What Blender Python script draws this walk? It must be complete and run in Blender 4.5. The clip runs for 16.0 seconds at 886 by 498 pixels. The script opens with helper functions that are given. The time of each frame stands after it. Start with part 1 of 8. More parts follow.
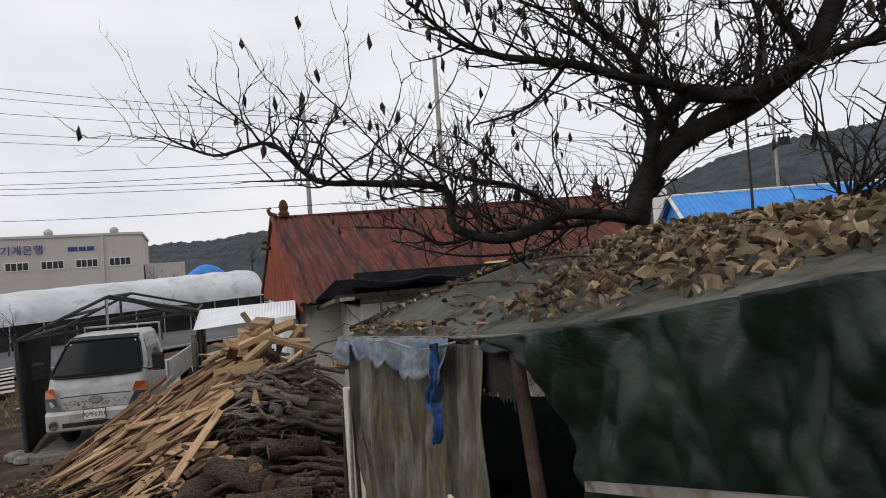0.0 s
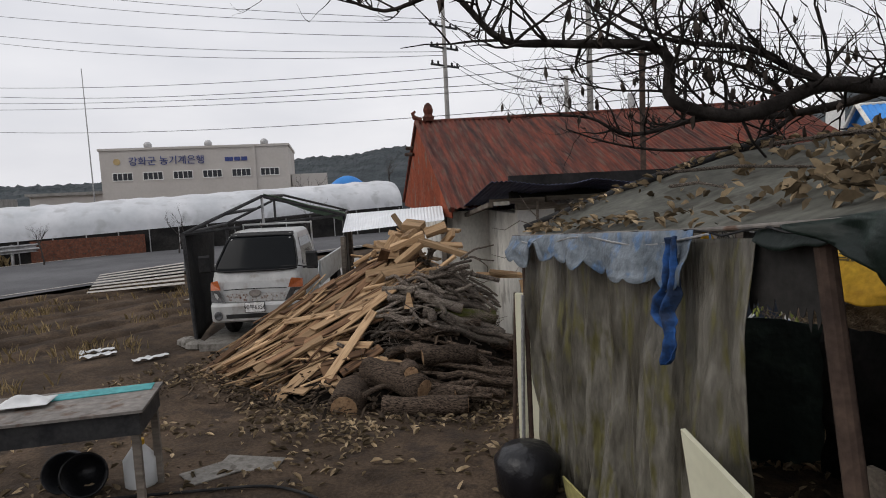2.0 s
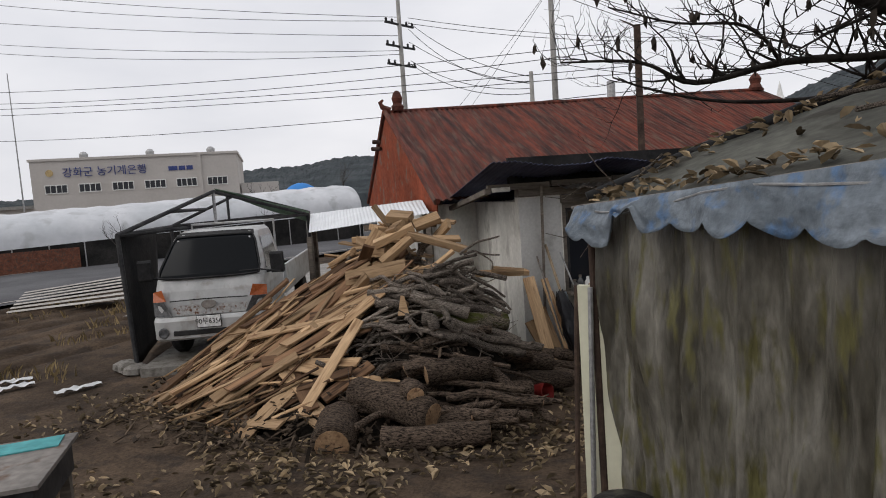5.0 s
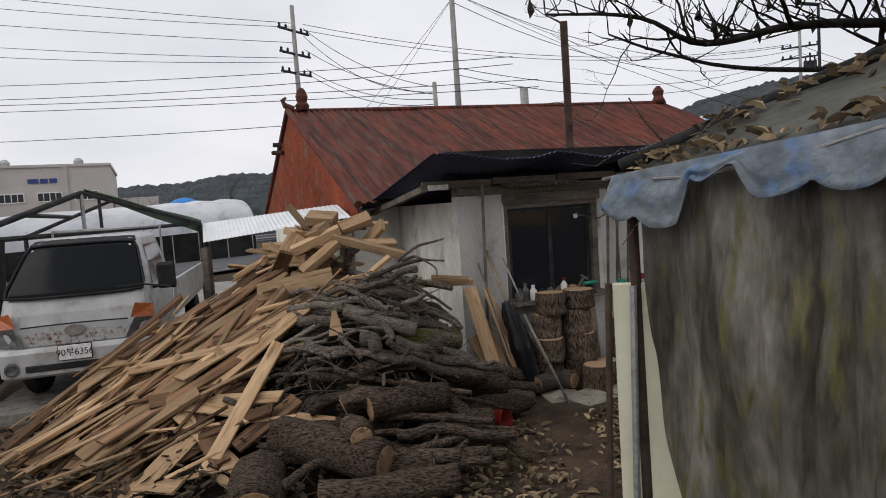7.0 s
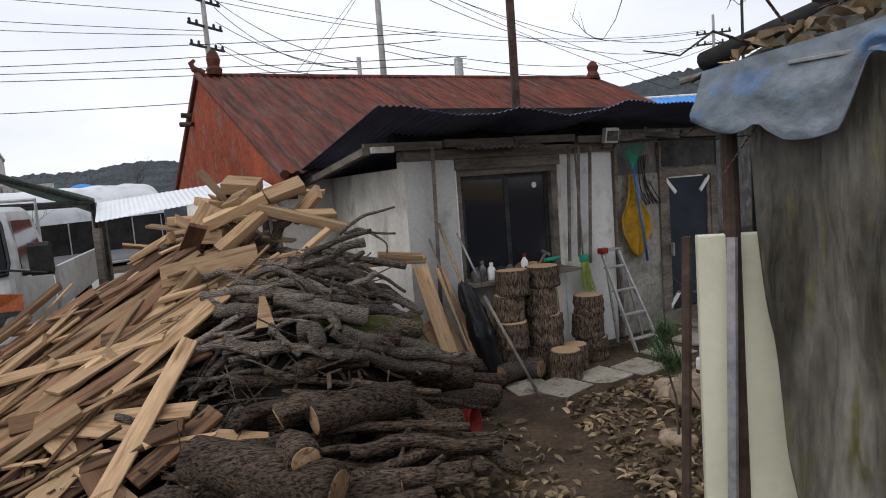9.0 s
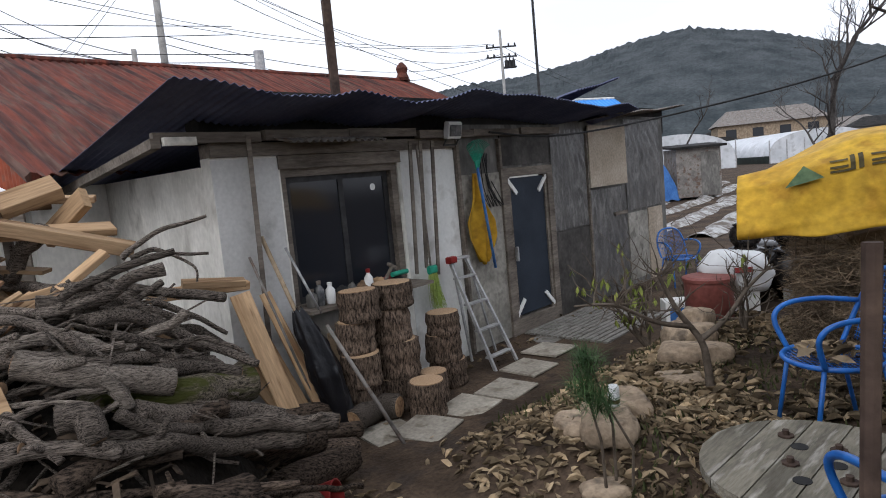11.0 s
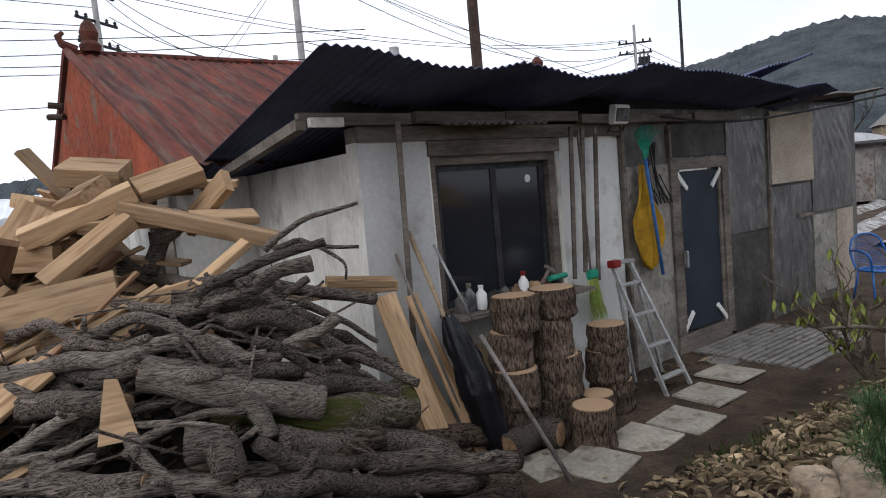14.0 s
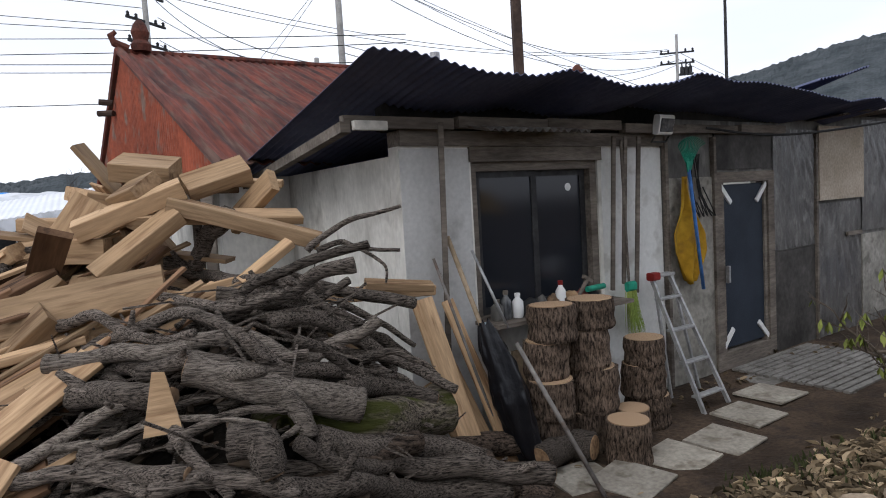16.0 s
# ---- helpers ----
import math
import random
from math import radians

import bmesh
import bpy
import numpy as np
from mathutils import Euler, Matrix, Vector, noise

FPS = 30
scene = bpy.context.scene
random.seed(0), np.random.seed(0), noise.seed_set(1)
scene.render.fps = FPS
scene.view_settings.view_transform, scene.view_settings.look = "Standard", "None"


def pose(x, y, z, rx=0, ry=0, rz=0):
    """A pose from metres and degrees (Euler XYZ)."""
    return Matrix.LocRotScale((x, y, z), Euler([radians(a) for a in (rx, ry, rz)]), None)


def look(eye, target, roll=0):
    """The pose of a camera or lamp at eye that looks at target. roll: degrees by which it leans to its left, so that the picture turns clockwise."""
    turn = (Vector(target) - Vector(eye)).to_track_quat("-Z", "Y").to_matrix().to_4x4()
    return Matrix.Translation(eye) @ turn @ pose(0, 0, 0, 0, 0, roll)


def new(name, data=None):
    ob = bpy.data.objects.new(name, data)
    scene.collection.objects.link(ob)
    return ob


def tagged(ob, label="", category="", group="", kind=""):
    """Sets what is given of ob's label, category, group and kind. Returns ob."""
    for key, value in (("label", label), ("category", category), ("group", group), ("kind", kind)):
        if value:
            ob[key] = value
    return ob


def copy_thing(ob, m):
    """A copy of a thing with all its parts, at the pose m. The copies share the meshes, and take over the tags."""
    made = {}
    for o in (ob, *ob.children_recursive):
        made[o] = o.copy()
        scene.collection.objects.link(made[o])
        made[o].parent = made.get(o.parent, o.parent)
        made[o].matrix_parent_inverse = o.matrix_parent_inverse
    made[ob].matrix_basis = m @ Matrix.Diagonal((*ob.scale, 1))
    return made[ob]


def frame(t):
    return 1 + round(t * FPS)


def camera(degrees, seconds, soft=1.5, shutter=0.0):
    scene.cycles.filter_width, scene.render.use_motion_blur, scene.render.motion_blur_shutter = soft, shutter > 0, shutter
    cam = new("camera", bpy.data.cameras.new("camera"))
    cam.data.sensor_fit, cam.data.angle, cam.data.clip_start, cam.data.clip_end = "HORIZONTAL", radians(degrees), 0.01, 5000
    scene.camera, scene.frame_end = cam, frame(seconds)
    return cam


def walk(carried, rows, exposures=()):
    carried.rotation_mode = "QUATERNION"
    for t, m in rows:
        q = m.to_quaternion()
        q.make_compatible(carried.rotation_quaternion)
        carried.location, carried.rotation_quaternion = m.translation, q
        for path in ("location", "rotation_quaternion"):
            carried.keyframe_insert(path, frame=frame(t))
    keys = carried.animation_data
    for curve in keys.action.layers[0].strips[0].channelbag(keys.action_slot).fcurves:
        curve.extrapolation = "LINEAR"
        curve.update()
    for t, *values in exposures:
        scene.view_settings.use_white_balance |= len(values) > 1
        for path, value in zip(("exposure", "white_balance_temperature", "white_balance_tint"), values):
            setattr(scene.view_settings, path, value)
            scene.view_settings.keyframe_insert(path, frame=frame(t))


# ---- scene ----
cam = camera(70.9, 16.0, soft=1.0)
PATH = [
    (0, (0.661, -0.303, 2.991), (0.515, 1.692, 3.031), -4.0),
    (0.5, (0.566, 0.022, 2.915), (0.173, 1.983, 2.927), -2.2),
    (1, (0.429, 0.224, 2.851), (-0.178, 2.128, 2.797), -2.8),
    (1.5, (0.211, 0.456, 2.813), (-0.412, 2.352, 2.676), -2.7),
    (2, (0.089, 0.429, 2.775), (-0.474, 2.337, 2.577), -2.7),
    (2.5, (-0.078, 0.684, 2.718), (-0.642, 2.593, 2.525), -2.5),
    (3, (-0.265, 0.839, 2.669), (-0.795, 2.755, 2.451), -2.2),
    (5.3, (-0.898, 1.802, 2.464), (-1.282, 3.758, 2.299), -4.1),
    (5.5, (-0.969, 1.9, 2.454), (-1.298, 3.866, 2.295), -3.3),
    (6, (-1.189, 2.159, 2.393), (-1.45, 4.137, 2.265), -3.4),
    (6.5, (-1.381, 2.358, 2.352), (-1.523, 4.347, 2.197), -4.5),
    (7, (-1.461, 2.683, 2.274), (-1.533, 4.677, 2.134), -3.9),
    (7.5, (-1.575, 2.954, 2.215), (-1.563, 4.95, 2.101), -4.0),
    (8, (-1.68, 3.177, 2.148), (-1.597, 5.17, 1.998), -4.3),
    (8.2, (-1.706, 3.261, 2.115), (-1.603, 5.251, 1.949), -4.1),
    (10.3, (-1.819, 4.546, 2.061), (-1.286, 6.459, 1.823), -5.8),
    (10.5, (-1.854, 4.666, 2.079), (-1.215, 6.549, 1.87), -5.9),
    (11, (-1.853, 4.918, 2.028), (-1.072, 6.746, 1.806), -5.4),
    (11.5, (-1.797, 5.198, 2.008), (-0.962, 7.005, 1.817), -4.6),
    (12, (-1.861, 5.383, 1.974), (-0.954, 7.156, 1.789), -5.7),
    (12.5, (-1.967, 5.452, 1.989), (-1.014, 7.203, 1.826), -6.5),
    (13, (-1.962, 5.511, 1.978), (-1.302, 7.393, 1.83), -6.2),
    (13.5, (-1.933, 5.635, 1.961), (-1.42, 7.562, 1.801), -5.8),
    (14, (-1.94, 5.707, 1.944), (-1.515, 7.653, 1.771), -5.2),
    (14.5, (-1.989, 5.733, 1.954), (-1.609, 7.687, 1.755), -3.6),
    (15, (-1.996, 5.717, 1.949), (-1.618, 7.675, 1.793), -3.0),
    (15.5, (-1.995, 5.722, 1.949), (-1.636, 7.685, 1.806), -3.1),
    (16, (-1.988, 5.73, 1.949), (-1.659, 7.697, 1.8), -3.4),
]
walk(cam, [(t, look(eye, target, roll)) for t, eye, target, roll in PATH], [(0, -0.10, 6500, 11), (1.2, -0.20, 6500, 11), (2.2, -0.12, 6520, 11), (3.2, -0.06, 6540, 11), (5.5, -0.12, 6500, 11), (8.2, -0.02, 6400, 11), (10.5, 0.43, 6050, 11), (12.4, 0.38, 6050, 11), (16, 0.34, 6050, 11)])

# ---------------------------------------------------------------- world and light
world = bpy.data.worlds.new("overcast")
scene.world = world
world.use_nodes = True
wn, wl = world.node_tree.nodes, world.node_tree.links
bg = wn["Background"]
sky = wn.new("ShaderNodeTexSky")
sky.sky_type = "NISHITA"
sky.sun_disc = False
sky.sun_elevation = radians(35)
sky.sun_rotation = radians(225)
sky.dust_density = 5.0
tc = wn.new("ShaderNodeTexCoord")
mp = wn.new("ShaderNodeMapping")
mp.inputs["Scale"].default_value = (1.0, 1.0, 3.2)
cn = wn.new("ShaderNodeTexNoise")
cn.inputs["Scale"].default_value = 2.2
cn.inputs["Detail"].default_value = 5.0
cr = wn.new("ShaderNodeValToRGB")
cr.color_ramp.elements[0].position, cr.color_ramp.elements[0].color = 0.30, (5.5, 5.6, 5.95, 1)
cr.color_ramp.elements[1].position, cr.color_ramp.elements[1].color = 0.68, (7.0, 7.0, 7.2, 1)
mx = wn.new("ShaderNodeMixRGB")
mx.inputs[0].default_value = 0.93
wl.new(tc.outputs["Generated"], mp.inputs["Vector"])
wl.new(mp.outputs["Vector"], cn.inputs["Vector"])
wl.new(cn.outputs["Fac"], cr.inputs["Fac"])
wl.new(sky.outputs["Color"], mx.inputs[1])
wl.new(cr.outputs["Color"], mx.inputs[2])
wl.new(mx.outputs["Color"], bg.inputs["Color"])
bg.inputs["Strength"].default_value = 0.145
sun = new("sun", bpy.data.lights.new("sun", "SUN"))
sun.data.energy, sun.data.angle, sun.data.color = 0.85, radians(45), (1.0, 0.97, 0.93)
sun.matrix_world = look((-8.5, 0, 11), (0, 7, 0))

rng = random.Random(7)


# ---------------------------------------------------------------- materials
def material(name, c1, c2, rough=0.8, scale=3.0, fine=40.0, bump=0.15, metal=0.0, stretch=(1, 1, 1), vary=0.0, island=0.0, contrast=(0.35, 0.65), c3=None, spec=0.14, grit=0.28):
    """Two colours in broad patches, a fine grain over them, relief from the grain. c3: spots of a third colour."""
    m = bpy.data.materials.new(name)
    m.use_nodes = True
    n, l = m.node_tree.nodes, m.node_tree.links
    b = n["Principled BSDF"]
    b.inputs["Roughness"].default_value = rough
    b.inputs["Metallic"].default_value = metal
    b.inputs["Specular IOR Level"].default_value = spec
    co = n.new("ShaderNodeTexCoord")
    mapping = n.new("ShaderNodeMapping")
    mapping.inputs["Scale"].default_value = stretch
    l.new(co.outputs["Object"], mapping.inputs["Vector"])
    broad = n.new("ShaderNodeTexNoise")
    broad.inputs["Scale"].default_value = scale
    broad.inputs["Detail"].default_value = 6
    broad.inputs["Roughness"].default_value = 0.6
    grain = n.new("ShaderNodeTexNoise")
    grain.inputs["Scale"].default_value = fine
    grain.inputs["Detail"].default_value = 4
    if vary:
        info = n.new("ShaderNodeObjectInfo")
        add = n.new("ShaderNodeVectorMath")
        add.operation = "ADD"
        mul = n.new("ShaderNodeMath")
        mul.operation = "MULTIPLY"
        mul.inputs[1].default_value = 37.0
        l.new(info.outputs["Random"], mul.inputs[0])
        l.new(mapping.outputs["Vector"], add.inputs[0])
        l.new(mul.outputs[0], add.inputs[1])
        vec = add.outputs["Vector"]
    else:
        vec = mapping.outputs["Vector"]
    l.new(vec, broad.inputs["Vector"])
    l.new(vec, grain.inputs["Vector"])
    ramp = n.new("ShaderNodeValToRGB")
    ramp.color_ramp.elements[0].position, ramp.color_ramp.elements[0].color = contrast[0], (*c1, 1)
    ramp.color_ramp.elements[1].position, ramp.color_ramp.elements[1].color = contrast[1], (*c2, 1)
    l.new(broad.outputs["Fac"], ramp.inputs["Fac"])
    col = ramp.outputs["Color"]
    if c3 is not None:
        spots = n.new("ShaderNodeTexNoise")
        spots.inputs["Scale"].default_value = scale * 2.7
        spots.inputs["Detail"].default_value = 5
        l.new(vec, spots.inputs["Vector"])
        sr = n.new("ShaderNodeValToRGB")
        sr.color_ramp.elements[0].position, sr.color_ramp.elements[1].position = 0.54, 0.66
        l.new(spots.outputs["Fac"], sr.inputs["Fac"])
        mix3 = n.new("ShaderNodeMixRGB")
        mix3.inputs[2].default_value = (*c3, 1)
        l.new(sr.outputs["Color"], mix3.inputs[0])
        l.new(col, mix3.inputs[1])
        col = mix3.outputs["Color"]
    gr = n.new("ShaderNodeMapRange")
    gr.inputs["From Min"].default_value, gr.inputs["From Max"].default_value = 0.25, 0.75
    gr.inputs["To Min"].default_value, gr.inputs["To Max"].default_value = 1 - grit, 1 + grit * 0.9
    l.new(grain.outputs["Fac"], gr.inputs["Value"])
    mul2 = n.new("ShaderNodeVectorMath")
    mul2.operation = "SCALE"
    l.new(col, mul2.inputs[0])
    l.new(gr.outputs["Result"], mul2.inputs["Scale"])
    col = mul2.outputs["Vector"]
    if vary or island:
        src = n.new("ShaderNodeObjectInfo") if vary else n.new("ShaderNodeNewGeometry")
        out = src.outputs["Random"] if vary else src.outputs["Random Per Island"]
        rr = n.new("ShaderNodeMapRange")
        amount = vary or island
        rr.inputs["To Min"].default_value, rr.inputs["To Max"].default_value = 1 - amount, 1 + amount
        l.new(out, rr.inputs["Value"])
        mul3 = n.new("ShaderNodeVectorMath")
        mul3.operation = "SCALE"
        l.new(col, mul3.inputs[0])
        l.new(rr.outputs["Result"], mul3.inputs["Scale"])
        col = mul3.outputs["Vector"]
    l.new(col, b.inputs["Base Color"])
    if bump:
        bp = n.new("ShaderNodeBump")
        bp.inputs["Strength"].default_value = bump
        bp.inputs["Distance"].default_value = 0.02
        l.new(grain.outputs["Fac"], bp.inputs["Height"])
        l.new(bp.outputs["Normal"], b.inputs["Normal"])
    return m


def glass(name, tint, rough=0.05):
    m = bpy.data.materials.new(name)
    m.use_nodes = True
    b = m.node_tree.nodes["Principled BSDF"]
    b.inputs["Base Color"].default_value = (*tint, 1)
    b.inputs["Roughness"].default_value = rough
    b.inputs["Specular IOR Level"].default_value = 0.32
    return m


SOIL = material("soil", (0.034, 0.024, 0.0165), (0.098, 0.069, 0.047), 0.95, 1.3, 30, 1.0, c3=(0.045, 0.034, 0.026), grit=0.4)
ASPHALT = material("asphalt", (0.085, 0.085, 0.09), (0.13, 0.13, 0.135), 0.9, 0.5, 60, 0.2)
PAINT_LINE = material("road_paint", (0.34, 0.315, 0.28), (0.48, 0.45, 0.41), 0.85, 2, 30, 0.1, c3=(0.22, 0.21, 0.20))
PLASTER = material("plaster", (0.50, 0.485, 0.44), (0.74, 0.72, 0.665), 0.9, 1.1, 26, 0.06, c3=(0.40, 0.38, 0.34), stretch=(1, 1, 0.6), grit=0.12, contrast=(0.36, 0.6))
GREYWALL = material("grey_sheet", (0.075, 0.072, 0.066), (0.155, 0.148, 0.136), 0.6, 1.6, 14, 0.5, stretch=(1, 1, 0.5), c3=(0.20, 0.19, 0.175))
NEARBLACK = material("near_black", (0.012, 0.012, 0.012), (0.035, 0.033, 0.031), 0.9, 1.5, 20, 0.3)
BLACKROOF = material("black_sheet", (0.070, 0.080, 0.145), (0.115, 0.128, 0.205), 0.7, 2, 30, 0.15, grit=0.12)
RUSTROOF = material("rusted_roof", (0.034, 0.018, 0.016), (0.150, 0.040, 0.025), 0.75, 2.2, 14, 0.3, stretch=(2.4, 0.22, 0.22), c3=(0.10, 0.058, 0.044), contrast=(0.36, 0.62), grit=0.4)
REDWALL = material("red_gable_sheet", (0.17, 0.045, 0.024), (0.27, 0.068, 0.034), 0.7, 0.9, 12, 0.2, c3=(0.17, 0.11, 0.085))
RUSTFINIAL = material("rusty_ornament", (0.06, 0.028, 0.022), (0.13, 0.045, 0.03), 0.8, 6, 30, 0.2)
OLDWOOD = material("weathered_timber", (0.085, 0.072, 0.06), (0.215, 0.185, 0.155), 0.9, 3, 30, 0.5, stretch=(0.3, 1.5, 1.5), c3=(0.14, 0.12, 0.10))
GREYBOARD = material("plywood_board", (0.30, 0.25, 0.19), (0.40, 0.34, 0.27), 0.85, 2, 30, 0.2)
PINE = material("sawn_pine", (0.265, 0.168, 0.088), (0.42, 0.288, 0.170), 0.75, 2.2, 22, 0.2, stretch=(0.35, 3, 3), vary=0.48, contrast=(0.3, 0.7), c3=(0.19, 0.113, 0.060), grit=0.22)
def barky(name, stretch, dark, pale, moss=0.0, scale=80):
    """Fissured bark: pale ridges between dark cracks that run along the stem, grey blotches, some moss."""
    m = bpy.data.materials.new(name)
    m.use_nodes = True
    n, l = m.node_tree.nodes, m.node_tree.links
    b = n["Principled BSDF"]
    b.inputs["Roughness"].default_value = 0.95
    b.inputs["Specular IOR Level"].default_value = 0.1
    co, info = n.new("ShaderNodeTexCoord"), n.new("ShaderNodeObjectInfo")
    mapping = n.new("ShaderNodeMapping")
    mapping.inputs["Scale"].default_value = stretch
    l.new(co.outputs["Object"], mapping.inputs["Vector"])
    mul = n.new("ShaderNodeMath")
    mul.operation = "MULTIPLY"
    mul.inputs[1].default_value = 31.0
    l.new(info.outputs["Random"], mul.inputs[0])
    add = n.new("ShaderNodeVectorMath")
    l.new(mapping.outputs["Vector"], add.inputs[0])
    l.new(mul.outputs[0], add.inputs[1])

    def noise_at(scale, detail, rough):
        t = n.new("ShaderNodeTexNoise")
        t.inputs["Scale"].default_value, t.inputs["Detail"].default_value, t.inputs["Roughness"].default_value = scale, detail, rough
        l.new(add.outputs["Vector"], t.inputs["Vector"])
        return t
    ridge, blotch = noise_at(scale, 8, 0.7), noise_at(6, 4, 0.6)
    ramp = n.new("ShaderNodeValToRGB")
    e = ramp.color_ramp.elements
    e[0].position, e[0].color = 0.395, (*dark, 1)
    e[1].position, e[1].color = 0.605, (*pale, 1)
    l.new(ridge.outputs["Fac"], ramp.inputs["Fac"])
    tone = n.new("ShaderNodeMapRange")
    tone.inputs["From Min"].default_value, tone.inputs["From Max"].default_value = 0.3, 0.7
    tone.inputs["To Min"].default_value, tone.inputs["To Max"].default_value = 0.78, 1.22
    l.new(blotch.outputs["Fac"], tone.inputs["Value"])
    own = n.new("ShaderNodeMapRange")
    own.inputs["To Min"].default_value, own.inputs["To Max"].default_value = 0.65, 1.35
    l.new(info.outputs["Random"], own.inputs["Value"])
    both = n.new("ShaderNodeMath")
    both.operation = "MULTIPLY"
    l.new(tone.outputs["Result"], both.inputs[0])
    l.new(own.outputs["Result"], both.inputs[1])
    sc = n.new("ShaderNodeVectorMath")
    sc.operation = "SCALE"
    l.new(ramp.outputs["Color"], sc.inputs[0])
    l.new(both.outputs[0], sc.inputs["Scale"])
    col = sc.outputs["Vector"]
    if moss:
        patch = noise_at(9, 5, 0.6)
        mr = n.new("ShaderNodeValToRGB")
        mr.color_ramp.elements[0].position, mr.color_ramp.elements[1].position = 0.62 - moss * 0.2, 0.74 - moss * 0.2
        l.new(patch.outputs["Fac"], mr.inputs["Fac"])
        mix = n.new("ShaderNodeMixRGB")
        mix.inputs[2].default_value = (0.07, 0.075, 0.02, 1)
        l.new(mr.outputs["Color"], mix.inputs[0])
        l.new(col, mix.inputs[1])
        col = mix.outputs["Color"]
    l.new(col, b.inputs["Base Color"])
    bp = n.new("ShaderNodeBump")
    bp.inputs["Strength"].default_value, bp.inputs["Distance"].default_value = 1.0, 0.03
    l.new(ridge.outputs["Fac"], bp.inputs["Height"])
    l.new(bp.outputs["Normal"], b.inputs["Normal"])
    return m


BARK = barky("bark", (0.09, 1, 1), (0.024, 0.020, 0.0165), (0.285, 0.238, 0.198), scale=165)
LOGBARK = barky("brown_log_bark", (0.25, 1, 1), (0.014, 0.011, 0.009), (0.165, 0.122, 0.091), scale=75)
LOGCUT = material("sawn_log_end", (0.26, 0.16, 0.088), (0.42, 0.275, 0.16), 0.85, 12, 50, 0.4, vary=0.2, c3=(0.17, 0.10, 0.06))
MOSSBARK = barky("mossy_bark", (0.12, 1, 1), (0.024, 0.020, 0.016), (0.22, 0.185, 0.14), 0.7, 110)
PALEBARK = barky("grey_bark", (0.09, 1, 1), (0.07, 0.058, 0.048), (0.38, 0.325, 0.27), scale=165)
BARKV = barky("log_bark", (1, 1, 0.28), (0.020, 0.015, 0.012), (0.225, 0.165, 0.122), scale=60)
CUT = material("cut_wood", (0.13, 0.085, 0.052), (0.25, 0.165, 0.10), 0.85, 9, 50, 0.4, vary=0.35, c3=(0.08, 0.052, 0.034))
TREEBARK = material("tree_bark", (0.012, 0.010, 0.009), (0.036, 0.031, 0.028), 0.95, 6, 30, 0.8)
PINEDARK = material("brown_offcut", (0.095, 0.052, 0.029), (0.21, 0.122, 0.068), 0.8, 2.2, 22, 0.2, stretch=(0.35, 3, 3), vary=0.5, c3=(0.06, 0.036, 0.023), grit=0.22)
DEADLEAF = material("dead_leaf", (0.090, 0.066, 0.040), (0.34, 0.262, 0.165), 0.85, 3, 20, 0.2, island=0.7)
DARKLEAF = material("shrivelled_leaf", (0.03, 0.026, 0.022), (0.07, 0.055, 0.045), 0.9, 3, 20, 0.2, island=0.4)
CURTAIN = material("mildewed_sheet", (0.036, 0.032, 0.022), (0.215, 0.203, 0.172), 0.42, 2.6, 22, 0.6, stretch=(1.9, 1.9, 0.5), c3=(0.098, 0.091, 0.036), contrast=(0.34, 0.72), grit=0.35, spec=0.4)
GREENTARP = material("green_tarpaulin", (0.004, 0.009, 0.007), (0.014, 0.026, 0.020), 0.45, 1.1, 10, 0.5, grit=0.25, spec=0.25, contrast=(0.40, 0.68), c3=(0.022, 0.038, 0.030))
GREYTARP = material("grey_roof_tarpaulin", (0.062, 0.062, 0.053), (0.118, 0.118, 0.101), 0.85, 1.3, 16, 0.3, c3=(0.05, 0.046, 0.038))
BLUETARP = material("faded_blue_vinyl", (0.085, 0.105, 0.125), (0.185, 0.215, 0.245), 0.5, 3.2, 22, 0.5, c3=(0.085, 0.15, 0.26), spec=0.3, grit=0.3)
RAGBLUE = material("blue_rag", (0.020, 0.035, 0.075), (0.03, 0.10, 0.30), 0.75, 5, 24, 0.4, contrast=(0.42, 0.56))
BRIGHTBLUE = material("blue_tarpaulin", (0.04, 0.12, 0.33), (0.07, 0.18, 0.44), 0.6, 3, 16, 0.2)
YELLOW = material("yellow_tarpaulin", (0.46, 0.26, 0.022), (0.60, 0.37, 0.035), 0.6, 2.2, 14, 0.25, c3=(0.40, 0.22, 0.02))
IVORY = material("ivory_board", (0.55, 0.54, 0.41), (0.63, 0.62, 0.48), 0.6, 2, 20, 0.05, grit=0.05)
TRUCKWHITE = material("white_truck_paint", (0.34, 0.345, 0.34), (0.43, 0.435, 0.43), 0.35, 2, 8, 0.0, spec=0.5, grit=0.08, c3=(0.28, 0.27, 0.25))
RUBBER = material("black_rubber", (0.012, 0.012, 0.013), (0.03, 0.03, 0.03), 0.7, 4, 30, 0.1)
DARKGLASS = glass("dark_glass", (0.016, 0.018, 0.023), 0.10)
STEEL = material("galvanised_steel", (0.30, 0.30, 0.30), (0.46, 0.46, 0.46), 0.5, 5, 30, 0.05, metal=0.6)
RUSTSTEEL = material("rusty_pipe", (0.035, 0.024, 0.02), (0.085, 0.058, 0.044), 0.8, 5, 30, 0.2)
DARKSTEEL = material("dark_steel", (0.02, 0.02, 0.022), (0.05, 0.05, 0.05), 0.6, 5, 30, 0.05)
CONCRETE = material("concrete", (0.22, 0.215, 0.205), (0.34, 0.33, 0.31), 0.9, 2, 30, 0.2)
FACTORY = material("factory_cladding", (0.47, 0.44, 0.41), (0.53, 0.50, 0.47), 0.85, 0.3, 5, 0.03, grit=0.05)
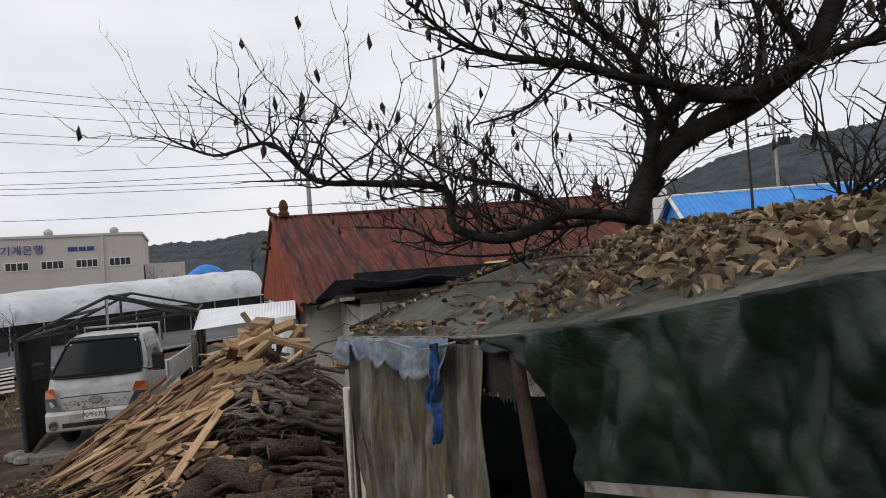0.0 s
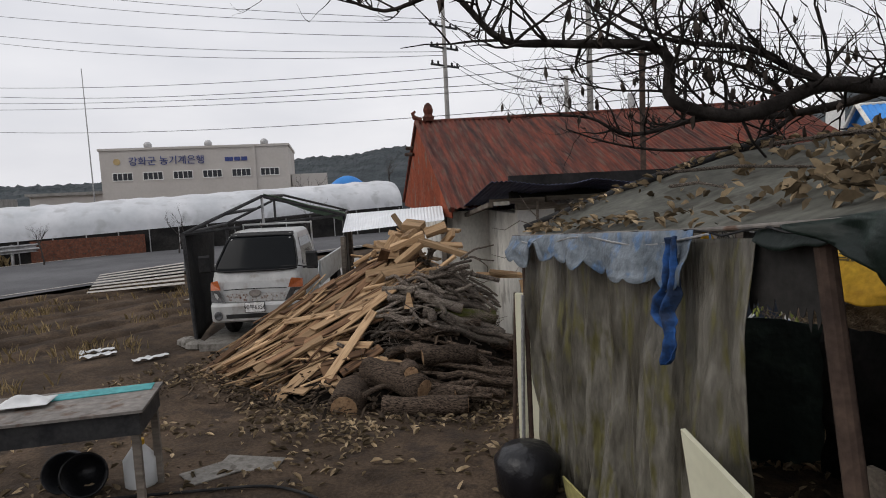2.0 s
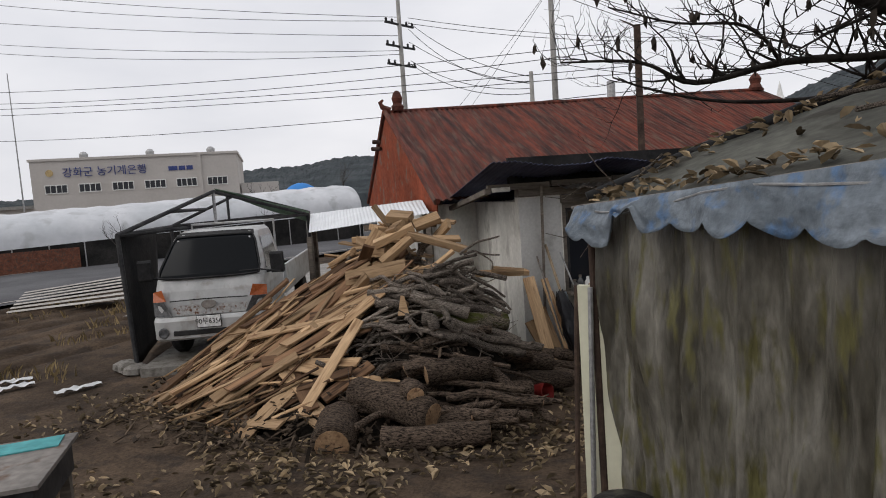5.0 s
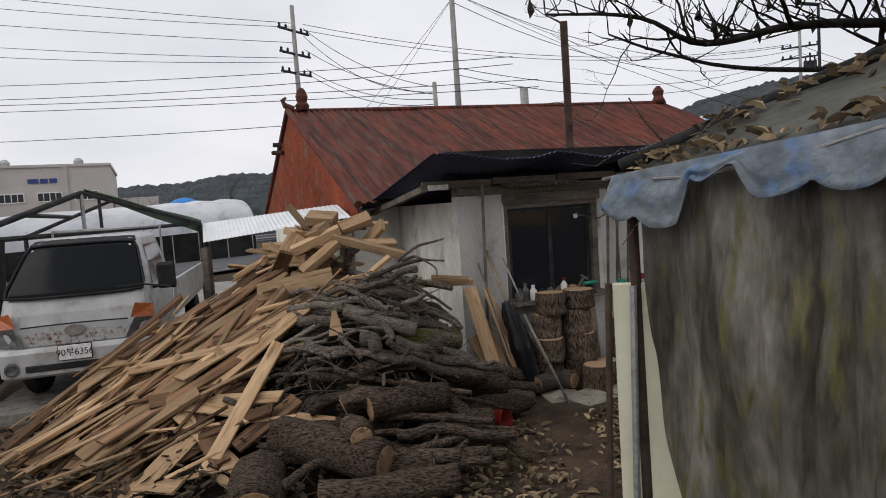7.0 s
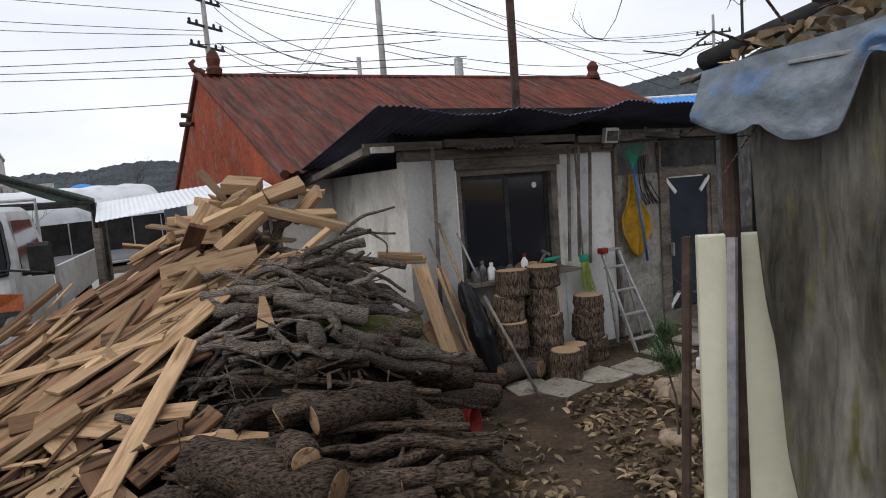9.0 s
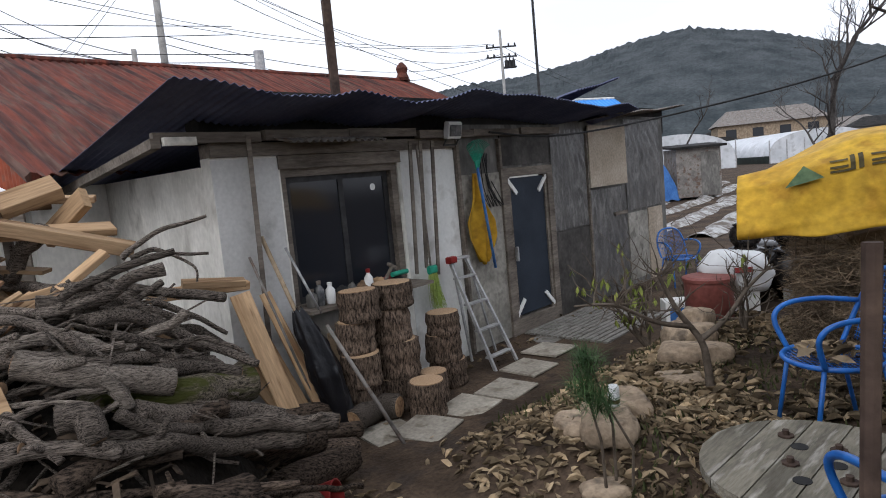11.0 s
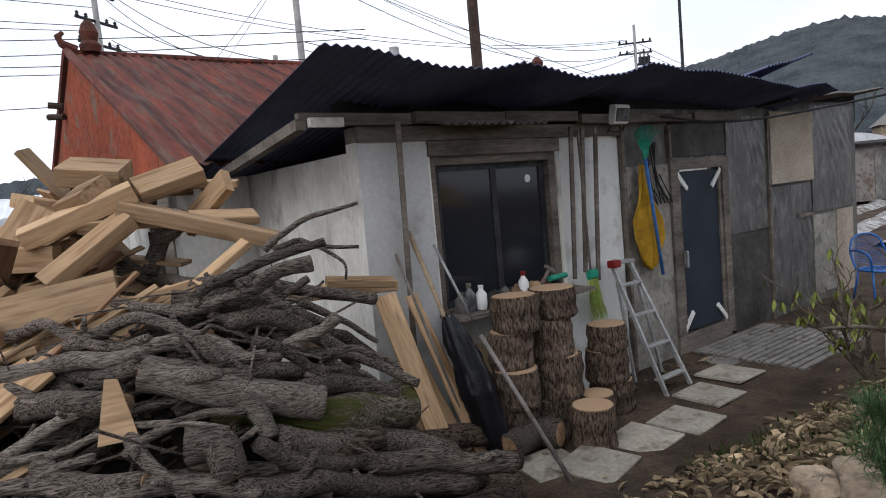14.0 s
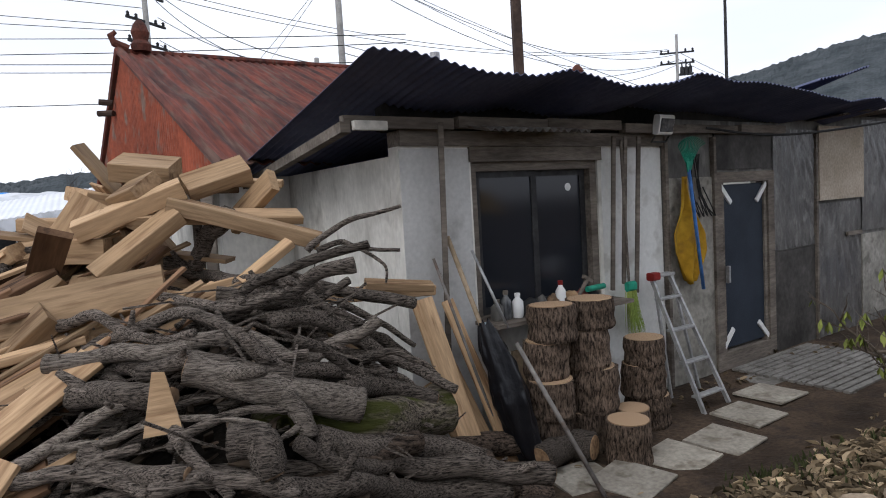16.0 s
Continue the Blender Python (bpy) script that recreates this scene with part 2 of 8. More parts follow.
PLASTICWHITE = material("greenhouse_film", (0.44, 0.46, 0.48), (0.60, 0.61, 0.63), 0.35, 0.6, 4, 0.1, c3=(0.40, 0.41, 0.42), spec=0.5, grit=0.05)
WHITEROOF = material("white_roof_sheet", (0.62, 0.64, 0.66), (0.75, 0.77, 0.79), 0.45, 1, 20, 0.03, spec=0.5, grit=0.05)
BLUEROOF = material("blue_roof_sheet", (0.05, 0.22, 0.58), (0.07, 0.28, 0.68), 0.5, 1, 10, 0.03, grit=0.05)
# Some distance haze is put into this blue-grey base colour.
HILL = material("hazy_hill", (0.028, 0.036, 0.040), (0.066, 0.075, 0.080), 1.0, 0.08, 0.9, 0.4)
STRAW = material("straw", (0.105, 0.078, 0.052), (0.26, 0.195, 0.13), 0.95, 6, 50, 0.6, island=0.5)
TILE = material("floor_tile", (0.25, 0.225, 0.185), (0.35, 0.32, 0.265), 0.75, 2.4, 30, 0.1, vary=0.12, c3=(0.19, 0.165, 0.13))
STONE = material("field_stone", (0.20, 0.150, 0.104), (0.37, 0.29, 0.205), 0.9, 4, 30, 0.6, vary=0.15, c3=(0.15, 0.12, 0.09))
STRAWPATCH = material("fibre_patch", (0.42, 0.31, 0.15), (0.55, 0.42, 0.22), 0.8, 3, 20, 0.1)
MULCH = material("plastic_mulch", (0.10, 0.08, 0.06), (0.42, 0.42, 0.41), 0.6, 2.8, 18, 0.4, c3=(0.13, 0.10, 0.075), contrast=(0.40, 0.60))
WHITEPAINT = material("white_paint", (0.66, 0.66, 0.64), (0.76, 0.76, 0.74), 0.6, 3, 20, 0.05, grit=0.05)
HEAPSHADE = material("litter_gap_shade", (0.006, 0.005, 0.004), (0.022, 0.018, 0.014), 1.0, 7, 34, 1.0)
CHIPS = material("wood_chips", (0.03, 0.022, 0.016), (0.10, 0.074, 0.052), 0.95, 4, 30, 0.2, island=0.6)
REDPLASTIC = material("red_plastic", (0.15, 0.015, 0.014), (0.23, 0.024, 0.020), 0.5, 3, 20, 0.05)
CABLE = material("black_cable", (0.015, 0.015, 0.016), (0.03, 0.03, 0.03), 0.7, 3, 20, 0.0)

WHITEWOOD = material("pale_board", (0.42, 0.40, 0.36), (0.55, 0.53, 0.48), 0.8, 3, 20, 0.2)
STEELOLD = material("old_zinc_sheet", (0.13, 0.12, 0.11), (0.24, 0.22, 0.20), 0.7, 3, 20, 0.2, c3=(0.12, 0.08, 0.06))
PIERSHADE = material("shaded_render", (0.44, 0.435, 0.415), (0.54, 0.535, 0.515), 0.9, 1.2, 30, 0.05, grit=0.1, c3=(0.37, 0.36, 0.34))
WHITEPAINT2 = material("old_white_paint", (0.60, 0.60, 0.57), (0.70, 0.70, 0.67), 0.7, 1.5, 24, 0.03, c3=(0.50, 0.49, 0.455), grit=0.06)
FILMGREY = material("plastic_over_board", (0.045, 0.043, 0.040), (0.115, 0.11, 0.104), 0.36, 2.6, 26, 0.4, stretch=(1.3, 1.3, 0.9), c3=(0.16, 0.156, 0.147), spec=0.4)
SOOTPANEL = material("stained_panel", (0.030, 0.028, 0.025), (0.085, 0.079, 0.072), 0.6, 2, 18, 0.2, c3=(0.05, 0.046, 0.042))
PANELTAN = material("stained_pale_panel", (0.20, 0.19, 0.165), (0.33, 0.31, 0.27), 0.8, 2, 18, 0.2, c3=(0.16, 0.15, 0.13))
PINEOLD = material("old_pine", (0.26, 0.20, 0.13), (0.38, 0.30, 0.21), 0.8, 3, 26, 0.2)
STEELBLUE = material("blue_grey_pipe", (0.16, 0.20, 0.23), (0.24, 0.28, 0.31), 0.5, 4, 20, 0.05)
GREYBOARD2 = material("tan_plywood", (0.36, 0.27, 0.17), (0.48, 0.37, 0.25), 0.8, 3, 30, 0.15)
BLACKPLASTIC = material("black_plastic", (0.006, 0.006, 0.008), (0.013, 0.013, 0.015), 0.3, 5, 14, 0.6, spec=0.35)
DARKPLASTIC = material("dark_grey_plastic", (0.03, 0.032, 0.036), (0.05, 0.052, 0.056), 0.4, 3, 20, 0.1)
GREENPLASTIC = material("green_plastic", (0.02, 0.20, 0.13), (0.03, 0.28, 0.18), 0.45, 3, 20, 0.05)
LIMEPLASTIC = material("lime_bristle", (0.28, 0.38, 0.08), (0.40, 0.48, 0.14), 0.6, 3, 20, 0.0)
ALU = material("aluminium", (0.30, 0.30, 0.295), (0.42, 0.42, 0.415), 0.5, 3, 20, 0.03, metal=0.4)
CONCRETE2 = material("grey_plastic_mat", (0.15, 0.14, 0.125), (0.235, 0.222, 0.20), 0.85, 3, 30, 0.15, c3=(0.11, 0.10, 0.085))
SPOOLWOOD = material("weathered_spool_wood", (0.11, 0.10, 0.078), (0.22, 0.20, 0.155), 0.9, 3, 26, 0.5, stretch=(0.5, 3, 3), vary=0.15, c3=(0.30, 0.28, 0.24))
CHAIRBLUE = material("blue_enamel", (0.015, 0.10, 0.38), (0.02, 0.14, 0.46), 0.4, 4, 20, 0.05, spec=0.5)
FADEDGREEN = material("faded_green_print", (0.07, 0.12, 0.06), (0.11, 0.16, 0.08), 0.6, 5, 20, 0.0)
INKFADED = material("faded_black_print", (0.05, 0.04, 0.02), (0.10, 0.08, 0.03), 0.6, 6, 20, 0.0)
REDFADED = material("faded_red_plastic", (0.17, 0.055, 0.045), (0.25, 0.09, 0.075), 0.55, 3, 20, 0.05)
GLAZE = material("dark_glaze", (0.012, 0.010, 0.009), (0.03, 0.025, 0.022), 0.2, 3, 20, 0.03, spec=0.5)
SACK = material("white_plastic_sack", (0.55, 0.56, 0.56), (0.68, 0.69, 0.69), 0.5, 3, 14, 0.2, grit=0.05)
NEEDLE = material("pine_needles", (0.035, 0.075, 0.028), (0.07, 0.12, 0.045), 0.7, 5, 20, 0.0, island=0.4)
SAPLING = material("sapling_bark", (0.07, 0.055, 0.042), (0.14, 0.115, 0.09), 0.85, 6, 40, 0.4)
FRESHLEAF = material("yellow_green_leaf", (0.12, 0.16, 0.03), (0.22, 0.24, 0.06), 0.6, 4, 20, 0.0, island=0.3)
MOSS = material("mossy_grass", (0.04, 0.05, 0.02), (0.08, 0.085, 0.035), 0.9, 4, 20, 0.0, island=0.4)
TURQ = material("turquoise_sheet", (0.06, 0.27, 0.28), (0.09, 0.34, 0.35), 0.6, 3, 20, 0.05)
YELLOWCOAT = material("ochre_cloth", (0.30, 0.165, 0.012), (0.40, 0.235, 0.018), 0.7, 2.2, 14, 0.2, c3=(0.24, 0.13, 0.02))
BLUESCREEN = material("insect_screen", (0.018, 0.024, 0.034), (0.030, 0.038, 0.052), 0.6, 2, 60, 0.1)
SCREENGLASS = glass("tinted_windscreen", (0.003, 0.004, 0.005), 0.12)
SCREENGLASS.node_tree.nodes["Principled BSDF"].inputs["Specular IOR Level"].default_value = 0.12
YELLOWOLD = material("faded_yellow_board", (0.34, 0.31, 0.12), (0.44, 0.40, 0.18), 0.7, 3, 20, 0.05)


def ringed(name):
    """A sawn face: growth rings round the piece's own axis."""
    m = bpy.data.materials.new(name)
    m.use_nodes = True
    n, l = m.node_tree.nodes, m.node_tree.links
    b = n["Principled BSDF"]
    b.inputs["Roughness"].default_value = 0.85
    co = n.new("ShaderNodeTexCoord")
    w = n.new("ShaderNodeTexWave")
    w.wave_type, w.rings_direction = "RINGS", "Z"
    w.inputs["Scale"].default_value = 26
    w.inputs["Distortion"].default_value = 2.5
    w.inputs["Detail"].default_value = 3
    r = n.new("ShaderNodeValToRGB")
    r.color_ramp.elements[0].color, r.color_ramp.elements[1].color = (0.27, 0.165, 0.09, 1), (0.46, 0.32, 0.195, 1)
    l.new(co.outputs["Object"], w.inputs["Vector"])
    l.new(w.outputs["Fac"], r.inputs["Fac"])
    l.new(r.outputs["Color"], b.inputs["Base Color"])
    return m


RINGS = ringed("sawn_face")


# ---------------------------------------------------------------- mesh helpers
class Mesh:
    """Gathers vertices and faces."""

    def __init__(self):
        self.v, self.f = [], []

    def add(self, verts, faces):
        k = len(self.v)
        self.v += [tuple(p) for p in verts]
        self.f += [tuple(i + k for i in f) for f in faces]
        return self

    def box(self, m, sx, sy, sz, bevel=0.0):
        """A box of those sizes centred on m, with chamfered long edges where bevel is given."""
        if bevel:
            a, b, c = sx / 2, sy / 2, sz / 2
            ring = [(b - bevel, -c), (b, -c + bevel), (b, c - bevel), (b - bevel, c), (-b + bevel, c), (-b, c - bevel), (-b, -c + bevel), (-b + bevel, -c)]
            pts = [m @ Vector((s * a, y, z)) for s in (-1, 1) for y, z in ring]
            faces = [(i, (i + 1) % 8, 8 + (i + 1) % 8, 8 + i) for i in range(8)] + [tuple(range(7, -1, -1)), tuple(range(8, 16))]
        else:
            pts = [m @ Vector((x * sx / 2, y * sy / 2, z * sz / 2)) for x in (-1, 1) for y in (-1, 1) for z in (-1, 1)]
            faces = [(0, 1, 3, 2), (4, 6, 7, 5), (0, 4, 5, 1), (2, 3, 7, 6), (0, 2, 6, 4), (1, 5, 7, 3)]
        return self.add(pts, faces)

    def span(self, x0, x1, y0, y1, z0, z1, bevel=0.0):
        return self.box(pose((x0 + x1) / 2, (y0 + y1) / 2, (z0 + z1) / 2), abs(x1 - x0), abs(y1 - y0), abs(z1 - z0), bevel)

    def tube(self, pts, radii, n=8, caps=True):
        pts = [Vector(p) for p in pts]
        if not isinstance(radii, (list, tuple)):
            radii = [radii] * len(pts)
        verts, side = [], None
        for i, p in enumerate(pts):
            d = (pts[min(i + 1, len(pts) - 1)] - pts[max(i - 1, 0)]).normalized()
            if side is None:
                side = d.orthogonal().normalized()
            side = (side - d * side.dot(d))
            side = side.normalized() if side.length > 1e-6 else d.orthogonal().normalized()
            up = d.cross(side)
            verts += [p + (side * math.cos(2 * math.pi * k / n) + up * math.sin(2 * math.pi * k / n)) * radii[i] for k in range(n)]
        faces = [(i * n + k, i * n + (k + 1) % n, (i + 1) * n + (k + 1) % n, (i + 1) * n + k) for i in range(len(pts) - 1) for k in range(n)]
        if caps:
            faces += [tuple(range(n - 1, -1, -1)), tuple(range((len(pts) - 1) * n, len(pts) * n))]
        return self.add(verts, faces)

    def grid(self, fn, nu, nv):
        verts = [fn(i / nu, j / nv) for i in range(nu + 1) for j in range(nv + 1)]
        w = nv + 1
        return self.add(verts, [(i * w + j, (i + 1) * w + j, (i + 1) * w + j + 1, i * w + j + 1) for i in range(nu) for j in range(nv)])

    def lathe(self, profile, n=20, m=Matrix()):
        """Turns (radius, z) pairs round the z axis."""
        verts = [m @ Vector((r * math.cos(2 * math.pi * k / n), r * math.sin(2 * math.pi * k / n), z)) for r, z in profile for k in range(n)]
        faces = [(i * n + k, i * n + (k + 1) % n, (i + 1) * n + (k + 1) % n, (i + 1) * n + k) for i in range(len(profile) - 1) for k in range(n)]
        faces += [tuple(range(n - 1, -1, -1)), tuple(range((len(profile) - 1) * n, len(profile) * n))]
        return self.add(verts, faces)


def mesh_object(name, mesh, mat, smooth=False, thick=0.0):
    data = bpy.data.meshes.new(name)
    data.from_pydata(mesh.v, [], mesh.f)
    data.validate()
    data.update()
    data.materials.append(mat)
    if smooth:
        data.polygons.foreach_set("use_smooth", [True] * len(data.polygons))
    ob = new(name, data)
    if thick:
        sol = ob.modifiers.new("thickness", "SOLIDIFY")
        sol.thickness = thick
        sol.offset = 0
    return ob


def part(name, mesh, mat, parent, label="", smooth=False, thick=0.0):
    ob = mesh_object(name, mesh, mat, smooth, thick)
    ob.parent = parent
    if label:
        ob["label"] = label
    return ob


def thing(name, label, category, m=None, group=""):
    ob = new(name)
    ob.empty_display_size = 0.1
    if m is not None:
        ob.matrix_world = m
    return tagged(ob, label, category, group)


def solid(name, mesh, mat, label, category, m=None, group="", kind="", smooth=False, thick=0.0):
    ob = mesh_object(name, mesh, mat, smooth, thick)
    if m is not None:
        ob.matrix_world = m
    return tagged(ob, label, category, group, kind)


def lerp(table, x):
    if x <= table[0][0]:
        return table[0][1]
    for (a, p), (b, q) in zip(table, table[1:]):
        if x <= b:
            s = (x - a) / (b - a)
            return p + (q - p) * s
    return table[-1][1]


def smooth(a, b, x):
    s = min(1, max(0, (x - a) / (b - a)))
    return s * s * (3 - 2 * s)


def n3(x, y, z=0.0):
    return noise.noise(Vector((x, y, z)))


# ---------------------------------------------------------------- ground
YARD = [(-40, 1.6), (-1.5, 1.55), (-0.3, 1.47), (0.5, 1.30), (1.9, 0.95), (2.7, 0.77), (3.3, 0.64), (4.7, 0.55), (5.7, 0.43), (7.0, 0.24), (8.5, 0.10), (10.0, 0.0), (14, 0.0), (40, 0.2), (90, 0.3)]


def gz(x, y):
    """Height of the ground."""
    z = lerp(YARD, y)
    left = smooth(-3.2, -5.2, x)
    z = z * (1 - left) + (0.42 + 0.35 * smooth(4, 0, y)) * left
    u, v = (x + 1.53) * 0.914 + (y - 10.12) * 0.405, (x + 1.53) * -0.405 + (y - 10.12) * 0.914
    bank = smooth(-1.45, -2.7, v) * smooth(0.0, 0.9, u) * smooth(9.0, 5.0, u)
    z = z * (1 - bank) + max(z, 0.46) * bank
    far = smooth(24, 60, math.hypot(x, y))
    z = z * (1 - far) + 0.5 * far
    if math.hypot(x, y) < 30:
        z += 0.03 * n3(x * 1.1, y * 1.1) + 0.012 * n3(x * 5, y * 5, 3)
    return z


def ground_part(u, v):
    # fine in the yard, coarse far out
    x = -2 + (abs(u * 2 - 1) ** 3.2) * (1 if u > 0.5 else -1) * 900 + (u * 2 - 1) * 14
    y = 6 + (abs(v * 2 - 1) ** 3.2) * (1 if v > 0.5 else -1) * 900 + (v * 2 - 1) * 14
    return (x, y, gz(x, y))


solid("ground", Mesh().grid(ground_part, 260, 260), SOIL, "trodden brown earth with leaf litter and ruts", "ground", kind="structure", smooth=True)

# ---------------------------------------------------------------- the plastered shack
HX = pose(-1.53, 10.12, 0, 0, 0, 23.9)
house = thing("shack", "low plastered shack with a black corrugated roof, sooty round the door", "house", HX)
P = Mesh()
P.span(0, 0.62, 0, 0.15, -0.2, 2.36).span(0.62, 2.0, 0, 0.15, -0.2, 1.02).span(2.0, 2.86, 0, 0.15, -0.2, 2.36)
part("plaster_wall", P, PLASTER, house, "cream plaster wall with stains")
part("side_wall", Mesh().span(-0.003, 0.15, 0.15, 2.72, -0.2, 2.3), PLASTER, house, "cream plaster side wall")
part("lintel", Mesh().span(0.0, 2.9, -0.03, 0.15, 2.36, 2.47).span(0.60, 2.03, -0.025, 0.12, 2.24, 2.355), OLDWOOD, house, "weathered timber lintel")
P = Mesh().span(2.86, 3.7, 0.0, 0.1, -0.1, 2.62).span(3.7, 4.8, 0.0, 0.1, 2.09, 2.62).span(4.8, 8.5, 0.0, 0.1, -0.1, 2.75)
part("sheet_wall", P, GREYWALL, house, "grey wall covered with plastic sheeting")
part("back_wall", Mesh().span(0.15, 8.5, 3.3, 3.4, -0.2, 2.0).span(0.1, 0.2, 2.72, 3.3, -0.2, 2.05).span(8.4, 8.5, 0.1, 3.3, -0.2, 2.6), GREYWALL, house)
part("room_floor", Mesh().span(0.15, 8.4, 0.15, 3.3, -0.1, 0.05), CONCRETE, house)
# Near-black band: shade under the roof overhang is put into its colour.
part("eaves_shade", Mesh().span(-0.1, 8.6, 0.02, 0.12, 2.47, 2.9), NEARBLACK, house, "near-black band, shade under the eaves put in its colour")
EDGE = [(-0.6, 2.80), (-0.3, 2.80), (0.27, 2.75), (0.65, 2.76), (0.96, 2.79), (1.6, 2.74), (2.0, 2.77), (2.42, 2.83), (2.9, 2.81), (3.4, 2.82), (4.0, 2.80), (5.0, 2.76), (5.7, 2.80), (6.0, 2.76)]


def roof_sheet(u, v):
    x = -0.58 + u * 6.6
    y = -0.75 + v * 4.5
    front = 2.78 + 1.7 * (lerp(EDGE, x) - 2.78) + 0.02 * n3(x * 2.1, 4)
    z = front + (2.1 - front) * v + 0.008 * math.cos(2 * math.pi * x / 0.068) - 0.02 * math.sin(math.pi * v)
    return (x, y, z)


part("roof", Mesh().grid(roof_sheet, 1200, 10), BLACKROOF, house, "black corrugated roof sheets with a wavy front edge", thick=0.004)

# window and door
win = part("window", Mesh().span(0.62, 2.0, 0.02, 0.13, 2.17, 2.24).span(0.62, 2.0, -0.03, 0.13, 1.0, 1.045).span(0.62, 0.68, 0.02, 0.13, 1.045, 2.17).span(1.92, 2.0, 0.02, 0.13, 1.045, 2.17), OLDWOOD, house, "dark timber sliding window")
for x0, x1, y in ((0.68, 1.32, 0.05), (1.26, 1.92, 0.085)):
    sash = part("sash", Mesh().span(x0, x0 + 0.05, y, y + 0.03, 1.045, 2.17).span(x1 - 0.06, x1, y, y + 0.03, 1.045, 2.17).span(x0 + 0.05, x1 - 0.06, y, y + 0.03, 1.045, 1.10).span(x0 + 0.05, x1 - 0.06, y, y + 0.03, 2.12, 2.17), DARKSTEEL, win)
    part("pane", Mesh().span(x0 + 0.05, x1 - 0.06, y + 0.01, y + 0.016, 1.10, 2.12), DARKGLASS, win)
door = part("door", Mesh().span(3.7, 3.8, -0.04, 0.1, 0, 2.09).span(4.68, 4.8, -0.04, 0.1, 0, 2.09).span(3.8, 4.68, -0.04, 0.1, 1.98, 2.09).span(3.8, 4.68, -0.04, 0.1, 0, 0.18), OLDWOOD, house, "brown timber door with a dark screen panel")
part("screen", Mesh().span(3.86, 4.62, 0.0, 0.02, 0.22, 1.96), BLUESCREEN, door, "dark blue insect screen")

# ---------------------------------------------------------------- the rusty house behind
RX = pose(-4.94, 15.73, 0, 0, 0, 24.6)
red = thing("farmhouse", "long farmhouse with a rust-red corrugated roof and red gable", "house", RX)


def red_slope(side):
    def fn(u, v):
        x = -0.04 + u * 11.3
        y = side * v * 5.0 + 0.121 * x
        z = 4.42 + 0.44 * u - (2.02 + 0.44 * u) * v + 0.014 * math.cos(2 * math.pi * x / 0.13) + 0.08 * (v * (1 - v)) + 0.04 * n3(x * 0.6, v * 2) - 0.02 * (int(v * 3.999) % 2)
        return (x, y, z)
    return fn


part("roof", Mesh().grid(red_slope(-1), 900, 12), RUSTROOF, red, "rusted red corrugated roof", thick=0.01)
part("back_roof", Mesh().grid(red_slope(1), 300, 4), RUSTROOF, red, thick=0.01)


def gable_sheet(u, v):
    y = -4.9 + u * 9.8
    top = 4.42 - 2.05 * abs(y) / 4.9
    return (0.012 * math.cos(2 * math.pi * y / 0.11), y, 2.2 + max(0.02, top - 2.2) * v)


part("gable", Mesh().grid(gable_sheet, 540, 2), REDWALL, red, "red sheet gable, flaking to grey", thick=0.01)
for side in (-1, 1):
    part("rake_trim", Mesh().tube([(-0.03, side * 5.0, 2.36), (-0.03, 0, 4.46)], 0.06, 6), RUSTROOF, red)
part("ridge_cap", Mesh().tube([(-0.05, 0, 4.43), (5, 0.605, 4.62), (11.26, 1.36, 4.87)], 0.06, 8), RUSTROOF, red)
part("ridge_finial", Mesh().lathe([(0.13, 0), (0.15, 0.1), (0.10, 0.16), (0.13, 0.28), (0.09, 0.40), (0.04, 0.46)], 12, pose(0.28, 0, 4.46)).tube([(0.1, 0, 4.48), (-0.08, 0, 4.56), (-0.12, 0, 4.66), (-0.05, 0, 4.72)], [0.07, 0.06, 0.05, 0.03], 8), RUSTFINIAL, red, "rusty scrolled ridge ornament")
part("ridge_finial", Mesh().lathe([(0.16, 0), (0.19, 0.08), (0.13, 0.2), (0.17, 0.34), (0.12, 0.42), (0.05, 0.5)], 12, pose(11.0, 1.33, 4.84)), RUSTFINIAL, red)
part("stovepipe", Mesh().tube([(6.2, 0.9, 4.1), (6.2, 0.9, 5.15)], 0.11, 12), STEEL, red, "galvanised stovepipe")
for dz in (0.0, 0.16):
    part("rafter_end", Mesh().tube([(-0.05, 1.0, 3.85 - dz), (-0.24, 1.05 + dz, 3.87 - dz)], 0.05, 8), RUSTSTEEL, red)
part("patch", Mesh().add([red_slope(-1)(0.40, 0.78), red_slope(-1)(0.52, 0.78), red_slope(-1)(0.52, 0.9), red_slope(-1)(0.40, 0.92)], [(0, 1, 2, 3)]), STRAWPATCH, red, "yellowed fibre patch", thick=0.12)
part("wall", Mesh().span(0.1, 10.6, -4.3, 4.3, -0.2, 2.3), PLASTER, red)
wr = thing("lean_to_roof", "white corrugated lean-to roof beside the gable", "roof", pose(0, 0, 0))


def white_sheet(u, v):
    a = Vector((-6.3, 14.1, 2.24)).lerp(Vector((-3.45, 12.5, 2.40)), u)
    b = Vector((-5.3, 11.7, 1.97)).lerp(Vector((-2.95, 10.9, 2.20)), u)
    p = a.lerp(b, v)
    return (p.x, p.y, p.z + 0.004 * math.cos(u * 2 * math.pi * 34))


part("sheet", Mesh().grid(white_sheet, 260, 6), WHITEROOF, wr, thick=0.006)
for x, y, z in ((-5.2, 11.5, 1.9), (-3.0, 11.0, 2.12), (-6.2, 14.0, 2.18), (-3.4, 12.45, 2.38)):
    part("post", Mesh().span(x - 0.04, x + 0.04, y - 0.04, y + 0.04, gz(x, y) - 0.1, z), OLDWOOD, wr)

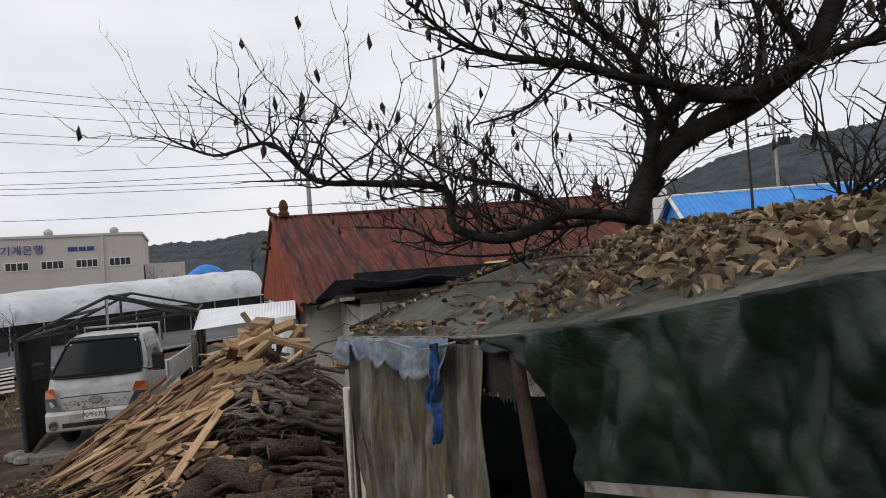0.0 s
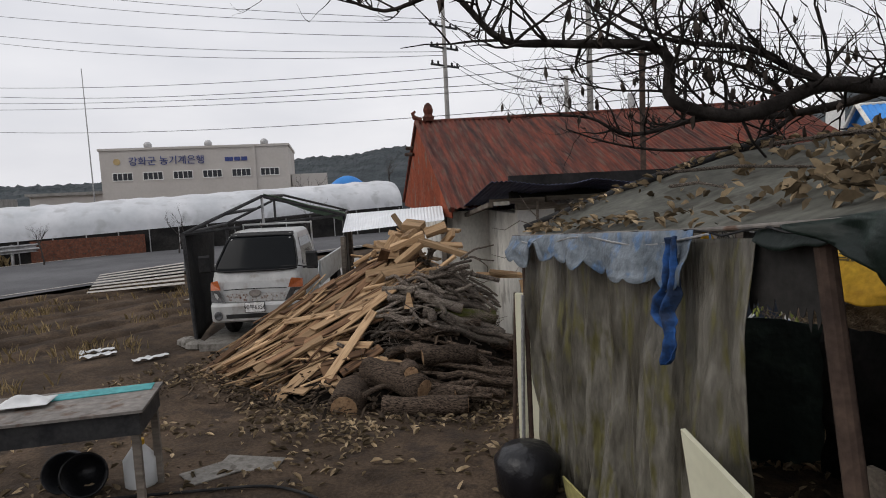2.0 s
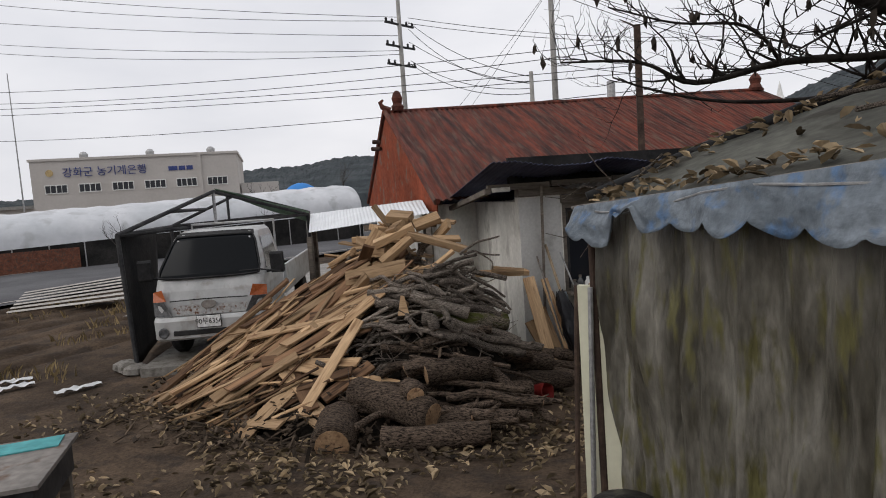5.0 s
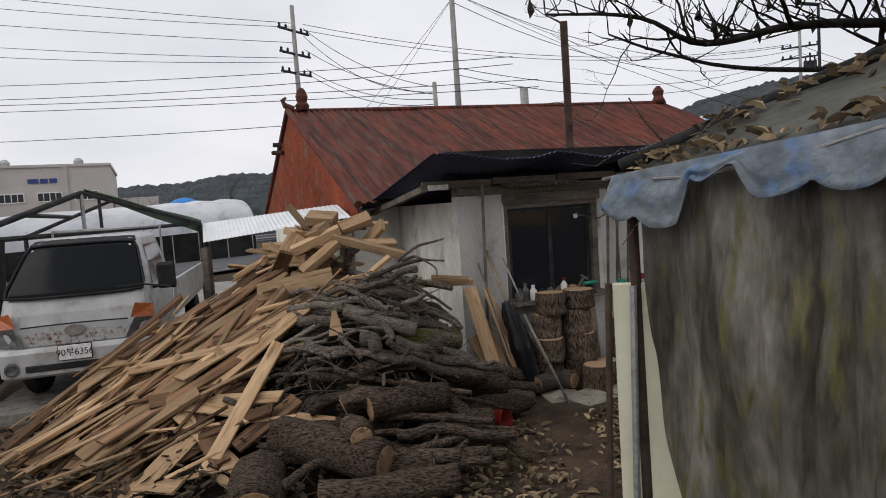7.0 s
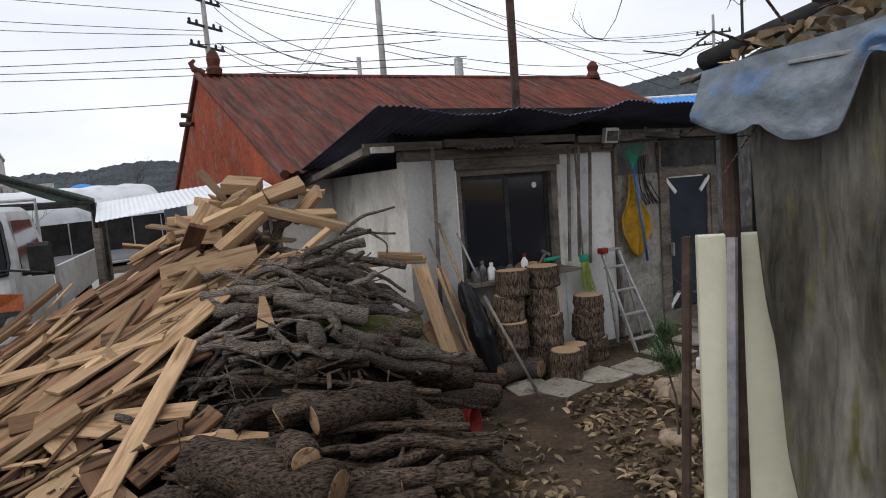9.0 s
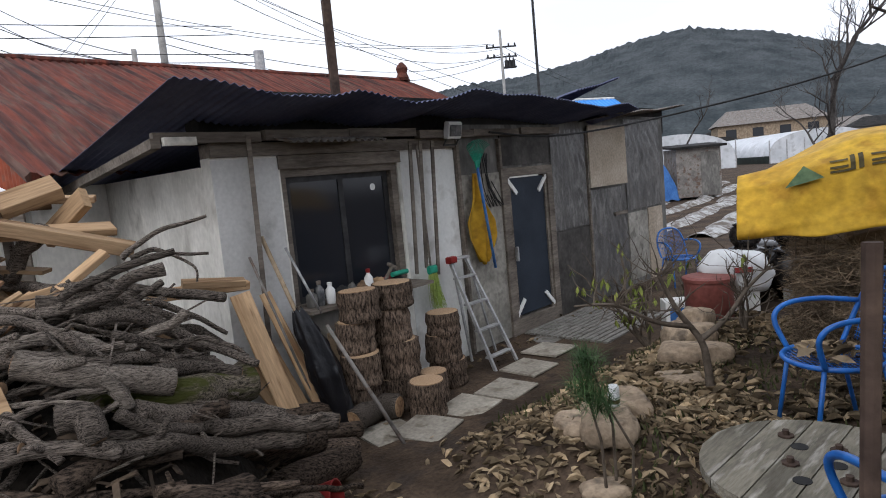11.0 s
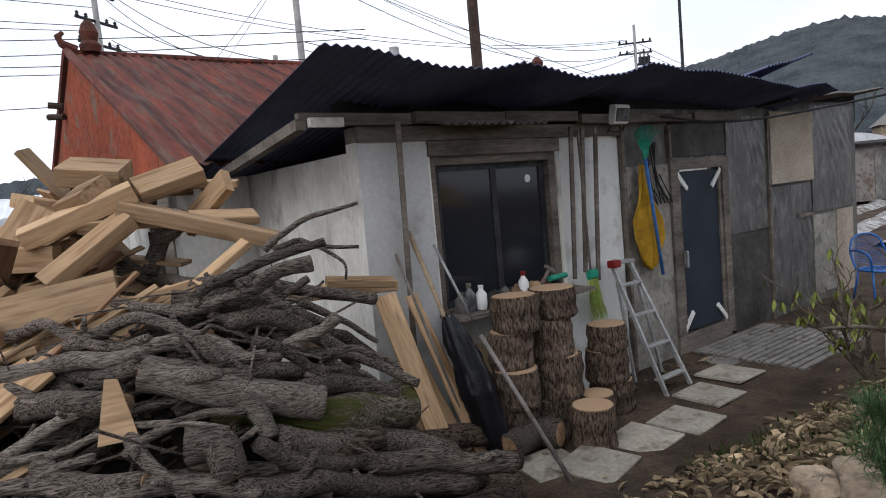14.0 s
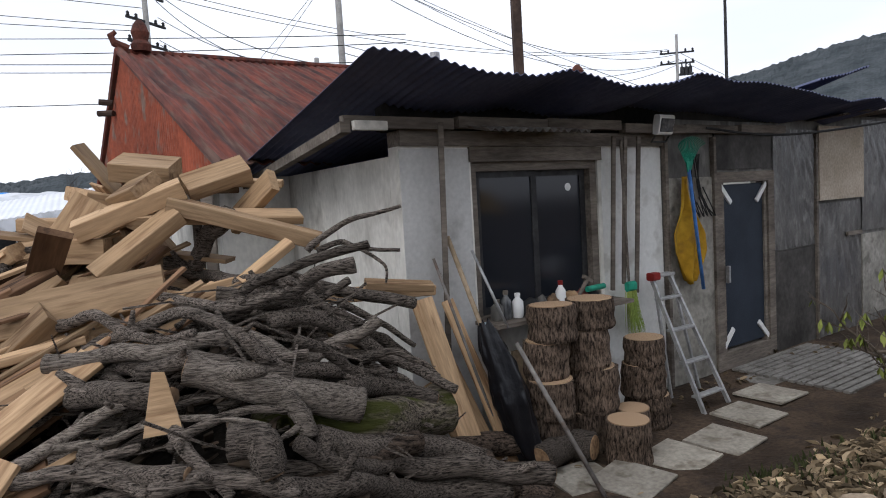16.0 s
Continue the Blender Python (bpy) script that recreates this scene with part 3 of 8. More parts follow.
# ---------------------------------------------------------------- tarpaulin shed
S0, S1 = Vector((-0.76, 5.54, 0)), Vector((0.72, 2.97, 0))
ALONG = (S1 - S0).normalized()
shed = thing("tarpaulin_shed", "makeshift shed of tarpaulins on pipes, its roof strewn with leaves", "shed")
TOPLINE = [(0, 2.33), (2.97, 2.56), (4.1, 2.74), (4.8, 2.87), (6.5, 3.0)]


def edge(s):
    p = S0 + ALONG * s
    return Vector((p.x, p.y, lerp(TOPLINE, s)))


def curtain(u, v):
    s = 0.13 + 0.20 * v + u * (2.60 - 0.30 * v)
    p = edge(s)
    w = 0.055 * math.sin(s * 15 + 6 * n3(s * 1.3, v * 0.5)) * (0.5 + 0.5 * v) - 0.15 * abs(n3(s * 4.2, v * 0.8, 7)) * (0.4 + v) - 0.06 * abs(n3(s * 10 + v * 1.5, v * 1.4, 3)) + 0.09 * n3(s * 2.0, v * 1.4, 5) + 0.02 * n3(s * 14, v * 8, 2)
    off = Vector((ALONG.y, -ALONG.x, 0)) * ((-w - 0.05 * v) * min(1, 0.12 + 2.6 * v))
    z = p.z - 0.03 - v * (p.z - gz(p.x, p.y) - 0.0)
    return p.x + off.x, p.y + off.y, z


part("curtain", Mesh().grid(curtain, 260, 90), CURTAIN, shed, "mildewed translucent sheet hanging in folds", smooth=True, thick=0.004)


def green(u, v):
    torn = lerp([(0, 3.0), (0.10, 3.38), (0.3, 3.52), (0.5, 3.62), (0.56, 3.84), (0.75, 3.90), (1, 3.75)], v) + 0.05 * n3(v * 16, 3) * min(1, v * 5)
    s = torn + u * (6.35 - torn)
    p = edge(s)
    w = 0.07 * n3(s * 1.6, v * 1.5, 9) + 0.025 * n3(s * 7, v * 6, 2) - 0.30 * abs(n3(s * 1.5 + v * 0.9, v * 1.1 - s * 0.5, 4)) - 0.17 * abs(n3(s * 2.9 - v * 1.4, v * 2.2 + s * 0.6, 8)) - 0.09 * abs(n3(s * 5 + v * 3, v * 4 - s * 2, 12)) - 0.045 * abs(n3(s * 10 - v * 5, v * 8 + s * 4, 15))
    off = Vector((ALONG.y, -ALONG.x, 0)) * (-w - 0.02)
    z = p.z + 0.02 - v * (p.z - gz(p.x, p.y))
    return p.x + off.x, p.y + off.y, z


part("green_cover", Mesh().grid(green, 150, 90), GREENTARP, shed, "dark green tarpaulin wall", smooth=True, thick=0.004)
BACK = [(0, (1.45, 5.75, 3.0)), (3.0, (2.7, 5.1, 3.10)), (6.5, (5.0, 3.2, 3.06))]


def shed_roof_at(s, v):
    a = edge(s)
    (s0, b0), (s1, b1), (s2, b2) = BACK
    b = Vector(b0).lerp(Vector(b1), s / 3.0) if s < 3 else Vector(b1).lerp(Vector(b2), (s - 3) / 3.5)
    p = a.lerp(b, v)
    p.z += 0.05 * n3(p.x * 1.6, p.y * 1.6, 4) * min(1, v * 4) + 0.10 * math.sin(math.pi * v)
    return p


part("roof", Mesh().grid(lambda u, v: shed_roof_at(u * 6.5, v), 90, 40), GREYTARP, shed, "grey roof tarpaulin", smooth=True, thick=0.006)
part("post", Mesh().tube([S0 + ALONG * 3.36 + Vector((0, 0, 0.7)), S0 + ALONG * 3.04 + Vector((0, 0, 2.57))], [0.042, 0.036], 12), RUSTSTEEL, shed)
part("post", Mesh().tube([(-0.695, 5.48, 0.3), (-0.71, 5.49, 2.33)], 0.024, 10), RUSTSTEEL, shed)

# rest of the shed: dark back, edge pipe, scalloped valance, opening
NRM = Vector((ALONG.y, -ALONG.x, 0))  # points away from the path, into the shed is +
NRM = NRM if NRM.x > 0 else -NRM


def in_shed(s, d, z):
    p = S0 + ALONG * s + NRM * d
    return (p.x, p.y, z)


part("edge_pipe", Mesh().tube([in_shed(s, -0.03, lerp(TOPLINE, s) + 0.01) for s in (-0.05, 0.8, 1.6, 2.4, 3.2)], 0.011, 8), STEELOLD, shed)
part("edge_wire", Mesh().tube([in_shed(0.05 * k, -0.05 - 0.02 * math.sin(k * 1.1), lerp(TOPLINE, 0.05 * k) + 0.015 * math.sin(k * 0.7)) for k in range(62)], 0.005, 5), CABLE, shed)


def back_sheet(u, v):
    a, b = Vector(in_shed(0.06, 0.16, 0)), Vector((1.55, 5.72, 0))
    p = a.lerp(b, u)
    return (p.x, p.y, gz(p.x, p.y) + v * (lerp([(0, 2.28), (0.3, 2.40), (0.36, 1.72), (1, 1.60)], u) + 0.05 * n3(u * 9, 2) - gz(p.x, p.y)))


part("end_sheet", Mesh().grid(back_sheet, 20, 10), GREENTARP, shed, thick=0.005)


# Added backing: the shed's inside shade is put into its near-black colour.
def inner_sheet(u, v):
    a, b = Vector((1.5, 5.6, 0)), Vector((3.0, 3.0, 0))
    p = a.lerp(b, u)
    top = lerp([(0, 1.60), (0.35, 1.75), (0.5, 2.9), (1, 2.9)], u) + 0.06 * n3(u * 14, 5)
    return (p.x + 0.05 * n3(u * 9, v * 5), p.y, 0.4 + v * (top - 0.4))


part("inner_sheet", Mesh().grid(inner_sheet, 30, 20), NEARBLACK, shed, thick=0.005)


def valance(u, v):
    s = 0.05 + u * 2.36
    p = Vector(in_shed(s, 0, lerp(TOPLINE, s)))
    scallop = lerp([(0, 0.10), (0.3, 0.20), (0.42, 0.19), (0.50, 0.03), (0.70, 0.03), (0.78, 0.13), (1.3, 0.15), (1.7, 0.20), (2.4, 0.24)], s) + 0.055 * abs(math.sin(s * math.pi / 0.24)) ** 0.7 + 0.04 * n3(s * 5, 0, 7)
    out = 0.08 + 0.05 * v + 0.025 * math.sin(s * 11) * v + 0.03 * n3(s * 4, v * 3, 1)
    return (p.x - NRM.x * out, p.y - NRM.y * out, p.z + 0.015 - v * scallop)


part("valance", Mesh().grid(valance, 180, 8), BLUETARP, shed, "faded blue vinyl valance with a scalloped hem", smooth=True, thick=0.003)


def rag(u, v):
    w = lerp([(0, 0.07), (0.25, 0.06), (0.36, 0.075), (0.45, 0.15), (0.66, 0.13), (0.70, 0.045), (0.76, 0.05), (0.84, 0.095), (0.95, 0.085), (1, 0.02)], v)
    lean = lerp([(0, 0.06), (0.35, 0.05), (0.6, -0.03), (0.72, 0.03), (1, -0.01)], v)
    fold = 0.025 * math.sin(u * 9 + v * 4) + 0.015 * n3(u * 4, v * 9, 6)
    return in_shed(2.28 + lean + (u - 0.5) * w * 1.1, -0.13 - fold, 2.50 - 0.62 * v + 0.03 * (u - 0.5) * w * 8)


part("rag", Mesh().grid(rag, 16, 60), RAGBLUE, shed, "torn dark blue strip", smooth=True, thick=0.003)


def flap(u, v):
    s = 2.75 + u * 0.95
    p = Vector(in_shed(s, 0, lerp(TOPLINE, s)))
    drop = (0.07 + 0.04 * math.sin(u * 7) + 0.05 * n3(u * 6, 3)) * v
    return (p.x - NRM.x * 0.05 * v, p.y - NRM.y * 0.05 * v, p.z + 0.03 - drop)


part("green_flap", Mesh().grid(flap, 40, 6), GREENTARP, shed, "torn green tarpaulin edge", smooth=True, thick=0.004)
part("black_fringe", Mesh().grid(lambda u, v: in_shed(2.62 + u * 0.42, 0.02, 2.53 - v * (0.30 + 0.12 * n3(u * 22, 1)) ), 40, 3), NEARBLACK, shed, "ragged near-black strip in the opening", thick=0.003)
for a, b, z in ((2.95, 0.55, 1.42), (3.15, 0.62, 1.36)):
    part("stored_board", Mesh().box(look(in_shed(a, b, z - 0.42), in_shed(a, 6, z - 0.1)), 0.34, 1.0, 0.025), OLDWOOD, shed, "dark board leaning inside the shed")
solid("steel_bar", Mesh().tube([in_shed(3.75, -0.14, 2.06), in_shed(6.1, -0.14, 2.62)], 0.026, 4), STEELOLD, "grey steel bar laid along the green tarpaulin", "bar")
BOARD = [in_shed(2.42, -0.14, 1.62), in_shed(3.35, -0.14, 1.36), in_shed(3.35, -0.10, 0.98), in_shed(2.5, -0.10, 1.05)]
solid("white_board", Mesh().add(BOARD, [(0, 1, 2, 3)]), IVORY, "off-white board lying against the shed opening", "board", thick=0.025)

# ivory panel and iron stakes at the corner
pan = thing("ivory_panel", "ivory sandwich panel standing at the corner of the shed", "panel", pose(-0.80, 5.53, gz(-0.8, 5.5) - 0.05, 0, 0, -18))
part("sheet", Mesh().span(0, 0.9, -0.02, 0.02, 0, 1.46, 0.004), IVORY, pan)
part("screw", Mesh().lathe([(0.012, 0), (0.012, 0.012)], 8, pose(0.10, -0.02, 0.95, 90, 0, 0)), DARKSTEEL, pan)
for dx, dy, lean in ((-0.02, 0.02, 0.03), (0.07, -0.10, 0.02)):
    x, y = -0.82 + dx, 5.55 + dy
    solid("iron_stake", Mesh().tube([(x - lean, y, gz(x, y) - 0.1), (x + lean, y, 1.86)], 0.016, 8), RUSTSTEEL if dx < 0 else STEEL, "thin iron stake driven in beside the ivory panel", "stake", group="iron stakes")

solid("roof_pole", Mesh().tube([(-0.72, 5.60, 2.40), (-0.1, 5.68, 2.62), (0.55, 5.75, 2.84), (1.2, 5.8, 3.02)], [0.03, 0.035, 0.04, 0.04], 10), RUBBER, "black pole weighing down the shed roof's edge", "pole", smooth=True)
for k, pts in enumerate(([(-0.6, 5.5, 2.42), (-0.74, 5.5, 2.47), (-0.86, 5.47, 2.40), (-0.97, 5.47, 2.42)], [(-0.65, 5.5, 2.36), (-0.76, 5.47, 2.22), (-0.87, 5.45, 2.17), (-0.98, 5.46, 2.20)], [(-0.3, 5.4, 2.62), (-0.5, 5.35, 2.45), (-0.66, 5.37, 2.22), (-0.78, 5.4, 2.05)], [(-0.5, 5.45, 2.4), (-0.66, 5.42, 2.58), (-0.72, 5.42, 2.68)])):
    solid("dry_twig", Mesh().tube(pts, [0.005, 0.004, 0.003, 0.002][:len(pts)], 5), BARK, "thin dry twig sticking out from the shed roof", "twig", group="twigs at the shed corner")
solid("pale_rope", Mesh().tube([in_shed(0.3 + 0.28 * k, -0.09, lerp(TOPLINE, 0.3 + 0.28 * k) - 0.03 - 0.03 * math.sin(k * 1.3)) for k in range(9)], 0.006, 5), STEEL, "pale rope tied along the shed roof edge", "rope")

# ---------------------------------------------------------------- leaves
def leaf(mesh, p, size, r, curl=0.5, tumble=0.5):
    """A curled, pointed leaf of six faces."""
    a, tilt, roll = r.uniform(0, 6.28), r.uniform(-tumble, tumble), r.uniform(-tumble, tumble)
    e = Euler((tilt, roll, a)).to_matrix()
    w, c = size * r.uniform(0.28, 0.42), size * curl * r.uniform(0.1, 0.5)
    pts = [(-size / 2, 0, 0), (-size / 6, w / 2, c), (size / 5, w / 2.2, c), (size / 2, 0, c * 0.6), (size / 5, -w / 2.2, c), (-size / 6, -w / 2, c), (0, 0, 0)]
    mesh.add([Vector(p) + e @ Vector(q) for q in pts], [(0, 6, 1), (1, 6, 2), (2, 6, 3), (3, 6, 4), (4, 6, 5), (5, 6, 0)])


r1 = random.Random(3)
M = Mesh()
for k in range(8200):
    s = r1.uniform(1.2, 6.4) if k % 4 else r1.uniform(0.1, 6.4)
    v = r1.uniform(0.03, 0.98) ** 0.8
    dens = smooth(2.6, 3.6, s + 1.2 * v + 0.8 * n3(s * 2, v * 4))
    if r1.random() > 0.06 + dens * 0.94:
        continue
    p = shed_roof_at(s, v)
    leaf(M, p + Vector((0, 0, r1.uniform(0.01, 0.05 + 0.07 * dens))), r1.uniform(0.045, 0.105), r1, 1.1, 0.85)
for k in range(260):
    s = r1.uniform(0, 2.6)
    p = shed_roof_at(r1.uniform(0, 0.35), r1.uniform(0, 0.9)) if k % 2 else shed_roof_at(s, r1.uniform(0, 0.06))
    leaf(M, p + Vector((0, 0, r1.uniform(0.01, 0.06))), r1.uniform(0.05, 0.10), r1, 0.7)
solid("roof_leaves", M, DEADLEAF, "thick drift of curled dead leaves on the shed roof", "leaves", kind="stuff")
M = Mesh()
for k in range(17000):
    if k % 5 < 2:
        x, y = r1.uniform(-0.4, 3.2), r1.uniform(5.6, 9.3)
    elif k % 5 == 2:
        x, y = r1.uniform(-5.8, -0.8), r1.uniform(5.4, 9.2)
    else:
        x, y = r1.uniform(-6.5, 6), r1.uniform(2.0, 12)
    path = abs((x + 1.53) * -0.405 + (y - 10.12) * 0.914 + 1.0)
    if x > -1 and path < 0.6 and r1.random() > 0.12:
        continue
    if x < -3.4 and y > 5.2 and y > 9 - (x + 5.6) * 1.2 and r1.random() > 0.15:
        continue
    if n3(x * 0.9, y * 0.9, 2) + r1.uniform(-0.35, 0.35) < -0.1:
        continue
    leaf(M, (x, y, gz(x, y) + r1.uniform(0.003, 0.025)), r1.uniform(0.04, 0.115), r1, 0.8)
for k in range(6000):
    x, y = r1.uniform(0.1, 3.0), r1.uniform(5.7, 9.0)
    if n3(x * 1.4, y * 1.4, 6) + r1.uniform(-0.3, 0.3) > -0.05 and (x + 1.53) * -0.405 + (y - 10.12) * 0.914 < -1.75:
        leaf(M, (x, y, gz(x, y) + r1.uniform(0.004, 0.035)), r1.uniform(0.05, 0.13), r1, 0.8)
solid("fallen_leaves", M, DEADLEAF, "brown fallen leaves scattered over the yard", "leaves", kind="stuff")
for k in range(9):
    s, v = r1.uniform(1.6, 4.2), r1.uniform(0.1, 0.5)
    p = shed_roof_at(s, v)
    a = r1.uniform(-0.5, 0.5)
    d = (ALONG * math.cos(a) + NRM * math.sin(a)) * r1.uniform(0.25, 0.6)
    solid("fallen_branch", Mesh().tube([p - d + Vector((0, 0, 0.09)), p + Vector((0.02, 0.03, 0.11)), p + d + Vector((0, 0, 0.08))], [0.012, 0.010, 0.006], 6), BARK, "grey fallen branch lying on the leafy shed roof", "branch", group="branches on the shed roof")

# ---------------------------------------------------------------- the tree behind the shed
tree = thing("persimmon_tree", "bare old fruit tree with a few shrivelled leaves, behind the shed", "tree", pose(0, 0, 0))
BOUGHS = [
    ([(2.05, 5.65, 0.3), (2.06, 5.63, 1.8), (2.07, 5.61, 3.2), (2.15, 5.61, 3.61), (2.46, 5.53, 3.94), (3.07, 5.36, 4.21), (3.49, 5.19, 4.54), (3.68, 5.09, 4.94), (3.77, 4.99, 5.45), (3.9, 5.0, 6.2)], 0.125, 0.075),
    ([(2.10, 5.61, 3.4), (2.26, 5.51, 4.06), (2.5, 5.32, 4.33), (1.89, 5.07, 4.46), (1.41, 4.93, 4.57), (0.8, 4.79, 4.66), (0.45, 4.66, 4.82), (0.16, 4.53, 5.04)], 0.085, 0.012),
    ([(2.05, 5.51, 3.24), (1.39, 5.16, 3.32), (0.83, 4.92, 3.13), (0.4, 4.79, 3.25), (0.35, 4.78, 3.58), (-0.27, 4.63, 3.66), (-0.65, 4.5, 3.7), (-0.95, 4.37, 3.99), (-1.39, 4.34, 3.93), (-1.77, 4.31, 4.09)], 0.07, 0.007),
    ([(2.5, 5.32, 4.33), (2.98, 5.16, 4.24), (3.28, 5.08, 4.4), (3.96, 4.92, 4.57)], 0.10, 0.04),
    ([(2.4, 4.3, 2.9), (2.84, 3.97, 3.09), (2.98, 3.87, 3.22), (3.28, 3.79, 3.26)], 0.07, 0.05),
    ([(0.3, 4.77, 3.56), (0.05, 4.65, 3.75), (-0.24, 4.62, 4.04), (-0.68, 4.48, 4.54)], 0.016, 0.005),
    ([(2.3, 5.6, 3.6), (2.2, 6.4, 3.4), (1.57, 7.0, 3.3), (0.83, 7.05, 3.32), (0.17, 6.82, 3.2), (-0.25, 6.82, 3.39), (-0.87, 6.8, 3.45)], 0.06, 0.008),
    ([(1.6, 6.9, 3.28), (1.26, 7.15, 3.07), (0.57, 6.92, 3.02), (-0.02, 6.81, 3.12), (-0.44, 6.8, 3.3)], 0.03, 0.007),
    ([(2.46, 5.53, 3.94), (2.1, 5.3, 4.6), (1.6, 5.2, 5.1), (1.2, 5.0, 5.7)], 0.06, 0.015),
    ([(3.49, 5.19, 4.54), (3.1, 5.0, 5.0), (2.8, 5.0, 5.6)], 0.06, 0.02),
    ([(3.07, 5.36, 4.21), (3.3, 5.6, 4.9), (3.2, 5.8, 5.6)], 0.05, 0.015),
    ([(2.46, 5.53, 3.94), (2.9, 5.8, 4.4), (3.6, 6.0, 4.7)], 0.05, 0.015),
    ([(3.49, 5.19, 4.54), (4.1, 5.1, 4.6), (4.6, 5.2, 4.9)], 0.05, 0.015),
    ([(1.89, 5.07, 4.46), (1.5, 5.3, 5.0), (1.0, 5.4, 5.4)], 0.03, 0.01),
    ([(1.41, 4.93, 4.57), (1.1, 5.2, 4.3), (0.6, 5.3, 4.2)], 0.025, 0.008),
    ([(1.6, 6.9, 3.28), (1.3, 6.6, 3.6), (0.7, 6.5, 3.8), (0.1, 6.4, 3.7)], 0.03, 0.008),
    ([(0.83, 7.05, 3.32), (0.5, 6.7, 3.55), (0.0, 6.6, 3.6), (-0.5, 6.5, 3.75)], 0.02, 0.006),
    ([(2.15, 5.61, 3.45), (2.3, 5.7, 4.0), (2.2, 5.9, 4.6), (2.4, 6.0, 5.2)], 0.08, 0.02),
    ([(1.39, 5.16, 3.32), (0.9, 5.2, 3.6), (0.4, 5.3, 3.75), (-0.1, 5.4, 4.1)], 0.035, 0.008),
]


def curve_through(pts, n):
    """A soft curve through the points."""
    out = []
    pts = [Vector(p) for p in pts]
    for i in range(len(pts) - 1):
        a, b, c, d = pts[max(i - 1, 0)], pts[i], pts[i + 1], pts[min(i + 2, len(pts) - 1)]
        for k in range(n):
            t = k / n
            out.append(0.5 * (2 * b + (c - a) * t + (2 * a - 5 * b + 4 * c - d) * t * t + (3 * b - a - 3 * c + d) * t ** 3))
    return out + [pts[-1]]


r2 = random.Random(11)
twigs, hanging = Mesh(), Mesh()


def grow(p, d, length, radius, depth):
    pts, q, way = [p.copy()], p.copy(), d.normalized()
    steps = 5 if depth == 0 else 4
    for k in range(steps):
        way = (way + Vector((r2.uniform(-0.35, 0.35), r2.uniform(-0.35, 0.35), r2.uniform(-0.2, 0.33)))).normalized()
        q = q + way * length / steps
        pts.append(q.copy())
        if depth < 2 and k > 0 and r2.random() < (0.75 if depth == 0 else 0.5):
            side = Vector((r2.uniform(-1, 1), r2.uniform(-1, 1), r2.uniform(-0.3, 0.9)))
            grow(q, way * 0.6 + side.normalized() * 0.8, length * r2.uniform(0.35, 0.6), radius * 0.6, depth + 1)
    twigs.tube(pts, [radius * (1 - 0.75 * k / steps) for k in range(steps + 1)], 5 if depth == 0 else 4, False)
    if r2.random() < (0.035 if p.x < 0.2 else 0.085):
        z = pts[-1] if r2.random() < 0.5 else pts[2]
        for c in range(r2.choice((1, 1, 2))):
            a, ln = r2.uniform(0, 6.28), r2.uniform(0.07, 0.16)
            dx, dy = math.cos(a) * 0.028, math.sin(a) * 0.028
            hanging.add([(z.x, z.y, z.z), (z.x + dx, z.y + dy, z.z - ln * 0.35), (z.x - dy * 0.6, z.y + dx * 0.6, z.z - ln * 0.6), (z.x + dy, z.y - dx, z.z - ln * 0.7), (z.x + dx * 0.6, z.y + dy, z.z - ln)], [(0, 1, 2), (0, 2, 3), (2, 4, 3), (1, 4, 2), (0, 3, 1)])


for i, (pts, ra, rb) in enumerate(BOUGHS):
    c = curve_through(pts, 5)
    c = [p + Vector((n3(p.x * 3, p.y * 3, p.z * 3 + i), n3(p.x * 3, p.z * 3, 5 + i), n3(p.y * 3, p.z * 3, 9))) * 0.03 for p in c]
    if i:
        ra, rb = ra * 0.8, rb * 0.85
    radii = [(ra + (rb - ra) * k / (len(c) - 1)) * (1 + 0.12 * n3(k * 0.7, i * 3.1)) for k in range(len(c))]
    part("trunk" if i == 0 else "limb", Mesh().tube(c, radii, 12), TREEBARK, tree, smooth=True)
    for k in range(3, len(c)):
        if c[k].z < 3.1 or i == 4 and k < 6:
            continue
        for j in range((4 if c[k].x > 1.2 else 2) if i else 1):
            if r2.random() < 0.72:
                d = (c[k] - c[k - 1]).normalized()
                side = Vector((r2.uniform(-1, 1), r2.uniform(-1, 1), r2.uniform(-0.5, 1.0))).normalized()
                ln = r2.uniform(0.35, 1.0) * (0.75 + 6 * min(radii[k], 0.06))
                if c[k].y > 6.2:
                    ln *= 0.75
                grow(c[k], d * 0.5 + side, ln, min(0.012, radii[k] * 0.6), 0)
part("twig_crown", twigs, TREEBARK, tree)["kind"] = "stuff"
part("shrivelled_leaves", hanging, DARKLEAF, tree)

# ---------------------------------------------------------------- street: road, rails, poles, wires
NEAR = [(-22, -10), (-18, 2), (-14.9, 11.4), (-13.2, 16.7), (-10.2, 23), (-4, 34), (6, 52), (30, 95)]


def road_at(u, w):
    """A place on the road: u along it from 0 to 1, w metres across from its near edge."""
    k = u * (len(NEAR) - 1)
    i = min(int(k), len(NEAR) - 2)
    a, b = Vector(NEAR[i]), Vector(NEAR[i + 1])
    p = a.lerp(b, k - i)
    d = Vector(NEAR[min(i + 2, len(NEAR) - 1)]) - Vector(NEAR[max(i - 1, 0)])
    d.normalize()
    return p.x - d.y * w, p.y + d.x * w


def on_road(u, w, z=0.56):
    x, y = road_at(u, w)
    return (x, y, z)


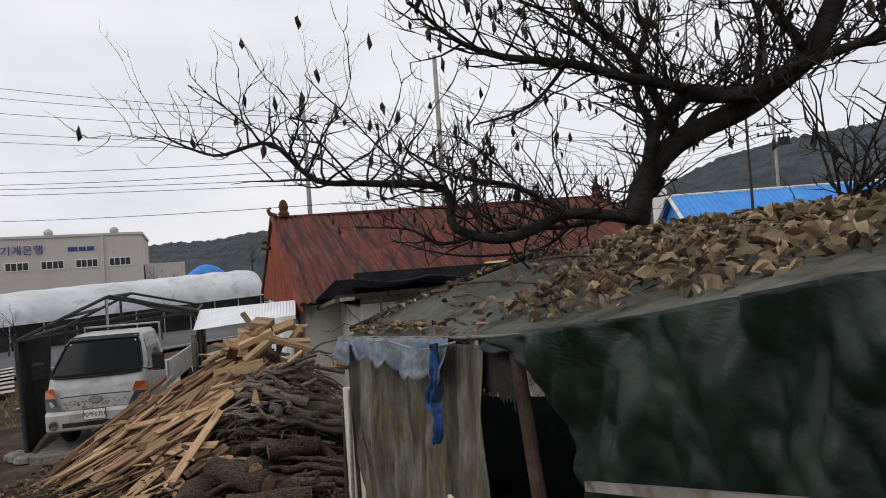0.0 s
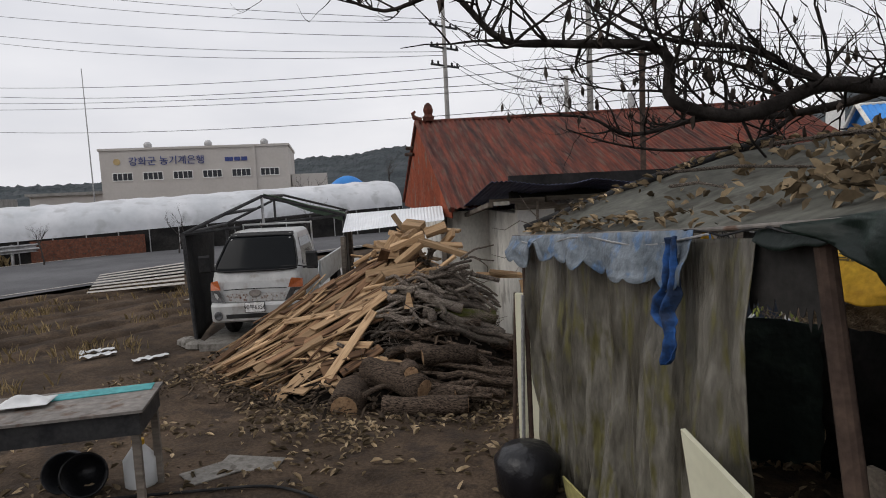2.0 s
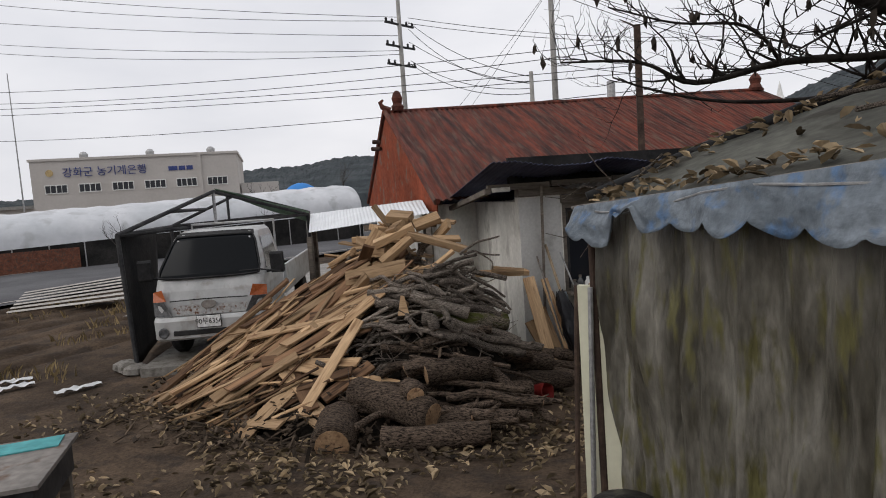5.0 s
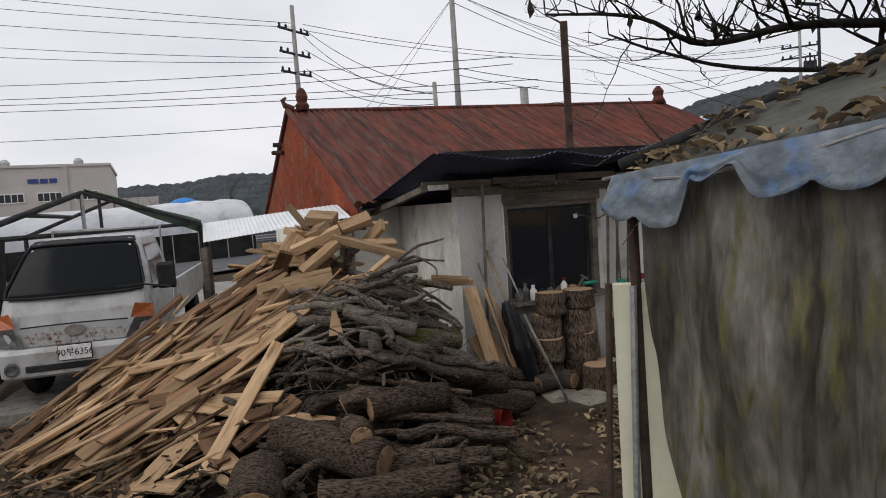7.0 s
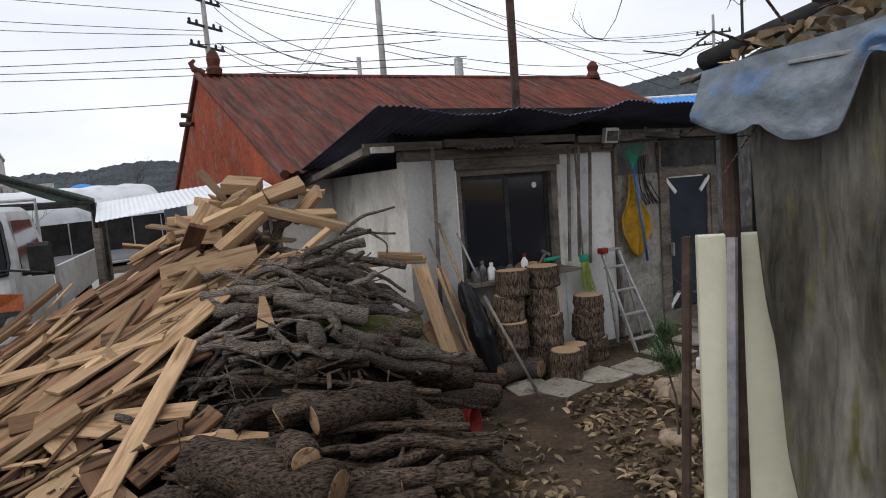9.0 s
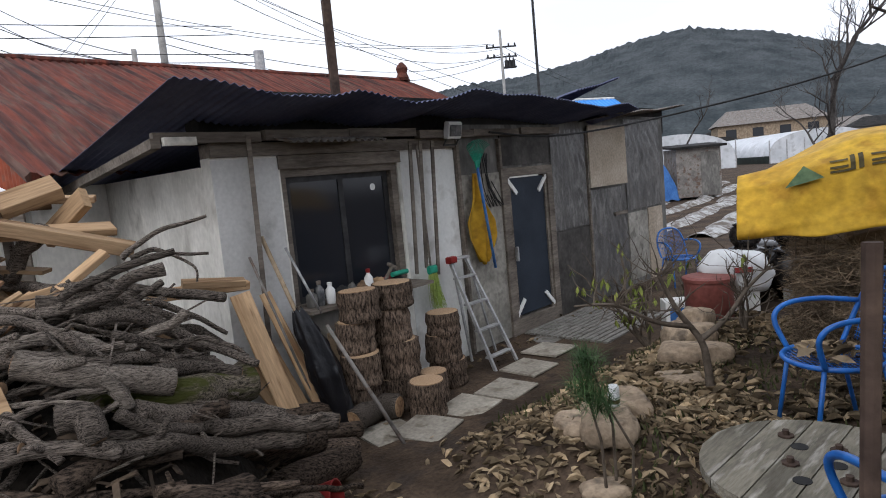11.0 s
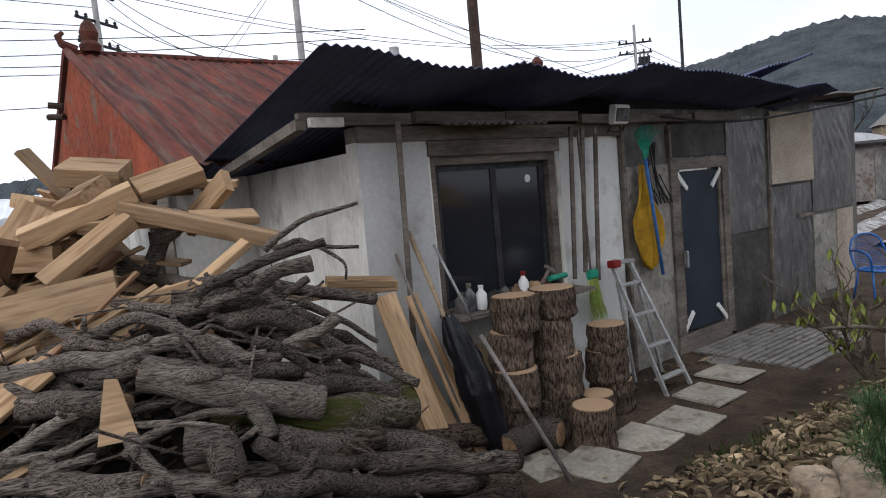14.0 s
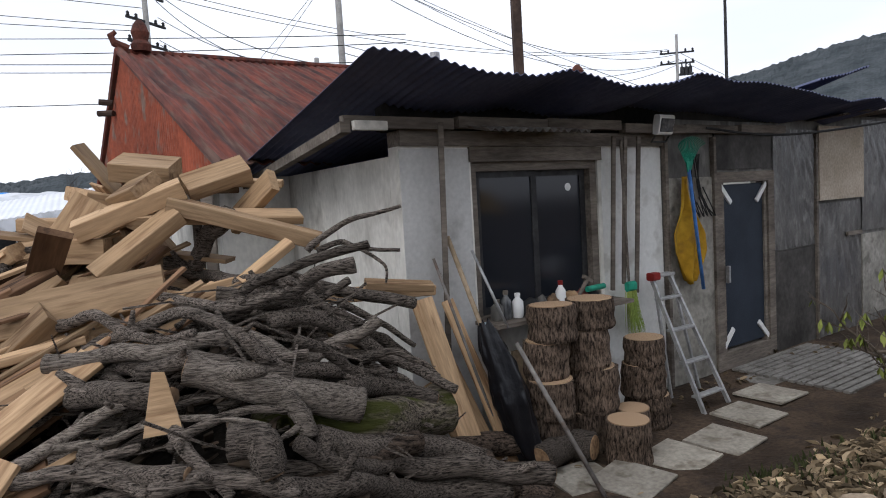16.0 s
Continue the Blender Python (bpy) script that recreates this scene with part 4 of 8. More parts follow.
solid("road", Mesh().grid(lambda u, v: on_road(u, v * 9.5, 0.54 + 0.04 * math.sin(v * math.pi)), 80, 6), ASPHALT, "worn grey asphalt road", "road", kind="structure", smooth=True)
for w in (0.35, 9.1):
    solid("edge_line", Mesh().grid(lambda u, v: on_road(u, w + 0.14 * v, 0.56 if w < 1 else 0.565), 60, 1), PAINT_LINE, "white line along the road's edge", "road marking", kind="structure")
CROSS = [Vector(p) for p in ((-12.58, 12.41), (-15.63, 15.90), (-10.85, 13.81), (-14.93, 18.85))]
for k in range(7):
    def stripe(u, v, k=k):
        w = (k + 0.5 * v) / 7
        p = CROSS[0].lerp(CROSS[2], u).lerp(CROSS[1].lerp(CROSS[3], u), w)
        return (p.x, p.y, 0.60)
    solid("crossing_bar", Mesh().grid(stripe, 6, 1), PAINT_LINE, "white bar of a zebra crossing", "road marking", group="crossing bars")
solid("concrete_apron", Mesh().grid(lambda u, v: (-9.6 + 5.2 * u + 0.9 * v, 12.2 + 8 * v + 0.4 * u, 0.50 + 0.02 * v), 14, 14), CONCRETE, "pale concrete apron between yard and road", "apron", kind="structure")
rail = thing("guard_rail", "grey steel guard rail along the far side of the road", "guard rail", pose(0, 0, 0))
part("beam", Mesh().grid(lambda u, v: on_road(0.1 + 0.62 * u, 10.1 + 0.04 * math.sin(v * 12), 0.95 + 0.33 * v), 60, 8), STEEL, rail, thick=0.01)
for k in range(26):
    x, y = road_at(0.1 + 0.62 * k / 25, 10.2)
    part("rail_post", Mesh().tube([(x, y, 0.3), (x, y, 1.3)], 0.06, 8), STEEL, rail)
r3 = random.Random(5)


def tufts(name, spots, mat, label, lo, hi, per=9):
    m = Mesh()
    for x, y in spots:
        z = gz(x, y)
        for k in range(per):
            a, h = r3.uniform(0, 6.28), r3.uniform(lo, hi)
            bx, by = x + r3.uniform(-0.12, 0.12), y + r3.uniform(-0.12, 0.12)
            lx, ly = math.cos(a) * h * 0.5, math.sin(a) * h * 0.5
            w = 0.012
            m.add([(bx - w, by, z - 0.02), (bx + w, by, z - 0.02), (bx + lx * 0.4, by + ly * 0.4, z + h * 0.7), (bx + lx, by + ly, z + h)], [(0, 1, 2), (0, 2, 3)])
    return solid(name, m, mat, label, "grass", kind="stuff")


DRYGRASS = material("dry_grass", (0.17, 0.125, 0.06), (0.30, 0.225, 0.12), 0.9, 3, 20, 0.0, island=0.4)
spots = [road_at(r3.uniform(0.15, 0.62), 10.6 + r3.uniform(0, 2.6)) for k in range(1500)]
tufts("verge_grass", spots, DRYGRASS, "dry straw-coloured grass along the road", 0.25, 0.6, 7)
spots = [(r3.uniform(-14, -5.5), r3.uniform(3.5, 15)) for k in range(900)]
tufts("weeds", [p for p in spots if n3(p[0] * 0.7, p[1] * 0.7, 8) > 0.05 and p[0] < -7.2], DRYGRASS, "withered weeds on the bare plot", 0.06, 0.2, 6)

# rutted rows on the bare plot
for k in range(7):
    def row(u, v, k=k):
        x0, y0 = -7.6 - k * 0.95, 12.5 + k * 0.4
        x, y = x0 - 3.0 * u, y0 - 9 * u
        return (x + (v - 0.5) * 0.7, y, gz(x, y) - 0.04 + 0.16 * math.sin(math.pi * v) * (0.8 + 0.5 * n3(x * 1.5, y * 1.5, k)))
    solid("soil_ridge", Mesh().grid(row, 50, 6), SOIL, "crumbling ridge of dark soil on the bare plot", "soil ridge", group="soil ridges", smooth=True)


def utility_pole(x, y, top, arms, label, r=0.17, turn=0):
    p = thing("utility_pole", label, "utility pole", pose(x, y, gz(x, y), 0, 0, turn), group="utility poles")
    h = top - gz(x, y)
    part("pole", Mesh().tube([(0, 0, -0.5), (0, 0, h)], [r, r * 0.62], 12), CONCRETE, p, smooth=True)
    for a in arms:
        part("crossarm", Mesh().span(-1.1, 1.1, -0.05, 0.05, h - a - 0.05, h - a + 0.05), DARKSTEEL, p)
        for k in (-1.0, -0.55, 0.55, 1.0):
            part("insulator", Mesh().lathe([(0.03, 0), (0.08, 0.03), (0.05, 0.1), (0.08, 0.13), (0.02, 0.2)], 8, pose(k, 0, h - a + 0.05)), DARKSTEEL, p)
    return p


utility_pole(-9.7, 35.8, 13.2, (1.3, 2.5, 3.5), "concrete utility pole with three crossarms and insulators", turn=60)
utility_pole(-1.35, 30.3, 13.2, (), "plain concrete utility pole without crossarms")
utility_pole(-2.3, 29.0, 7.4, (), "short concrete pole stub behind the rusty roof", 0.14)
tp = utility_pole(21.2, 44.9, 12.2, (1.2, 1.9), "concrete utility pole with crossarms and a transformer", 0.14, turn=-20)
part("transformer_shelf", Mesh().span(0.1, 1.0, -0.2, 0.2, 9.05, 9.15), DARKSTEEL, tp)
for k in range(3):
    part("transformer", Mesh().lathe([(0.10, 0), (0.13, 0.03), (0.13, 0.42), (0.05, 0.48), (0.04, 0.72)], 12, pose(0.3 + 0.26 * k, 0, 9.15)), DARKSTEEL, tp)
flue = thing("steel_mast", "tall rusty square mast behind the shack", "mast", pose(0.457, 13.6, 0))
part("tube", Mesh().span(-0.055, 0.055, -0.055, 0.055, 0, 5.25, 0.01), RUSTSTEEL, flue)
part("hook", Mesh().tube([(0, 0, 5.2), (-0.12, 0, 5.28), (-0.3, 0, 5.38)], [0.02, 0.015, 0.008], 6), RUSTSTEEL, flue)
lamp = thing("street_lamp", "slim grey street lamp beyond the shack", "street lamp", pose(11.0, 24.7, 0.2))
part("pole", Mesh().tube([(0, 0, 0), (0, 0, 8.0)], [0.065, 0.045], 10), DARKSTEEL, lamp)
part("head", Mesh().box(pose(-0.28, 0, 8.02, 0, 8, 0), 0.62, 0.2, 0.07, 0.02), DARKSTEEL, lamp)
mast2 = thing("lattice_mast", "slim radio mast beside the factory", "mast", pose(-40.5, 40.5, 0.3))
part("pole", Mesh().tube([(0, 0, 0), (0, 0, 13.0)], [0.06, 0.03], 8), STEEL, mast2)


def wire(a, b, sag, label="thin black overhead cable", r=0.016):
    pts = []
    for k in range(17):
        t = k / 16
        p = Vector(a).lerp(Vector(b), t)
        p.z -= sag * 4 * t * (1 - t)
        pts.append(p)
    solid("overhead_cable", Mesh().tube(pts, r, 5), CABLE, label, "cable", group="overhead cables")


for z, far, w in ((12.3, 23.4, 0.6), (12.1, 22.8, 0.9), (11.3, 20.6, 0.5), (10.5, 19.0, 0.7), (10.3, 18.6, 1.0)):
    wire((-9.7, 35.8, z), (-60, 41, far), w)
for z, far, w, x in ((8.2, 13.4, 0.8, -11), (7.9, 12.9, 1.1, -11), (7.2, 12.0, 0.6, -10), (6.9, 11.4, 0.5, -10), (6.2, 9.8, 0.9, -9)):
    wire((x + 12, 29, z), (-58, 39, far), w)
for z, zz, sag in ((12.0, 7.2, 0.5), (11.6, 7.0, 0.8), (10.9, 6.9, 0.4), (9.9, 6.7, 0.5), (9.7, 6.5, 0.6)):
    wire((-9.2, 35.8, z), (-2.3, 29.0, zz), sag)
for z, zz, sag in ((11.4, 9.4, 1.6), (11.0, 9.0, 1.9), (8.2, 9.0, 1.3), (7.9, 8.7, 1.5)):
    wire((-1.35, 30.3, z), (21.2, 44.9, zz + 1.5), sag)
for z, zz in ((12.2, 11.0), (11.9, 10.9)):
    wire((-9.2, 35.8, z), (20, 44.0, zz), 1.2)
for dx in (0, 1.2):
    wire((-1.3, 30.3, 11.2), (-9 - dx, 40, 5.0), 0.2, r=0.010)
    wire((-1.3, 30.3, 11.4), (9 + dx, 26, 5.0), 0.3, r=0.010)
for zz in (11.1, 10.6):
    wire((21.2, 44.9, zz), (60, 70, 9), 1.0)
solid("clothes_line", Mesh().tube(curve_through([(1.5, 11.15, 2.50), (2.6, 11.3, 2.42), (4.3, 10.9, 2.60), (6.5, 10.2, 3.0), (9.5, 9.0, 3.9)], 6), 0.012, 6), CABLE, "black cable slung from the shack's eaves across the garden", "cable")

# ---------------------------------------------------------------- beyond the road
fac = thing("factory", "long cream industrial building with blue lettering and a row of windows", "building", pose(-42.8, 43.7, 0, 0, 0, 27.2))
part("wall", Mesh().span(0, 15.7, 0, 12, -0.5, 7.15), FACTORY, fac)
part("parapet", Mesh().span(-0.1, 15.8, -0.1, 12.1, 7.15, 7.35), FACTORY, fac)
part("pilaster", Mesh().span(12.5, 12.8, -0.12, -0.002, -0.5, 7.15), FACTORY, fac)
part("annexe", Mesh().span(15.8, 19.0, 1, 9, -0.5, 4.6), FACTORY, fac)
for k in range(6):
    x = 0.9 + k * 2.45
    w = part("window", Mesh().span(x, x + 1.65, -0.06, -0.002, 4.55, 4.62).span(x, x + 1.65, -0.06, -0.002, 5.2, 5.27).span(x, x + 0.06, -0.06, -0.002, 4.62, 5.2).span(x + 1.59, x + 1.65, -0.06, -0.002, 4.62, 5.2).span(x + 0.8, x + 0.86, -0.06, -0.002, 4.62, 5.2).span(x + 0.4, x + 0.44, -0.06, -0.002, 4.62, 5.2).span(x + 1.2, x + 1.24, -0.06, -0.002, 4.62, 5.2), WHITEPAINT, fac)
    part("pane", Mesh().span(x + 0.06, x + 1.59, -0.03, -0.004, 4.62, 5.2), DARKGLASS, w)
for x in (3.2, 8.4, 13.4):
    part("roof_vent", Mesh().lathe([(0.18, 0), (0.18, 0.25), (0.34, 0.3), (0.36, 0.55), (0.2, 0.75), (0.02, 0.8)], 12, pose(x, 3, 7.3)), STEEL, fac)
SIGNBLUE = material("sign_blue", (0.05, 0.07, 0.20), (0.07, 0.09, 0.25), 0.7, 3, 20, 0)


def writing(name, text, size, mat, m, parent, extrude=0.004):
    c = bpy.data.curves.new(name, "FONT")
    c.body, c.size, c.align_x, c.align_y, c.extrude = text, size, "CENTER", "CENTER", extrude
    c.materials.append(mat)
    ob = new(name, c)
    ob.parent = parent
    ob.matrix_local = m
    return ob


writing("lettering", "강화군 농기계은행", 0.82, SIGNBLUE, pose(5.4, -0.06, 6.15, 90, 0, 0), fac, 0.02)
part("small_lettering", Mesh().span(10.2, 10.9, -0.05, -0.002, 5.95, 6.3).span(11.0, 11.5, -0.05, -0.002, 5.95, 6.3).span(11.6, 12.1, -0.05, -0.002, 5.95, 6.3), SIGNBLUE, fac)
part("emblem", Mesh().lathe([(0.28, 0), (0.28, 0.04)], 16, pose(1.35, -0.004, 6.2, 90, 0, 0)), STRAWPATCH, fac)

BRICK = material("old_red_brick", (0.10, 0.045, 0.03), (0.19, 0.078, 0.05), 0.9, 6, 30, 0.2, c3=(0.08, 0.06, 0.05))
gh = thing("greenhouse_tunnel", "long greenhouse tunnel under wrinkled white film beside the road", "greenhouse", pose(-26, 20, 0, 0, 0, 44.5))


def tunnel(u, v):
    a = math.pi * v
    x = u * 18.6
    rib = 0.03 * abs(math.sin(x * math.pi / 1.2))
    return (x, -2.2 * math.cos(a), 1.35 + 0.55 * u + (1.4 - rib + 0.05 * n3(x * 2, v * 5)) * math.sin(a) ** 0.75)


part("film", Mesh().grid(tunnel, 160, 20), PLASTICWHITE, gh, smooth=True)
part("side_skirt", Mesh().add([(0, -2.15, 0.3), (18.6, -2.15, 0.3), (18.6, -2.15, 1.95), (0, -2.15, 1.4)], [(0, 1, 2, 3)]), NEARBLACK, gh, "dark mesh skirt", thick=0.03)
part("brick_base", Mesh().span(2.0, 6.2, -2.32, -2.2, 0.3, 1.35), BRICK, gh, "red brick plinth")
part("end", Mesh().add([tunnel(1, v / 12) for v in range(13)] + [(18.6, 2.2, 0.3), (18.6, -2.2, 0.3)], [tuple(range(15))]), PLASTICWHITE, gh)
for k in range(16):
    x = 0.4 + k * 1.2
    part("hoop", Mesh().tube([(x, -2.24, 0.3), (x, -2.23, 1.4 + 0.03 * k)], 0.025, 6), STEEL, gh)
con = thing("grey_store", "low grey store with a flat roof at the roadside", "building", pose(-29.5, 17.0, 0.3, 0, 0, 47))
part("wall", Mesh().span(-4, 3.2, -1.2, 1.5, 0, 1.75), CONCRETE, con)
part("roof", Mesh().span(-4.2, 3.4, -1.4, 1.7, 1.75, 1.9), WHITEROOF, con)
villa = thing("terrace_house", "flat-roofed house with a railed terrace beyond the road", "house", pose(-47, 31, 0.3, 0, 0, 40))
part("wall", Mesh().span(-8, 5, 0, 8, 0, 3.1), CONCRETE, villa)
part("terrace", Mesh().span(-8, 5.6, -1.5, 0, 2.6, 2.8), CONCRETE, villa)
part("upper_wall", Mesh().span(-8, -1, 3, 9, 3.1, 6.0), CONCRETE, villa)
part("roof", Mesh().span(-9, 0.5, 2, 10, 6.0, 6.25), NEARBLACK, villa)
for k in range(22):
    part("baluster", Mesh().span(-8 + k * 0.64, -7.92 + k * 0.64, -1.5, -1.42, 2.8, 3.8), WHITEPAINT, villa)
part("handrail", Mesh().span(-8, 5.6, -1.5, -1.4, 3.8, 3.9), WHITEPAINT, villa)
low = thing("far_shed", "long low grey shed far beyond the road", "building", pose(-52, 52, 0.3, 0, 0, 30))
part("wall", Mesh().span(-6, 9, 0, 6, 0, 3.4), FACTORY, low)
part("roof", Mesh().span(-6.3, 9.3, -0.3, 6.3, 3.4, 3.7), CONCRETE, low)
tarped = solid("covered_load", Mesh().grid(lambda u, v: (-22 + 2.6 * u, 44 + 1.2 * u + 1.5 * v, 2.9 + 1.1 * math.sin(math.pi * u) ** 0.6 * math.sin(math.pi * v) ** 0.6), 20, 12), BLUEROOF, "load under a blue tarpaulin beyond the greenhouse", "load", smooth=True, thick=0.02)
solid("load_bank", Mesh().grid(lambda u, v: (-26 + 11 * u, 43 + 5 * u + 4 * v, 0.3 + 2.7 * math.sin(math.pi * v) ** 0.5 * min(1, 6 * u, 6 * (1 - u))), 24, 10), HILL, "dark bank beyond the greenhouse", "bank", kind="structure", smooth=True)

SKYLINE = [(-95, 1.6), (-70, 1.8), (-58, 1.6), (-48, 1.6), (-40, 1.8), (-31, 2.9), (-28, 3.2), (-24, 3.3), (-22, 3.7), (-20, 3.9), (-16, 3.7), (-8, 3.2), (5, 3.2), (14, 4.6), (17, 5.8), (20.5, 7.2), (26, 8.0), (31, 8.2), (36, 8.9), (39, 9.6), (42, 10.1), (45, 10.3), (48, 9.6), (50.5, 9.1), (54, 7.8), (57, 6.9), (60, 6.0), (65, 4.9), (80, 4), (95, 3)]


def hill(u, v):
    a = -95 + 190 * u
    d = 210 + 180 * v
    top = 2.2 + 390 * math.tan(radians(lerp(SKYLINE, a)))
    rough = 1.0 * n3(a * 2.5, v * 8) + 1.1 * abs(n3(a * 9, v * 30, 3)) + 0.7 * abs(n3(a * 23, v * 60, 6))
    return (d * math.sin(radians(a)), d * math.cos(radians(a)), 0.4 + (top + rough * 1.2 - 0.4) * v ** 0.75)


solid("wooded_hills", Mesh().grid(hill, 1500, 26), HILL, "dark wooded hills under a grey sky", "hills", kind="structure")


# bare trees of the middle distance
GREYTWIG = material("grey_tree_bark", (0.040, 0.036, 0.034), (0.085, 0.076, 0.070), 0.95, 5, 30, 0.4)


def bare_tree(x, y, h, seed, label, spread=0.45, deep=4):
    r = random.Random(seed)
    t = thing("bare_tree", label, "tree", pose(x, y, gz(x, y) - 0.05), group="bare trees")
    body, tw = Mesh(), Mesh()

    def limb(p, d, ln, rad, depth):
        pts, q, way = [p], p, d.normalized()
        for k in range(4):
            way = (way + Vector((r.uniform(-0.3, 0.3), r.uniform(-0.3, 0.3), r.uniform(-0.05, 0.2)))).normalized()
            q = q + way * ln / 4
            pts.append(q)
            if depth < deep and (k > 1 or depth) and r.random() < 0.85:
                limb(q, way + Vector((r.uniform(-1, 1), r.uniform(-1, 1), r.uniform(-0.2, 0.6))) * (0.7 + spread), ln * r.uniform(0.5, 0.72), rad * 0.5, depth + 1)
        (body if depth < 2 else tw).tube(pts, [rad * (1 - 0.14 * k) for k in range(5)], 7 if depth < 2 else 4, depth < 2)
    limb(Vector((0, 0, 0)), Vector((0.05, 0.02, 1)), h * 0.45, h * 0.017, 0)
    part("trunk", body, GREYTWIG, t, smooth=True)
    part("twig_crown", tw, GREYTWIG, t)["kind"] = "stuff"
    return t


bare_tree(15.9, 16.9, 8.5, 21, "large bare tree at the far side of the garden", 0.6, 5)
bare_tree(13.8, 15.8, 5.0, 33, "bare pruned tree behind the yellow tarpaulin", 0.7, 5)
for k, (x, y, h) in enumerate([(-15.5, 30.5, 4.5), (-24, 62, 7), (-19, 64, 6), (-8, 58, 7), (-10.5, 60, 6.5), (26, 52, 9), (34, 56, 8), (29, 40, 6), (40, 48, 9), (-13, 24.5, 2.6), (-17.5, 21.8, 2.4), (-21, 18.6, 2.2)]):
    bare_tree(x, y, h, 50 + k, "leafless tree in the middle distance")

# ---------------------------------------------------------------- village on the right
FILM = PLASTICWHITE


def tunnel_house(x, y, turn, length, w, h, label):
    t = thing("greenhouse", label, "greenhouse", pose(x, y, 0.3, 0, 0, turn), group="far greenhouses")
    part("film", Mesh().grid(lambda u, v: (u * length, -w * math.cos(math.pi * v), 0.9 + (h - 0.9) * math.sin(math.pi * v) ** 0.7), 24, 14), FILM, t, smooth=True)
    part("side", Mesh().span(0, length, -w, -w + 0.06, 0, 0.95).span(0, length, w - 0.06, w, 0, 0.95), GREENTARP, t)
    part("gable", Mesh().add([(0, -w * math.cos(math.pi * k / 12), 0.9 + (h - 0.9) * math.sin(math.pi * k / 12) ** 0.7) for k in range(13)] + [(0, w, 0), (0, -w, 0)], [tuple(range(15))]), FILM, t)
    for k in range(7):
        yy = -w + 2 * w * k / 6
        part("stud", Mesh().span(-0.06, 0.0, yy - 0.05, yy + 0.05, 0, h * 0.75), STEEL, t)


tunnel_house(44, 52, 60, 24, 5.5, 3.9, "large white greenhouse beyond the field")
tunnel_house(58, 47, 60, 24, 5.0, 3.3, "second white greenhouse beyond the field")
shed2 = thing("metal_shed", "small weathered grey metal shed at the edge of the field", "shed", pose(19.4, 25.9, 0.25, 0, 0, -25))
part("wall", Mesh().span(-0.95, 0.95, -0.8, 0.8, 0, 2.1), STEELOLD, shed2)
part("roof", Mesh().box(pose(0, 0, 2.2, 4, 0, 0), 2.3, 2.0, 0.1), NEARBLACK, shed2)
part("door", Mesh().span(0.1, 0.85, -0.84, -0.802, 0.05, 1.9), GREYWALL, shed2)
solid("tarpaulin_mound", Mesh().grid(lambda u, v: (16.6 + 1.7 * u, 25.5 + 1.5 * v, 0.2 + 1.9 * (math.sin(math.pi * u) * math.sin(math.pi * v)) ** 0.4 + 0.1 * n3(u * 5, v * 5)), 18, 14), BRIGHTBLUE, "heap under a blue tarpaulin beside the metal shed", "heap", smooth=True)
for k, (b, d, w, h, mat) in enumerate([(51.5, 115, 16, 8.4, STONE), (49.0, 120, 12, 5.5, CONCRETE), (47, 110, 10, 4.4, PLASTER), (56, 118, 14, 5.6, PLASTER), (60, 110, 12, 5.0, CONCRETE), (43.0, 90, 9, 4.2, PLASTER), (63.5, 100, 12, 5.2, PLASTER)]):
    x, y = -1.9 + d * math.sin(radians(b)), 5 + d * math.cos(radians(b))
    hs = thing("village_house", "brown two-storey house in the village" if k == 0 else "village house below the hill", "house", pose(x, y, 0.4, 0, 0, -b + 12), group="village houses")
    part("wall", Mesh().span(-w / 2, w / 2, 0, 8, 0, h * 0.72), mat, hs)
    part("roof", Mesh().add([(-w / 2 - 0.5, -0.6, h * 0.7), (w / 2 + 0.5, -0.6, h * 0.7), (w / 2 + 0.5, 8.6, h * 0.7), (-w / 2 - 0.5, 8.6, h * 0.7), (-w / 2 + 2, 4, h), (w / 2 - 2, 4, h)], [(0, 1, 5, 4), (1, 2, 5), (2, 3, 4, 5), (3, 0, 4), (0, 3, 2, 1)]), STEELOLD if k % 3 == 0 else NEARBLACK, hs)
    for j in range(4):
        for s in range(2 if h > 6 else 1):
            xx = -w / 2 + w * (j + 0.5) / 4
            part("window", Mesh().span(xx - 0.8, xx + 0.8, -0.08, -0.003, 1.0 + 2.8 * s, 2.4 + 2.8 * s), DARKGLASS, hs)
steeple = thing("steeple", "slim white church steeple beyond the roofs", "steeple", pose(21.5, 76, 0.4))
part("tower", Mesh().span(-0.7, 0.7, -0.7, 0.7, 0, 9.3), WHITEPAINT, steeple)
part("spire", Mesh().lathe([(0.75, 0), (0.35, 0.9), (0.02, 2.4)], 8, pose(0, 0, 9.3)), WHITEPAINT, steeple)
blue = thing("blue_roofed_house", "house with a bright blue sheet roof behind the tree", "house", pose(10.6, 33.4, -0.42, 0, 0, 0))
part("wall", Mesh().span(0, 10.6, -3, 3, -0.6, 3.9), PLASTER, blue)
for side in (-1, 1):
    part("roof", Mesh().grid(lambda u, v: (-0.3 + 11.2 * u, side * 3.6 * v, 6.0 - 2.2 * v + 0.03 * math.cos(u * 270)), 270, 4), BLUEROOF, blue, thick=0.02)
part("gable", Mesh().add([(0, -3.0, 3.9), (0, 3.0, 3.9), (0, 0, 5.85)], [(0, 2, 1)]), BLUEROOF, blue, thick=0.05)
part("barge_board", Mesh().tube([(-0.32, -3.6, 3.8), (-0.32, 0, 6.05), (-0.32, 3.6, 3.8)], 0.10, 6), PLASTER, blue)
part("ridge_cap", Mesh().tube([(-0.3, 0, 6.03), (10.9, 0, 6.03)], 0.07, 6), PLASTER, blue)
